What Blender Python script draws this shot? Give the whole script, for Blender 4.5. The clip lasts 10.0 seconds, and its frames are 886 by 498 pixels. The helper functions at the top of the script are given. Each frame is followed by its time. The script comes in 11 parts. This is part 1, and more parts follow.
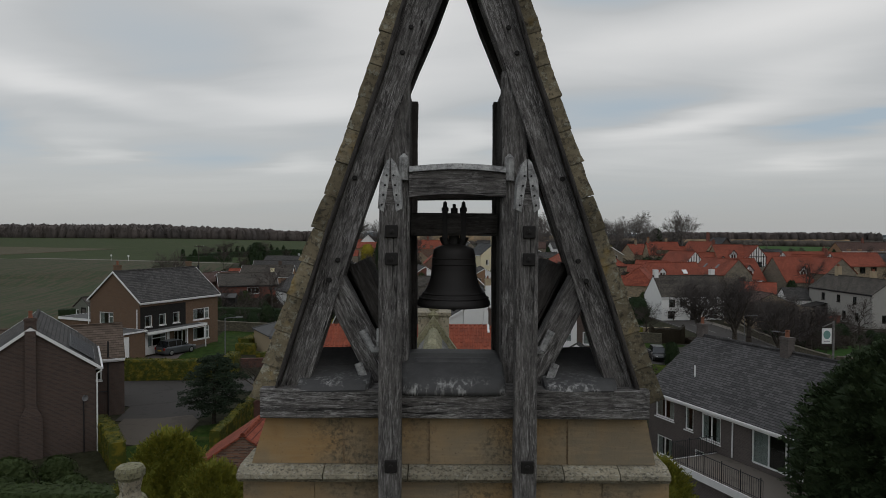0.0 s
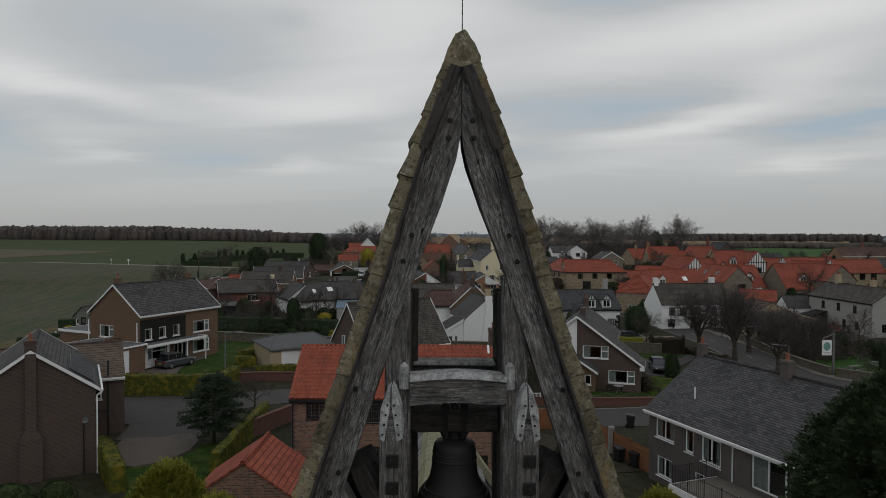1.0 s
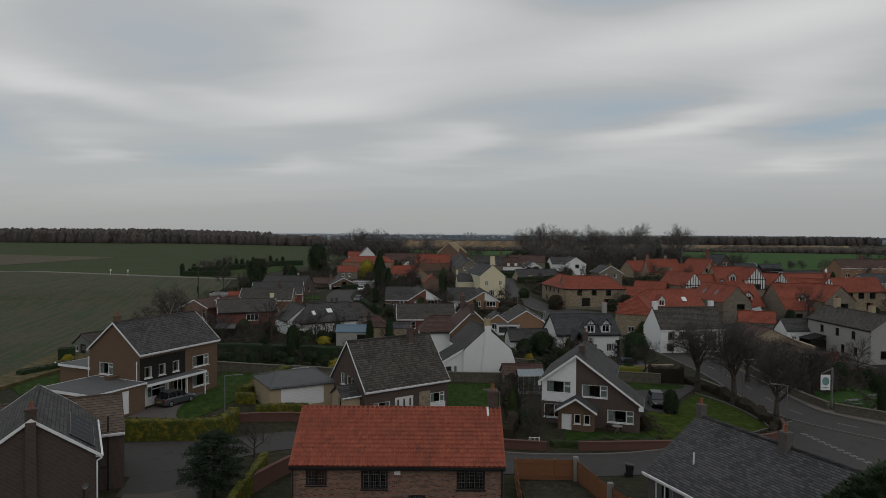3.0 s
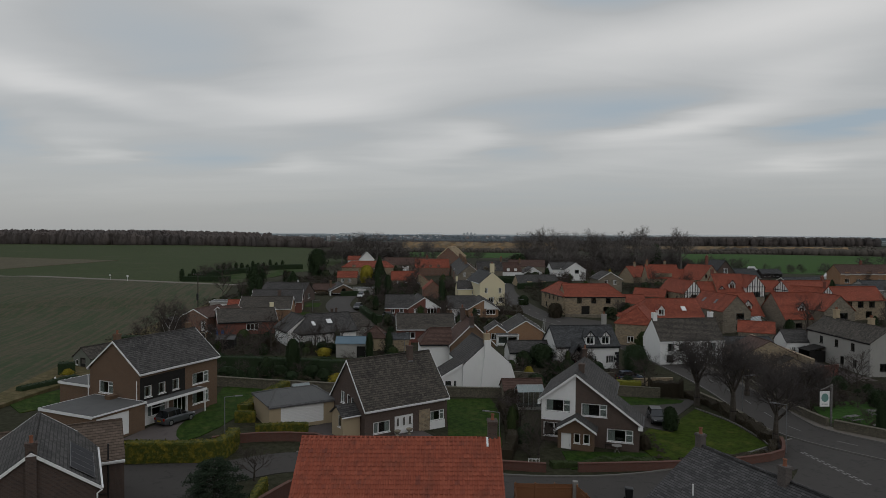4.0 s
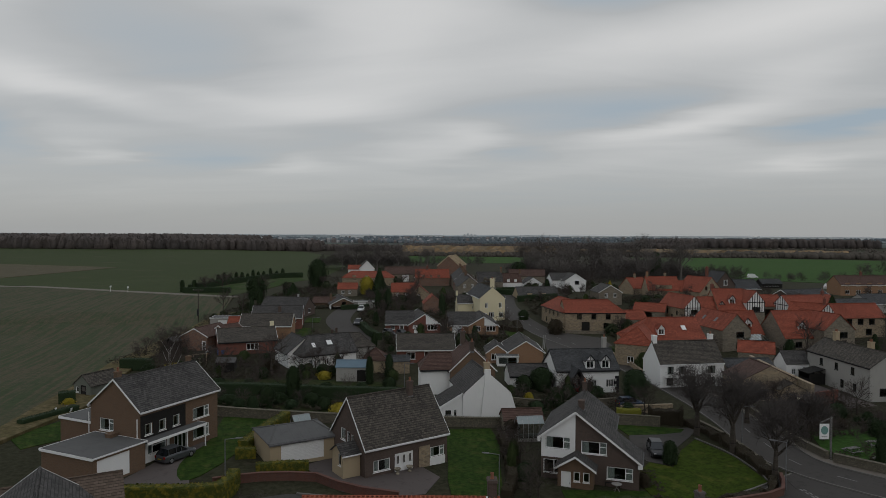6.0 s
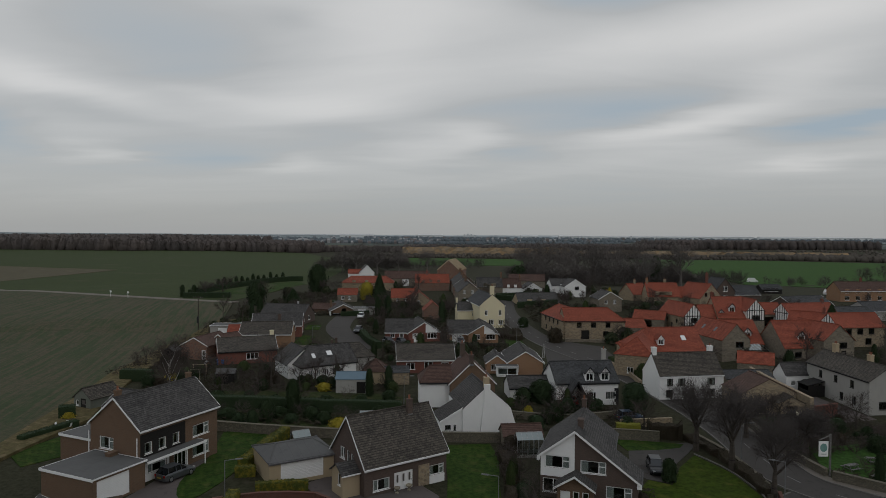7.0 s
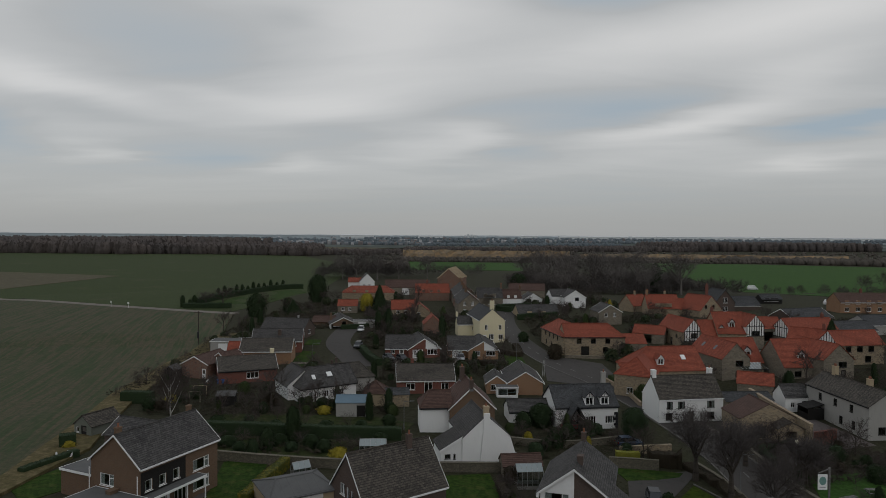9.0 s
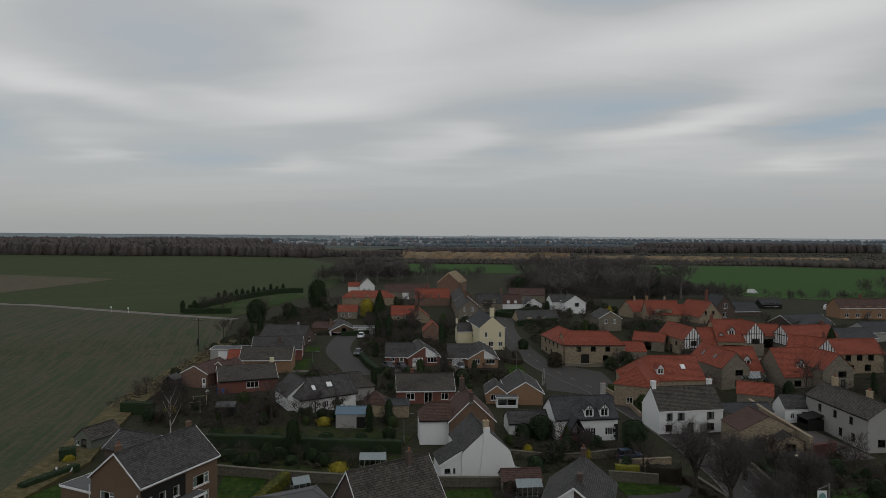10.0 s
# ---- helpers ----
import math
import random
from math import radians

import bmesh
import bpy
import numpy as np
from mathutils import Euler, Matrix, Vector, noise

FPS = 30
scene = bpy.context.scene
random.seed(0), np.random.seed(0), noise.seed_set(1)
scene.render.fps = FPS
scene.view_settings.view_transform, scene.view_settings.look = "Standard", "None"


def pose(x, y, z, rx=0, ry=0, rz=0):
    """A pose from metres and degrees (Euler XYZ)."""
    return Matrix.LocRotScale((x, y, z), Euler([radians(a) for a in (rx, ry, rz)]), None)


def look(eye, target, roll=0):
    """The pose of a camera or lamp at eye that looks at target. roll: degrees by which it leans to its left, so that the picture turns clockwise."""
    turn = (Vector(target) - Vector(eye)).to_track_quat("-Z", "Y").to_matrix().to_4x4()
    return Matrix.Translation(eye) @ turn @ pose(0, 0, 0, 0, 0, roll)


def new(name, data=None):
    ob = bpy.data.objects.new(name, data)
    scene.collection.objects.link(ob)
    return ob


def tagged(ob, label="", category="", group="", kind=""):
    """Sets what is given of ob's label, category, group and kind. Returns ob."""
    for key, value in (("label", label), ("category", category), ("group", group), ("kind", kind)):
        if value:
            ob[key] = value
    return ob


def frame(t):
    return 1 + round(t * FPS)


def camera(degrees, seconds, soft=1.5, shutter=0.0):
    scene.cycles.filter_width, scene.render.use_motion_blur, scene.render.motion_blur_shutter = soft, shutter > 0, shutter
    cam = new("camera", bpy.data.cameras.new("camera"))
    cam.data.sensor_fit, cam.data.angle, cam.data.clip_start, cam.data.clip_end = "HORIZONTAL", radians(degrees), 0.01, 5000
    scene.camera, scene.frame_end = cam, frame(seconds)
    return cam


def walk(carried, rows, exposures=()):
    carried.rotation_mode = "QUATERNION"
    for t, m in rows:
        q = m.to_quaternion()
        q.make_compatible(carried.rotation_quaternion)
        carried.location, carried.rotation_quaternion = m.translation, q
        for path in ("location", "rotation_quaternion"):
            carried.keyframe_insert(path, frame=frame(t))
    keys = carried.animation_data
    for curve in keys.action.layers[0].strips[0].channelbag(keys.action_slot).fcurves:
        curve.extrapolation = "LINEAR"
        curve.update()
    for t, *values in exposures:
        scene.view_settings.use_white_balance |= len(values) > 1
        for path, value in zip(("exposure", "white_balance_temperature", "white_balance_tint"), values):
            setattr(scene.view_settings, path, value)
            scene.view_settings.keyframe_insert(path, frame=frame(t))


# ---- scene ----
cam = camera(67.5, 10.0, 0.7)
PATH = [
    (0, (-0.008, 0.157, 12.022), (-0.009, 2.157, 11.974), 0.3),
    (0.5, (-0.001, 0.161, 12.364), (-0.003, 2.16, 12.316), 0.3),
    (1, (-0.018, 0.183, 13.313), (-0.019, 2.182, 13.267), 0.3),
    (1.5, (-0.029, 0.165, 14.319), (-0.03, 2.165, 14.273), 0.3),
    (2, (-0.049, 0.165, 15.351), (-0.05, 2.164, 15.304), 0.3),
    (2.5, (-0.06, 0.184, 16.367), (-0.06, 2.184, 16.321), 0.4),
    (4, (-0.083, 0.163, 19.363), (-0.081, 2.162, 19.316), 0.4),
    (4.5, (-0.079, 0.151, 20.384), (-0.077, 2.15, 20.337), 0.4),
    (5, (-0.073, 0.123, 21.343), (-0.071, 2.123, 21.296), 0.4),
    (5.5, (-0.062, 0.148, 22.28), (-0.061, 2.148, 22.234), 0.3),
    (7, (-0.035, 0.123, 25.316), (-0.034, 2.123, 25.269), 0.4),
    (7.5, (0.005, 0.097, 26.305), (0.005, 2.096, 26.258), 0.4),
    (8, (-0.014, 0.087, 27.32), (-0.013, 2.087, 27.273), 0.4),
    (8.5, (0.002, 0.094, 28.369), (0.002, 2.093, 28.32), 0.4),
    (9, (0.009, 0.078, 29.329), (0.009, 2.077, 29.281), 0.4),
    (9.5, (0.049, 0.058, 30.355), (0.049, 2.057, 30.306), 0.4),
    (10, (0.021, 0.076, 31.271), (0.021, 2.076, 31.223), 0.4),
]
walk(cam, [(t, look(eye, target, roll)) for t, eye, target, roll in PATH], [(0.0, 0.16), (1.0, 0.12), (2.0, 0.0), (10.0, 0.0)])

# ---- world and light: a bright overcast sky with drifting streaks ----
world = bpy.data.worlds.new("overcast_sky")
scene.world = world
world.use_nodes = True
wn, wl = world.node_tree.nodes, world.node_tree.links
wn.clear()
SUN_UP, SUN_AROUND = radians(42), radians(150)
w_out = wn.new("ShaderNodeOutputWorld")
w_bg = wn.new("ShaderNodeBackground")
w_sky = wn.new("ShaderNodeTexSky")
w_sky.sky_type, w_sky.sun_disc, w_sky.sun_elevation, w_sky.sun_rotation = "NISHITA", False, SUN_UP, SUN_AROUND
w_dim = wn.new("ShaderNodeVectorMath")
w_dim.operation = "SCALE"
w_dim.inputs["Scale"].default_value = 0.10
wl.new(w_sky.outputs[0], w_dim.inputs[0])
w_co = wn.new("ShaderNodeTexCoord")
w_sep = wn.new("ShaderNodeSeparateXYZ")
wl.new(w_co.outputs["Generated"], w_sep.inputs[0])


def w_math(op, a, b=0.0, clamp=False):
    n = wn.new("ShaderNodeMath")
    n.operation, n.use_clamp = op, clamp
    for i, v in enumerate((a, b)):
        if isinstance(v, (int, float)):
            n.inputs[i].default_value = v
        else:
            wl.new(v, n.inputs[i])
    return n.outputs[0]


w_up = w_math("MAXIMUM", w_sep.outputs["Z"], 0.0)
w_den = w_math("ADD", w_up, 0.09)
w_px = w_math("DIVIDE", w_sep.outputs["X"], w_den)
w_py = w_math("DIVIDE", w_sep.outputs["Y"], w_den)
w_vec = wn.new("ShaderNodeCombineXYZ")
wl.new(w_math("ADD", w_math("MULTIPLY", w_px, 0.20), w_math("MULTIPLY", w_py, -0.06)), w_vec.inputs[0])
wl.new(w_math("ADD", w_math("MULTIPLY", w_py, 0.46), w_math("MULTIPLY", w_px, 0.07)), w_vec.inputs[1])


def w_noise(scale, detail, rough, dist, offset):
    m = wn.new("ShaderNodeMapping")
    m.inputs["Location"].default_value = offset
    wl.new(w_vec.outputs[0], m.inputs[0])
    n = wn.new("ShaderNodeTexNoise")
    n.inputs["Scale"].default_value, n.inputs["Detail"].default_value = scale, detail
    n.inputs["Roughness"].default_value, n.inputs["Distortion"].default_value = rough, dist
    wl.new(m.outputs[0], n.inputs["Vector"])
    return n.outputs[0]


w_big = w_noise(0.85, 4.0, 0.5, 0.5, (3.1, 0.7, 0.0))
w_fine = w_noise(2.4, 6.0, 0.55, 0.8, (1.3, 4.2, 2.0))
w_mix = w_math("ADD", w_math("ADD", w_math("MULTIPLY", w_big, 0.24), w_math("MULTIPLY", w_fine, 0.13)), 0.315)
# bearing and height of the view, in degrees, frayed by a soft noise
w_az = w_math("MULTIPLY", w_math("ARCTAN2", w_sep.outputs["X"], w_sep.outputs["Y"]), 57.2958)
w_alt = w_math("MULTIPLY", w_math("ARCSINE", w_sep.outputs["Z"]), 57.2958)
w_fray = w_noise(3.0, 4.0, 0.55, 0.6, (0.4, 2.2, 5.0))
w_fray2 = w_noise(2.0, 4.0, 0.55, 0.6, (7.4, 1.2, 3.0))
w_dir = wn.new("ShaderNodeCombineXYZ")
wl.new(w_math("ADD", w_az, w_math("MULTIPLY", w_math("SUBTRACT", w_fray, 0.5), 10.0)), w_dir.inputs[0])
wl.new(w_math("ADD", w_alt, w_math("MULTIPLY", w_math("SUBTRACT", w_fray2, 0.5), 2.8)), w_dir.inputs[1])
# cloud banks: bearing, height, half width, half height, tilt, weight
BANKS = [(-11, 10.2, 8, 2.0, 0, .55), (-5, 14.5, 9, 4.0, 8, .50), (-4, 19.5, 10, 3.0, 0, .35), (-2, 7.0, 5, 1.2, 3, .45), (15, 14.6, 12, 2.2, 7, .50),
         (20, 9.0, 7, 1.2, 9, .75), (30, 16.5, 11, 3.2, 6, .70), (-31, 11.0, 8, 1.2, -9, .60), (-27, 6.0, 3.5, .8, 0, .45), (29, 5.7, 4, .5, 3, .55),
         (-13, 6.1, 3.5, .9, 0, .40), (-35, 18.0, 4, 2.5, -8, .40), (3, 8.5, 3, 1.0, 0, .40), (30, 12.4, 6, 1.2, 8, .45), (22, 7.2, 6, .8, 4, .35), (-20, 11.0, 5, .8, -6, .35),
         (10, 5.6, 5, .7, 2, .2)]
GAPS = [(-22, 14.8, 8, 3.2, 0, .66), (-36, 7.6, 4, 1.5, -9, 1.0), (13.5, 10.2, 7, 1.1, 7, .80), (33, 8.3, 6, .8, 8, 1.2), (-20, 6.0, 4, 1.0, 0, .45),
        (-9, 8.5, 6, .8, 6, .40), (6, 7.0, 3, .7, 0, .40), (17, 19.4, 8, 1.3, 0, 1.3), (5, 10.6, 6, .9, 6, .35), (26, 7.9, 6, .6, 4, .35), (-13, 17.5, 2.5, 1.0, 0, .25), (-28, 9.2, 7, .8, -8, .30)]
for w_list, w_sign in ((BANKS, 0.20), (GAPS, -0.20)):
    for az, alt, half_w, half_h, tilt, weight in w_list:
        m = wn.new("ShaderNodeMapping")
        m.vector_type = "TEXTURE"
        m.inputs["Location"].default_value = (az, alt, 0)
        m.inputs["Rotation"].default_value = (0, 0, radians(tilt))
        m.inputs["Scale"].default_value = (half_w, half_h, 1)
        wl.new(w_dir.outputs[0], m.inputs[0])
        d = wn.new("ShaderNodeVectorMath")
        d.operation = "DOT_PRODUCT"
        wl.new(m.outputs[0], d.inputs[0])
        wl.new(m.outputs[0], d.inputs[1])
        w_mix = w_math("ADD", w_mix, w_math("MULTIPLY", w_math("POWER", 0.37, d.outputs["Value"]), weight * w_sign))
w_ramp = wn.new("ShaderNodeValToRGB")
w_ramp.color_ramp.elements[0].position, w_ramp.color_ramp.elements[0].color = 0.32, (0.330, 0.395, 0.450, 1)
w_ramp.color_ramp.elements[1].position, w_ramp.color_ramp.elements[1].color = 0.68, (0.655, 0.650, 0.640, 1)
w_el = w_ramp.color_ramp.elements.new(0.49)
w_el.color = (0.428, 0.438, 0.440, 1)
wl.new(w_mix, w_ramp.inputs[0])
# near the horizon the layer turns into an even grey haze
w_haze = wn.new("ShaderNodeMixRGB")
w_haze.inputs[2].default_value = (0.345, 0.352, 0.354, 1)
wl.new(w_ramp.outputs[0], w_haze.inputs[1])
w_hz = wn.new("ShaderNodeMapRange")
w_hz.inputs["From Min"].default_value, w_hz.inputs["From Max"].default_value = 0.105, 0.0
w_hz.inputs["To Min"].default_value, w_hz.inputs["To Max"].default_value = 0.0, 0.95
w_hz.interpolation_type = "SMOOTHSTEP"
wl.new(w_up, w_hz.inputs["Value"])
wl.new(w_hz.outputs[0], w_haze.inputs[0])
# overcast skies are brighter overhead
w_zen = w_math("ADD", w_math("MULTIPLY", w_math("POWER", w_up, 1.6), 0.25), 1.0)
w_gain = wn.new("ShaderNodeVectorMath")
w_gain.operation = "SCALE"
wl.new(w_haze.outputs[0], w_gain.inputs[0])
wl.new(w_zen, w_gain.inputs["Scale"])
w_thin = wn.new("ShaderNodeMixRGB")
w_thin.inputs[0].default_value = 0.06
w_cool = wn.new("ShaderNodeMixRGB")
w_cool.inputs[2].default_value = (0.50, 0.56, 0.66, 1)
wl.new(w_math("MULTIPLY", w_math("SUBTRACT", w_up, 0.35, True), 0.8), w_cool.inputs[0])
wl.new(w_gain.outputs[0], w_cool.inputs[1])
wl.new(w_cool.outputs[0], w_thin.inputs[1])
wl.new(w_dim.outputs[0], w_thin.inputs[2])
wl.new(w_thin.outputs[0], w_bg.inputs[0])
w_bg.inputs[1].default_value = 1.0
wl.new(w_bg.outputs[0], w_out.inputs[0])

sun = new("sun", bpy.data.lights.new("sun", "SUN"))
sun.data.energy, sun.data.angle, sun.data.color = 0.2, radians(25), (1.0, 0.96, 0.9)
sun.matrix_world = pose(0, -40, 80, 48, 0, 30)
scene.view_settings.exposure = 0.0


# ---- materials ----
def rgb(c):
    return (c[0], c[1], c[2], 1.0)


class Nodes:
    """A small wrapper round a node material."""

    def __init__(self, name, rough=0.8, metal=0.0, spec=0.3):
        self.mat = bpy.data.materials.new(name)
        self.mat.use_nodes = True
        self.t = self.mat.node_tree
        self.b = self.t.nodes["Principled BSDF"]
        self.b.inputs["Roughness"].default_value = rough
        self.b.inputs["Metallic"].default_value = metal
        self.b.inputs["Specular IOR Level"].default_value = spec

    def node(self, kind, **inputs):
        n = self.t.nodes.new(kind)
        for k, v in inputs.items():
            self.set(n.inputs[k.replace("_", " ")], v)
        return n

    def set(self, socket, v):
        if isinstance(v, bpy.types.NodeSocket):
            self.t.links.new(v, socket)
        else:
            socket.default_value = v

    def coord(self, kind="UV"):
        return self.node("ShaderNodeTexCoord").outputs[kind]

    def noise(self, vec, scale, detail=3.0, rough=0.55, dist=0.0):
        n = self.node("ShaderNodeTexNoise", Scale=scale, Detail=detail, Roughness=rough, Distortion=dist, Vector=vec)
        return n.outputs[0]

    def stretch(self, vec, scale):
        return self.node("ShaderNodeMapping", Vector=vec, Scale=scale).outputs[0]

    def ramp(self, fac, *stops):
        n = self.node("ShaderNodeValToRGB", Fac=fac)
        e = n.color_ramp.elements
        e[0].position, e[0].color = stops[0][0], rgb(stops[0][1])
        e[1].position, e[1].color = stops[-1][0], rgb(stops[-1][1])
        for p, c in stops[1:-1]:
            e.new(p).color = rgb(c)
        return n.outputs[0]

    def mix(self, fac, a, b, mode="MIX"):
        n = self.t.nodes.new("ShaderNodeMixRGB")
        n.blend_type = mode
        for i, v in enumerate((fac, a, b)):
            self.set(n.inputs[i], rgb(v) if isinstance(v, tuple) and len(v) == 3 else v)
        return n.outputs[0]

    def math(self, op, a, b=0.0):
        n = self.t.nodes.new("ShaderNodeMath")
        n.operation = op
        self.set(n.inputs[0], a)
        self.set(n.inputs[1], b)
        return n.outputs[0]

    def vary(self, colour, amount=0.25, seed="Random"):
        """Brightness that changes from piece to piece."""
        info = self.t.nodes.new("ShaderNodeObjectInfo")
        v = self.math("ADD", self.math("MULTIPLY", info.outputs["Random"], 2 * amount), 1 - amount)
        hsv = self.node("ShaderNodeHueSaturation", Value=v, Color=colour)
        return hsv.outputs[0]

    def bump(self, height, strength=0.4, distance=0.02):
        n = self.node("ShaderNodeBump", Strength=strength, Distance=distance, Height=height)
        self.set(self.b.inputs["Normal"], n.outputs[0])

    def done(self, colour, rough=None):
        self.set(self.b.inputs["Base Color"], rgb(colour) if isinstance(colour, tuple) else colour)
        if rough is not None:
            self.set(self.b.inputs["Roughness"], rough)
        return self.mat


def scaled(c, k):
    return tuple(min(1.0, v * k) for v in c)


def plain(name, colour, rough=0.6, metal=0.0, var=0.2, scale=2.0, spec=0.3):
    """Paint, plastic or metal with faint dirt."""
    n = Nodes(name, rough, metal, spec)
    uv = n.coord()
    a = n.noise(uv, scale, 4)
    b = n.noise(uv, scale * 14, 2)
    c = n.mix(a, scaled(colour, 1 - var), scaled(colour, 1 + var))
    c = n.mix(n.math("MULTIPLY", b, 0.25), c, scaled(colour, 0.7))
    return n.done(c)


def brick(name, one, two, mortar, w=0.225, h=0.075, size=0.010, stain=0.35):
    n = Nodes(name, 0.9)
    uv = n.coord()
    t = n.node("ShaderNodeTexBrick", Vector=uv, Scale=1.0, Color1=rgb(one), Color2=rgb(two), Mortar=rgb(mortar))
    t.inputs["Mortar Size"].default_value = size
    t.inputs["Brick Width"].default_value, t.inputs["Row Height"].default_value = w, h
    t.inputs["Bias"].default_value = -0.1
    big = n.noise(uv, 0.55, 5, 0.6)
    fine = n.noise(uv, 9.0, 3)
    c = n.mix(n.math("MULTIPLY", big, stain), t.outputs[0], scaled(one, 0.45))
    c = n.mix(n.math("MULTIPLY", fine, 0.35), c, scaled(two, 1.25))
    n.bump(t.outputs["Fac"], 0.5, -0.008)
    return n.done(c)


def tiles(name, one, two, w=0.30, h=0.26, moss=(0.10, 0.10, 0.05), mossy=0.25, rough=0.85):
    """Rows of lapped roof tiles: shade where rows overlap is painted as a dark line, each tile differs a little, moss
    and lichen lie in spots.
    """
    n = Nodes(name, rough, 0.0, 0.3)
    uv = n.coord()
    t = n.node("ShaderNodeTexBrick", Vector=uv, Scale=1.0, Color1=rgb(scaled(one, 0.58)), Color2=rgb(scaled(two, 1.36)), Mortar=rgb(scaled(one, 0.40)))
    t.inputs["Mortar Size"].default_value = 0.012
    t.inputs["Brick Width"].default_value, t.inputs["Row Height"].default_value = w, h
    big = n.noise(uv, 0.35, 5, 0.6)
    spot = n.noise(uv, 4.0, 5, 0.75)
    c = n.mix(n.math("MULTIPLY", n.ramp(big, (0.35, (0, 0, 0)), (0.7, (1, 1, 1))), 0.45), t.outputs[0], scaled(two, 1.3))
    c = n.mix(n.math("MULTIPLY", n.ramp(big, (0.3, (1, 1, 1)), (0.5, (0, 0, 0))), 0.35), c, scaled(one, 0.6))
    lich = n.ramp(n.noise(uv, 7.0, 5, 0.8), (0.55, (0, 0, 0)), (0.66, (1, 1, 1)))
    c = n.mix(n.math("MULTIPLY", n.ramp(spot, (0.54, (0, 0, 0)), (0.66, (1, 1, 1))), 0.5 * mossy), c, moss)
    c = n.mix(n.math("MULTIPLY", lich, mossy), c, moss)
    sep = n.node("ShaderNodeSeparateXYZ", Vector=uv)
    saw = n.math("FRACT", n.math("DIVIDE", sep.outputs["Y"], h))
    lap_shade = n.ramp(saw, (0.0, (1, 1, 1)), (0.13, (1, 1, 1)), (0.20, (0, 0, 0)))
    c = n.mix(n.math("MULTIPLY", lap_shade, 0.75), c, scaled(one, 0.25))
    n.bump(n.math("SUBTRACT", n.math("MULTIPLY", saw, -1.0), n.math("MULTIPLY", t.outputs["Fac"], 0.4)), 1.0, 0.06)
    return n.done(c)


def render_mat(name, colour, dirt=0.3):
    n = Nodes(name, 0.9)
    uv = n.coord()
    big = n.noise(uv, 0.4, 5, 0.6)
    streak = n.noise(n.stretch(uv, (1.3, 0.3, 1.0)), 1.5, 5, 0.7)
    c = n.mix(n.math("MULTIPLY", big, dirt), colour, scaled(colour, 0.66))
    c = n.mix(n.math("MULTIPLY", n.ramp(streak, (0.5, (0, 0, 0)), (0.8, (1, 1, 1))), dirt * 0.55), c, scaled(colour, 0.55))
    n.bump(n.noise(uv, 40, 3), 0.2, 0.01)
    return n.done(c)


def rubble(name, one, two, mortar, scale=3.2):
    n = Nodes(name, 0.95)
    uv = n.stretch(n.coord(), (1.0, 1.7, 1.0))
    v = n.node("ShaderNodeTexVoronoi", Vector=uv, Scale=scale)
    e = n.t.nodes.new("ShaderNodeTexVoronoi")
    e.feature = "DISTANCE_TO_EDGE"
    n.set(e.inputs["Vector"], uv)
    e.inputs["Scale"].default_value = scale
    sep = n.node("ShaderNodeSeparateXYZ", Vector=v.outputs["Color"])
    c = n.mix(sep.outputs[0], one, two)
    c = n.mix(n.math("MULTIPLY", n.noise(uv, 0.5, 4), 0.5), c, scaled(two, 0.55))
    edge = n.ramp(e.outputs["Distance"], (0.0, (0, 0, 0)), (0.09, (1, 1, 1)))
    c = n.mix(edge, mortar, c)
    n.bump(edge, 0.6, 0.03)
    return n.done(c)


def weathered(name, one, two, space="UV", pale=(0.30, 0.29, 0.28), amount=0.35, rough=0.85):
    """Old timber: long grain, pale bleached fibres, dark checks. Grain runs along the object's local axis through UV x."""
    n = Nodes(name, rough)
    uv = n.coord(space)
    g = n.noise(n.stretch(uv, (1.0, 11.0, 11.0)), 4.0, 8, 0.72, 0.6)
    fine = n.noise(n.stretch(uv, (3.0, 24.0, 24.0)), 4.0, 6, 0.8, 0.6)
    big = n.noise(uv, 3.0, 5, 0.65)
    rot = n.noise(n.stretch(uv, (1.0, 2.2, 2.2)), 9.0, 6, 0.75)
    c = n.ramp(g, (0.32, one), (0.66, two))
    bleach = n.math("MULTIPLY", n.ramp(fine, (0.48, (0, 0, 0)), (0.62, (1, 1, 1))), n.math("MULTIPLY", n.ramp(big, (0.38, (0.20, 0.20, 0.20)), (0.64, (1, 1, 1))), amount))
    c = n.mix(bleach, c, pale)
    c = n.mix(n.math("MULTIPLY", n.ramp(rot, (0.30, (1, 1, 1)), (0.50, (0, 0, 0))), 0.7), c, scaled(one, 0.55))
    check = n.ramp(n.noise(n.stretch(uv, (0.9, 20.0, 20.0)), 2.4, 4, 0.6, 0.5), (0.33, (1, 1, 1)), (0.39, (0, 0, 0)))
    c = n.mix(n.math("MULTIPLY", check, 0.85), c, scaled(one, 0.2))
    n.bump(n.math("ADD", n.math("ADD", g, n.math("MULTIPLY", check, -0.8)), n.math("MULTIPLY", fine, 0.7)), 0.9, 0.016)
    return n.done(c)


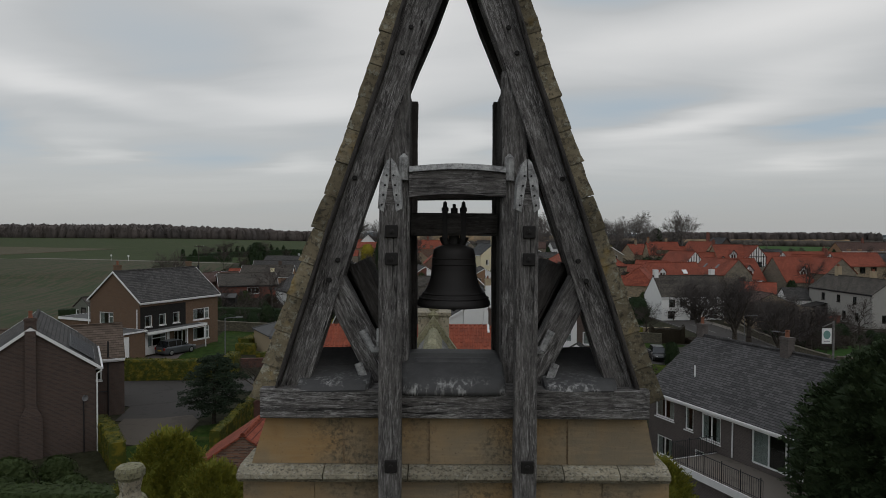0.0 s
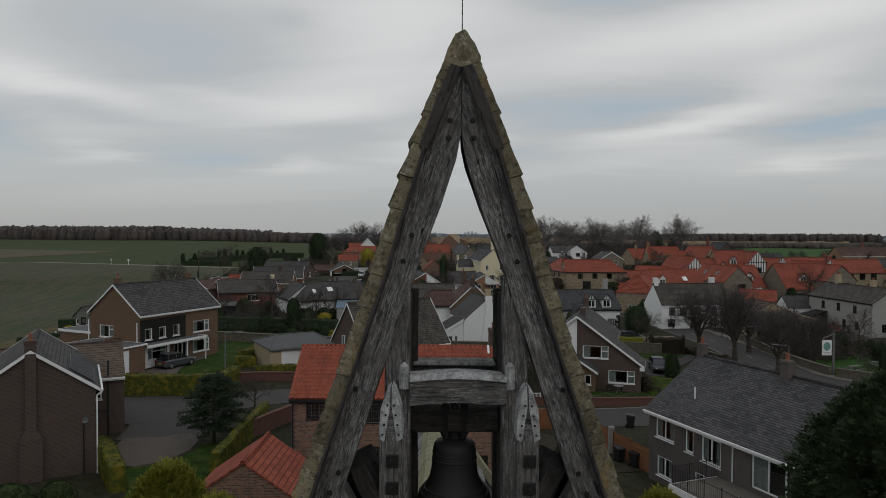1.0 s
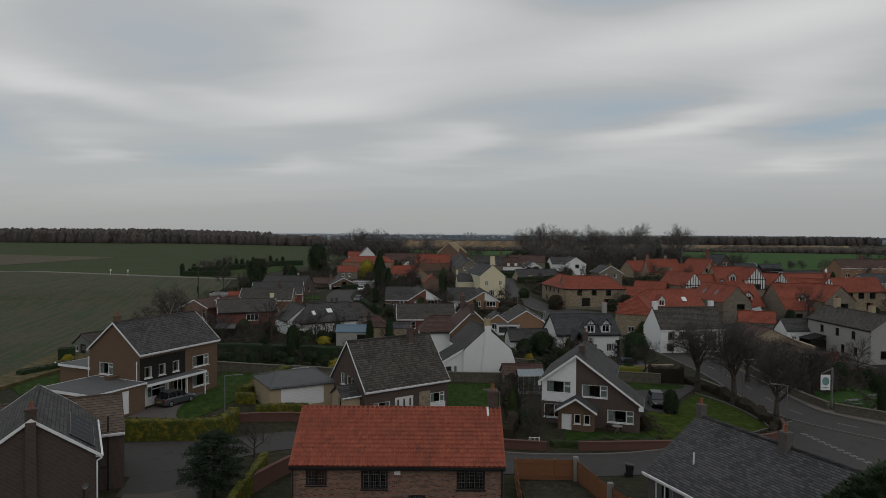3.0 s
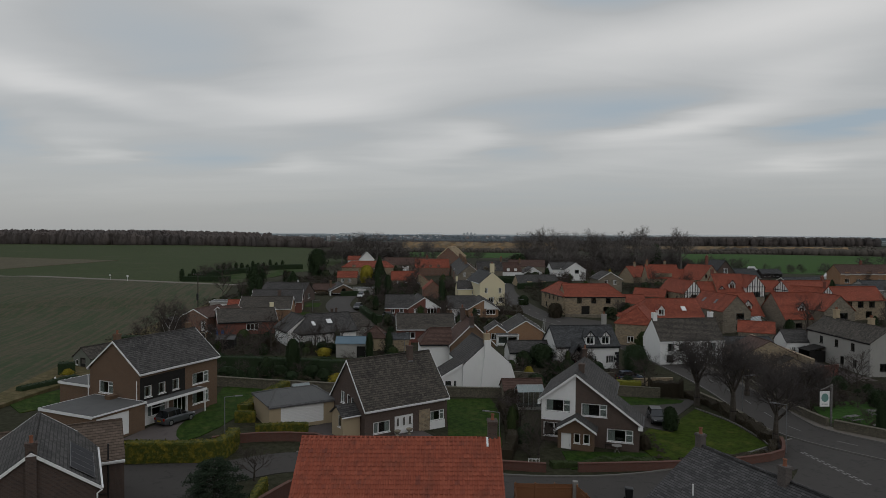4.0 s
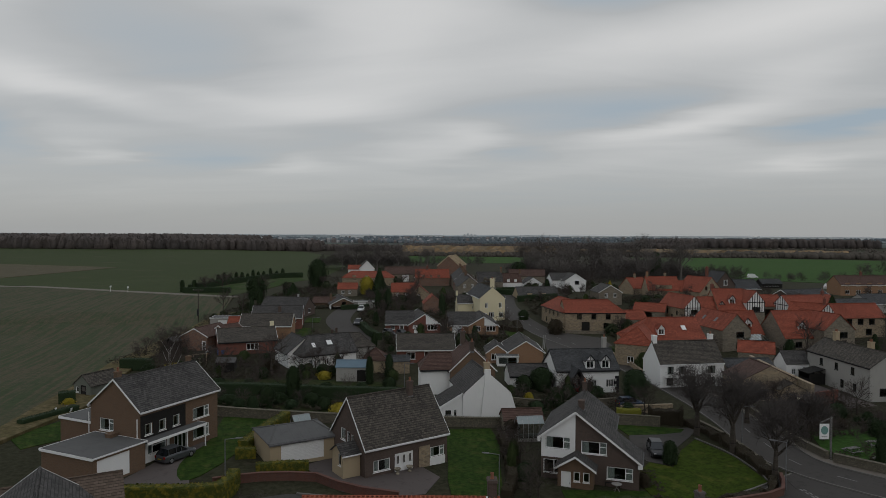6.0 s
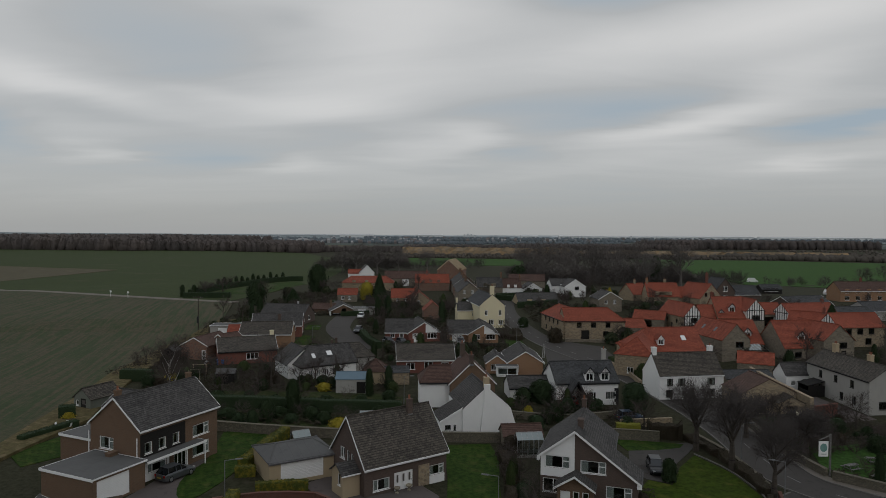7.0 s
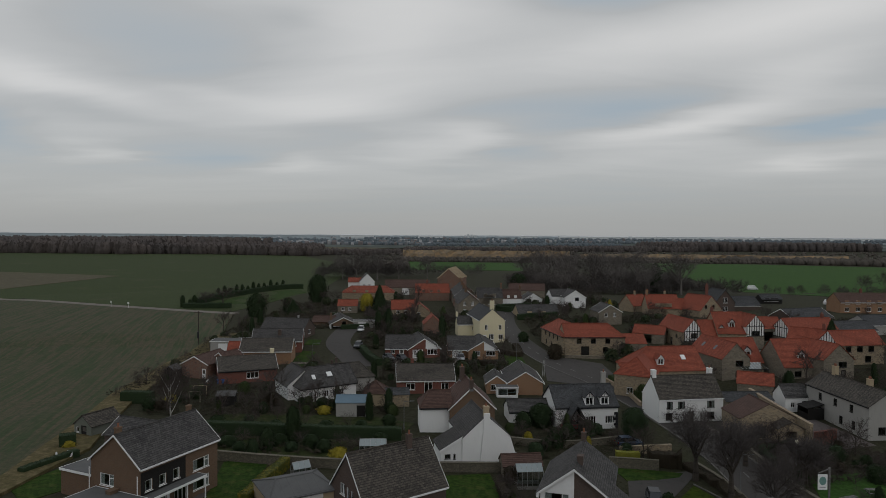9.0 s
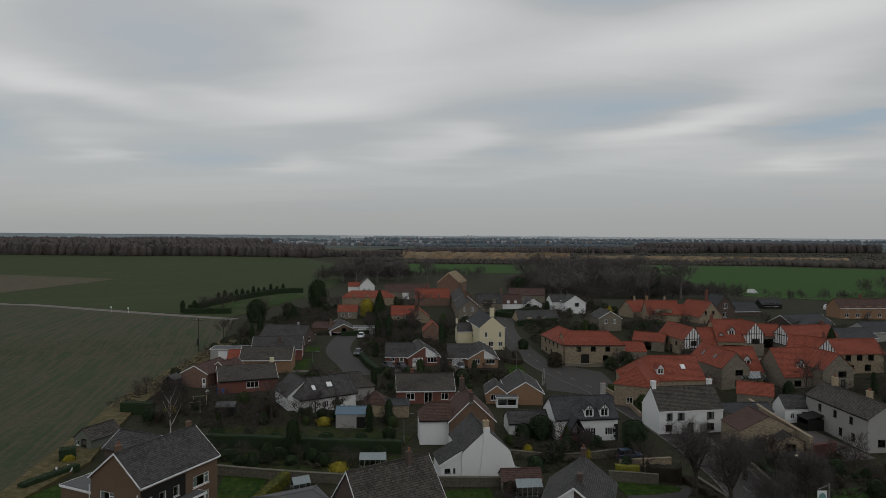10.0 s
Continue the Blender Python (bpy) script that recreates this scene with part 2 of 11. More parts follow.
def lichen_stone(name, one, two, lich=(0.30, 0.30, 0.24), dark=(0.05, 0.045, 0.035), var=0.2, scale=1.0, yellow=0.0):
    n = Nodes(name, 0.95)
    p = n.coord("Object")
    a = n.noise(p, 3.0 * scale, 6, 0.65)
    b = n.noise(p, 22.0 * scale, 5, 0.7)
    d = n.noise(p, 9.0 * scale, 4, 0.6)
    c = n.ramp(a, (0.3, one), (0.7, two))
    c = n.mix(n.math("MULTIPLY", n.ramp(b, (0.50, (0, 0, 0)), (0.62, (1, 1, 1))), 0.75), c, dark)
    c = n.mix(n.math("MULTIPLY", n.ramp(n.noise(p, 13.0 * scale, 6, 0.78), (0.54, (0, 0, 0)), (0.62, (1, 1, 1))), 0.70), c, lich)
    c = n.mix(n.math("MULTIPLY", n.ramp(d, (0.56, (0, 0, 0)), (0.70, (1, 1, 1))), 0.3), c, scaled(one, 0.6))
    if yellow:
        y = n.noise(p, 4.3 * scale, 3, 0.5)
        c = n.mix(n.math("MULTIPLY", n.ramp(y, (0.6, (0, 0, 0)), (0.72, (1, 1, 1))), yellow), c, (0.32, 0.20, 0.03))
    c = n.vary(c, var)
    n.bump(n.math("ADD", b, a), 0.7, 0.012)
    return n.done(c)


def foliage(name, one, two, tip=None, rough=0.7):
    n = Nodes(name, rough, 0.0, 0.14)
    geo = n.t.nodes.new("ShaderNodeNewGeometry")
    p = n.coord("Object")
    c = n.mix(geo.outputs["Random Per Island"], one, two)
    c = n.mix(n.math("MULTIPLY", n.noise(p, 0.9, 3), 0.6), c, scaled(one, 0.55))
    if tip:
        c = n.mix(n.ramp(n.noise(p, 2.2, 3), (0.46, (0, 0, 0)), (0.62, (1, 1, 1))), c, tip)
    return n.done(c)


def grass(name, one, two, bare, scale=0.12, bare_at=0.62):
    n = Nodes(name, 0.95, 0.0, 0.1)
    p = n.coord("Object")
    big = n.noise(p, scale, 5, 0.6)
    fine = n.noise(p, 1.6, 6, 0.75)
    c = n.mix(big, one, two)
    c = n.mix(n.ramp(fine, (0.38, (0.85, 0.85, 0.85)), (0.60, (0, 0, 0))), c, scaled(one, 0.45))
    c = n.mix(n.ramp(n.noise(p, scale * 3.1, 5, 0.65), (bare_at, (0, 0, 0)), (bare_at + 0.16, (0.8, 0.8, 0.8))), c, bare)
    n.bump(fine, 0.6, 0.05)
    return n.done(c)


def crop_rows():
    """Thin winter crop: green drills with bare brown soil between, wheel lines and damp patches."""
    n = Nodes("winter_crop_field", 0.95, 0.0, 0.1)
    p = n.coord("Object")
    turned = n.node("ShaderNodeMapping", Vector=p, Rotation=(0.0, 0.0, radians(-14)))
    q = turned.outputs[0]
    big = n.noise(p, 0.020, 5, 0.6)
    drill = n.noise(n.stretch(q, (1.1, 0.035, 1.0)), 1.0, 5, 0.65)
    patchy = n.noise(n.stretch(q, (0.30, 0.06, 1.0)), 1.0, 6, 0.7)
    fine = n.noise(p, 1.3, 6, 0.75)
    c = n.mix(big, (0.040, 0.060, 0.028), (0.060, 0.074, 0.036))
    c = n.mix(n.ramp(drill, (0.45, (0, 0, 0)), (0.56, (0.85, 0.85, 0.85))), c, (0.100, 0.080, 0.054))
    c = n.mix(n.ramp(patchy, (0.47, (0, 0, 0)), (0.62, (0.70, 0.70, 0.70))), c, (0.098, 0.080, 0.056))
    c = n.mix(n.ramp(fine, (0.36, (0.6, 0.6, 0.6)), (0.60, (0, 0, 0))), c, (0.030, 0.042, 0.022))
    n.bump(fine, 0.6, 0.05)
    return n.done(c)


def asphalt(name, one, two):
    n = Nodes(name, 0.85, 0.0, 0.3)
    p = n.coord("Object")
    c = n.mix(n.noise(p, 0.35, 5, 0.6), one, two)
    c = n.mix(n.math("MULTIPLY", n.noise(p, 30, 2), 0.35), c, scaled(one, 0.5))
    crack = n.ramp(n.noise(p, 1.1, 6, 0.7, 0.6), (0.40, (1, 1, 1)), (0.43, (0, 0, 0)))
    c = n.mix(n.math("MULTIPLY", crack, 0.4), c, scaled(one, 0.4))
    return n.done(c)


def felt():
    """Mineral roofing felt: overlapped strips, pale wear and dark ponding marks."""
    n = Nodes("grey_roof_felt", 0.85, 0.0, 0.25)
    uv = n.coord()
    c = n.mix(n.noise(uv, 0.7, 5, 0.65), (0.082, 0.082, 0.082), (0.140, 0.138, 0.134))
    sep = n.node("ShaderNodeSeparateXYZ", Vector=uv)
    seam = n.ramp(n.math("FRACT", n.math("DIVIDE", sep.outputs["X"], 0.95)), (0.0, (1, 1, 1)), (0.05, (0, 0, 0)))
    c = n.mix(n.math("MULTIPLY", seam, 0.5), c, (0.045, 0.045, 0.045))
    pond = n.ramp(n.noise(uv, 0.9, 4, 0.6, 0.8), (0.30, (1, 1, 1)), (0.37, (0, 0, 0)))
    c = n.mix(n.math("MULTIPLY", pond, 0.45), c, (0.050, 0.050, 0.048))
    c = n.mix(n.math("MULTIPLY", n.noise(uv, 40, 2), 0.3), c, (0.06, 0.06, 0.06))
    return n.done(c)


def glass_mat():
    n = Nodes("window_glass", 0.03, 0.0, 0.5)
    t = n.t
    out = t.nodes["Material Output"]
    tr = t.nodes.new("ShaderNodeBsdfTransparent")
    tr.inputs[0].default_value = (0.75, 0.8, 0.8, 1)
    gl = t.nodes.new("ShaderNodeBsdfGlossy")
    gl.inputs["Roughness"].default_value = 0.04
    lw = t.nodes.new("ShaderNodeLayerWeight")
    lw.inputs[0].default_value = 0.5
    mx = t.nodes.new("ShaderNodeMixShader")
    t.links.new(n.math("ADD", n.math("MULTIPLY", n.math("POWER", lw.outputs["Facing"], 3.0), 0.7), 0.06), mx.inputs[0])
    t.links.new(tr.outputs[0], mx.inputs[1])
    t.links.new(gl.outputs[0], mx.inputs[2])
    t.links.new(mx.outputs[0], out.inputs[0])
    return n.mat


GLASS = glass_mat()
WHITE = plain("white_paint", (0.80, 0.80, 0.79), 0.4, var=0.08)
BLACK = plain("black_paint", (0.02, 0.02, 0.022), 0.45)
GREYLEAD = plain("grey_lead", (0.17, 0.17, 0.175), 0.55, 0.3, 0.3, 3.0)
CURTAIN = plain("pale_curtain", (0.46, 0.45, 0.42), 0.9)
DARKROOM = plain("dim_interior", (0.10, 0.09, 0.08), 0.95)
BRICK_BROWN = brick("brown_brick", (0.175, 0.106, 0.064), (0.120, 0.074, 0.048), (0.17, 0.132, 0.098))
BRICK_DARK = brick("dark_brown_brick", (0.100, 0.066, 0.052), (0.058, 0.044, 0.040), (0.120, 0.098, 0.084))
BRICK_MULTI = brick("multi_red_brick", (0.34, 0.155, 0.095), (0.046, 0.032, 0.031), (0.24, 0.20, 0.165), size=0.013, stain=0.15)
BRICK_RED = brick("red_brick", (0.21, 0.070, 0.048), (0.16, 0.055, 0.042), (0.17, 0.12, 0.10))
BRICK_ORANGE = brick("orange_brick", (0.33, 0.185, 0.100), (0.225, 0.120, 0.070), (0.31, 0.23, 0.16))
BRICK_GREY = brick("grey_brown_brick", (0.130, 0.110, 0.100), (0.082, 0.070, 0.067), (0.15, 0.135, 0.125))
BRICK_PLUM = brick("plum_brick", (0.115, 0.078, 0.062), (0.072, 0.054, 0.047), (0.13, 0.105, 0.09))
BRICK_GARDEN = brick("garden_red_brick", (0.150, 0.060, 0.043), (0.105, 0.048, 0.038), (0.13, 0.100, 0.082))
STONE = rubble("buff_rubble_stone", (0.43, 0.335, 0.215), (0.22, 0.175, 0.125), (0.30, 0.25, 0.185), 2.6)
STONE_DARK = rubble("grey_rubble_stone", (0.30, 0.255, 0.190), (0.155, 0.135, 0.108), (0.20, 0.18, 0.145), 2.6)
WALL_OLD = rubble("old_mossy_rubble", (0.20, 0.175, 0.130), (0.115, 0.105, 0.080), (0.085, 0.076, 0.058), 3.6)
RENDER_WHITE = render_mat("white_render", (0.79, 0.79, 0.775), 0.25)
RENDER_GREY = render_mat("off_white_render", (0.36, 0.35, 0.325), 0.5)
RENDER_CREAM = render_mat("cream_render", (0.70, 0.63, 0.43), 0.2)
RENDER_BUFF = render_mat("buff_pebbledash", (0.40, 0.32, 0.21), 0.3)
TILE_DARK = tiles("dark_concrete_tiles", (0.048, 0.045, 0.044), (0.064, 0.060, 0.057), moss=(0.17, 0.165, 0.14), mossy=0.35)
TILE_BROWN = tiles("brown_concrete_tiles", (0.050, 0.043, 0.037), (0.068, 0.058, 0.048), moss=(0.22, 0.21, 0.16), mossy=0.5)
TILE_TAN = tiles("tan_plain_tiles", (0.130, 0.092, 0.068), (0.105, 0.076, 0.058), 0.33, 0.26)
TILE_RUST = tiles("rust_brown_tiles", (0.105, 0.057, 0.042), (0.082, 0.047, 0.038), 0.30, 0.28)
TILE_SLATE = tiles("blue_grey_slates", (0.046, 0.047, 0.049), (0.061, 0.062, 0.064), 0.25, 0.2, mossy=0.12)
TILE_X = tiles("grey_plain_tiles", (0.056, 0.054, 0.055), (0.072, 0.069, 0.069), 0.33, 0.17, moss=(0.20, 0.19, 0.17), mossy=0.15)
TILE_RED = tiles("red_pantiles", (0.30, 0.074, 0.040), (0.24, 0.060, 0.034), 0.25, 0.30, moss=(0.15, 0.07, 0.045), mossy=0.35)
FELT = felt()
FELT_BLUE = plain("blue_grey_felt", (0.13, 0.19, 0.235), 0.8, 0, 0.15, 1.0)
TIMBER_DARK = weathered("dark_stained_boards", (0.011, 0.010, 0.009), (0.019, 0.017, 0.015), amount=0.03)
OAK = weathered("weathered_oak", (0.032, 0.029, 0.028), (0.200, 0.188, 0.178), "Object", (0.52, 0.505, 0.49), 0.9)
# darker oak: headstock and strips, plus the inner frame's shade put into colour
OAK_DARK = weathered("dark_shaded_oak", (0.036, 0.032, 0.029), (0.080, 0.072, 0.066), "Object", (0.30, 0.29, 0.28), 0.2)
FENCE = weathered("orange_fence_boards", (0.20, 0.085, 0.040), (0.28, 0.125, 0.060), pale=(0.33, 0.19, 0.10), amount=0.4)
GRASS = grass("rough_ground", (0.040, 0.042, 0.022), (0.048, 0.043, 0.028), (0.060, 0.047, 0.035))
LAWN_CORNER = grass("yellowing_lawn_grass", (0.034, 0.060, 0.005), (0.054, 0.078, 0.007), (0.085, 0.086, 0.016), 0.16, 0.54)
LAWN_ROUGH = grass("rough_winter_lawn", (0.030, 0.046, 0.012), (0.042, 0.050, 0.018), (0.062, 0.052, 0.030), 0.30, 0.50)
LAWN = grass("mown_lawn", (0.022, 0.054, 0.008), (0.042, 0.070, 0.011), (0.070, 0.074, 0.020), 0.26, 0.54)
CROP = crop_rows()
PASTURE_WEST = grass("olive_pasture", (0.050, 0.069, 0.026), (0.062, 0.079, 0.030), (0.070, 0.070, 0.040), 0.012, 0.58)
STUBBLE = grass("pale_stubble", (0.125, 0.108, 0.068), (0.095, 0.086, 0.056), (0.150, 0.125, 0.085), 0.05, 0.55)
PASTURE = grass("green_pasture", (0.038, 0.092, 0.018), (0.052, 0.108, 0.022), (0.06, 0.085, 0.030), 0.03, 0.72)
ASPHALT = asphalt("asphalt", (0.050, 0.045, 0.041), (0.068, 0.061, 0.055))
PAVING = asphalt("pale_paving", (0.19, 0.165, 0.14), (0.15, 0.13, 0.11))
GRAVEL = asphalt("brown_gravel", (0.115, 0.096, 0.076), (0.086, 0.072, 0.058))
PAVE_DARK = asphalt("block_paving", (0.115, 0.095, 0.088), (0.095, 0.080, 0.076))
SOIL = grass("bare_soil", (0.060, 0.050, 0.036), (0.045, 0.048, 0.028), (0.085, 0.068, 0.05), 0.8, 0.55)
KERB = plain("concrete_kerb", (0.15, 0.142, 0.13), 0.9)
BARK = weathered("bark", (0.035, 0.028, 0.022), (0.070, 0.056, 0.045), amount=0.2)
TWIG = plain("bare_twigs", (0.064, 0.050, 0.044), 0.9)
TWIG_DARK = plain("dark_lime_twigs", (0.072, 0.062, 0.058), 0.9)
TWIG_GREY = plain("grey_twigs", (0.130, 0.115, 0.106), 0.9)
BIRCH = plain("pale_birch_bark", (0.48, 0.46, 0.43), 0.8)
LEAF_DARK = foliage("dark_evergreen", (0.018, 0.034, 0.012), (0.030, 0.046, 0.018))
LEAF_MID = foliage("shrub_green", (0.036, 0.056, 0.018), (0.055, 0.072, 0.024))
LEAF_CONIFER = foliage("golden_conifer", (0.14, 0.16, 0.024), (0.27, 0.24, 0.034))
LEAF_HOLLY = foliage("holly_leaf", (0.034, 0.056, 0.024), (0.058, 0.078, 0.036))
LEAF_GOLD = foliage("golden_shrub", (0.24, 0.205, 0.024), (0.38, 0.30, 0.035))
LEAF_HEDGE = foliage("clipped_hedge", (0.050, 0.066, 0.012), (0.085, 0.092, 0.016), tip=(0.15, 0.125, 0.016))
LEAF_YEW = foliage("yew_green", (0.022, 0.040, 0.018), (0.036, 0.055, 0.022))
LEAF_BROWN = foliage("winter_brown_shrub", (0.050, 0.036, 0.025), (0.036, 0.034, 0.018))


# ---- building helpers ----
class Mesh:
    """Gathers faces; every builder adds to v and f."""

    def __init__(self):
        self.v, self.f = [], []

    def face(self, *pts):
        k = len(self.v)
        self.v.extend(tuple(p) for p in pts)
        self.f.append(tuple(range(k, k + len(pts))))

    def hexa(self, p):
        """Eight corners: four below (counter-clockwise from above), four above."""
        k = len(self.v)
        self.v.extend(tuple(q) for q in p)
        for a in ((3, 2, 1, 0), (4, 5, 6, 7), (0, 1, 5, 4), (1, 2, 6, 5), (2, 3, 7, 6), (3, 0, 4, 7)):
            self.f.append(tuple(k + i for i in a))
        return self

    def box(self, x0, x1, y0, y1, z0, z1):
        self.hexa([(x0, y0, z0), (x1, y0, z0), (x1, y1, z0), (x0, y1, z0), (x0, y0, z1), (x1, y0, z1), (x1, y1, z1), (x0, y1, z1)])
        return self

    def cham(self, x0, x1, y0, y1, z0, z1, c):
        """A box whose upright and top edges are chamfered by c."""
        lo = [(x0 + c, y0), (x1 - c, y0), (x1, y0 + c), (x1, y1 - c), (x1 - c, y1), (x0 + c, y1), (x0, y1 - c), (x0, y0 + c)]
        mx, my = (x0 + x1) / 2, (y0 + y1) / 2
        sx, sy = 1 - 2 * c / max(x1 - x0, 1e-6), 1 - 2 * c / max(y1 - y0, 1e-6)
        rings = [[(x, y, z0) for x, y in lo], [(x, y, z1 - c) for x, y in lo], [(mx + (x - mx) * sx, my + (y - my) * sy, z1) for x, y in lo]]
        self.rings(rings)
        return self

    def rings(self, rings, caps=True):
        k, n = len(self.v), len(rings[0])
        for r in rings:
            self.v.extend(tuple(q) for q in r)
        for i in range(len(rings) - 1):
            for j in range(n):
                a, b = k + i * n + j, k + i * n + (j + 1) % n
                self.f.append((a, b, b + n, a + n))
        if caps:
            self.f.append(tuple(range(k + n - 1, k - 1, -1)))
            self.f.append(tuple(k + (len(rings) - 1) * n + j for j in range(n)))
        return self

    def tube(self, p, q, r0, r1, n=6, caps=True):
        p, q = Vector(p), Vector(q)
        d = (q - p).normalized()
        a = d.orthogonal().normalized()
        b = d.cross(a)
        ring = lambda c, r: [tuple(c + a * (r * math.cos(2 * math.pi * i / n)) + b * (r * math.sin(2 * math.pi * i / n))) for i in range(n)]
        return self.rings([ring(p, r0), ring(q, r1)], caps)

    def lathe(self, prof, n=24, cx=0.0, cy=0.0):
        return self.rings([[(cx + r * math.cos(2 * math.pi * i / n), cy + r * math.sin(2 * math.pi * i / n), z) for i in range(n)] for r, z in prof])

    def slab(self, outline, down):
        """A flat plate: outline counter-clockwise as seen along its upper side, thickened by the vector down."""
        k, n = len(self.v), len(outline)
        d = Vector(down)
        self.v.extend(tuple(p) for p in outline)
        self.v.extend(tuple(Vector(p) + d) for p in outline)
        self.f.append(tuple(range(k, k + n)))
        self.f.append(tuple(range(k + 2 * n - 1, k + n - 1, -1)))
        for i in range(n):
            j = (i + 1) % n
            self.f.append((k + j, k + i, k + n + i, k + n + j))
        return self

    def pierced(self, origin, along, outline, holes, thick):
        """A wall with openings: outline and holes in (s, z) along a direction; its outer side lies to the right of the direction."""
        from_plan = Vector((origin[0], origin[1], 0.0))
        u = Vector((along[0], along[1], 0.0)).normalized()
        inward = Vector((-u.y, u.x, 0.0)) * thick
        loops = [list(outline)] + [[(a, b), (a, d), (c, d), (c, b)] for a, b, c, d in holes]
        flat = [p for l in loops for p in l]
        tris = bpy_tess([[Vector((s, z, 0.0)) for s, z in l] for l in loops])
        k = len(self.v)
        at = lambda s, z: from_plan + u * s + Vector((0, 0, z))
        self.v.extend(tuple(at(*p)) for p in flat)
        self.v.extend(tuple(at(*p) + inward) for p in flat)
        n = len(flat)
        for t in tris:
            a, b, c = (flat[i] for i in t)
            turn = (b[0] - a[0]) * (c[1] - a[1]) - (b[1] - a[1]) * (c[0] - a[0])
            t = t if turn > 0 else t[::-1]
            self.f.append(tuple(k + i for i in t))
            self.f.append(tuple(k + n + i for i in t[::-1]))
        start = 0
        for l in loops:
            m = len(l)
            for i in range(m):
                j = (i + 1) % m
                self.f.append((k + start + j, k + start + i, k + n + start + i, k + n + start + j))
            start += m
        return self


from mathutils.geometry import tessellate_polygon as bpy_tess


def mesh_data(name, m, material, smooth=False):
    me = bpy.data.meshes.new(name)
    me.from_pydata(m.v, [], m.f)
    me.update()
    n = len(me.polygons)
    if n:
        nor = np.empty(n * 3)
        me.polygons.foreach_get("normal", nor)
        nor = nor.reshape(-1, 3)
        tot = np.empty(n, dtype=np.int32)
        me.polygons.foreach_get("loop_total", tot)
        vi = np.empty(len(me.loops), dtype=np.int32)
        me.loops.foreach_get("vertex_index", vi)
        co = np.empty(len(me.vertices) * 3)
        me.vertices.foreach_get("co", co)
        co = co.reshape(-1, 3)
        t = np.stack([-nor[:, 1], nor[:, 0], np.zeros(n)], 1)
        ln = np.linalg.norm(t, axis=1)
        flat = ln < 0.08
        t[flat], ln[flat] = (1, 0, 0), 1
        t /= ln[:, None]
        b = np.cross(nor, t)
        t, b = np.repeat(t, tot, 0), np.repeat(b, tot, 0)
        p = co[vi]
        uv = np.stack([(p * t).sum(1), (p * b).sum(1)], 1).astype(np.float32)
        layer = me.uv_layers.new(name="metres")
        layer.data.foreach_set("uv", uv.ravel())
    if smooth:
        me.polygons.foreach_set("use_smooth", [True] * n)
    me.materials.append(material)
    return me


def part(name, m, material, parent, label="", smooth=False, at=None):
    ob = new(name, m if isinstance(m, bpy.types.Mesh) else mesh_data(name, m, material, smooth))
    ob.parent = parent
    if at is not None:
        ob.matrix_local = at
    return tagged(ob, label)


def thing(name, at, label, category, group="", kind=""):
    ob = new(name)
    ob.empty_display_size = 0.2
    ob.matrix_world = at
    return tagged(ob, label, category, group, kind)


def single(name, m, material, at, label, category="", group="", kind="", smooth=False):
    ob = new(name, mesh_data(name, m, material, smooth))
    ob.matrix_world = at
    return tagged(ob, label, category, group, kind)


def along(p, q, roll=0.0):
    """A pose at p whose x axis runs to q, its z axis as upright as can be."""
    p, q = Vector(p), Vector(q)
    x = (q - p).normalized()
    up = Vector((0, 0, 1)) if abs(x.z) < 0.95 else Vector((0, -1, 0))
    y = up.cross(x).normalized()
    z = x.cross(y)
    m = Matrix((x, y, z)).transposed().to_4x4()
    return Matrix.Translation(p) @ m @ pose(0, 0, 0, roll)


def beam(name, p, q, w, d, material, parent, label="", c=0.008, rng=None):
    """A squared timber from p to q, w across its y axis and d across its z axis, with worn edges and a slight wave."""
    L = (Vector(q) - Vector(p)).length
    n = max(2, int(L / 0.25))
    rng = rng or random.Random(int(L * 1000))
    rings = []
    for i in range(n + 1):
        x = L * i / n
        oy, oz = rng.uniform(-1, 1) * 0.002, rng.uniform(-1, 1) * 0.002
        a, b = w / 2 + rng.uniform(-1, 1) * 0.003, d / 2 + rng.uniform(-1, 1) * 0.003
        sect = [(-a + c, -b), (a - c, -b), (a, -b + c), (a, b - c), (a - c, b), (-a + c, b), (-a, b - c), (-a, -b + c)]
        rings.append([(x, y + oy, z + oz) for y, z in sect])
    m = Mesh().rings(rings)
    return part(name, m, material, parent, label, at=along(p, q))


# ---- ground ----
GROUND_CTRL = [(-31, 62, -.5), (-26, 80, -.7), (-8, 63, -1.0), (1, 76, -1.5), (13, 68, -3.2), (25, 76, -3.3), (45, 78, -3.4), (37, 111, -2.8), (66, 105, -2.2),
               (30, 160, -.6), (27, 182, 0.4), (14, 157, -1.1), (18, 130, -2.0), (-10, 130, -1.5), (-45, 132, -1.3), (-25, 119, -1.3), (-18, 112, -1.7),
               (14, 182, 1.4), (48, 215, 3), (85, 150, .8), (102, 153, 1), (-90, 235, 1), (11, 50, -2.8), (-25, 53, -1.2), (0, 20, -2.2), (-60, 75, 0),
               (-30, 200, 0.6), (140, 225, 3), (-20, 260, 3.0)]


def near_height(x, y):
    s = w = 0.0
    for a, b, c in GROUND_CTRL:
        k = math.exp(-((x - a) ** 2 + (y - b) ** 2) / (2 * 19.0 ** 2)) + 1e-7
        s += k * c
        w += k
    return s / w


def smooth01(a, b, v):
    v = min(1.0, max(0.0, (v - a) / (b - a)))
    return v * v * (3 - 2 * v)


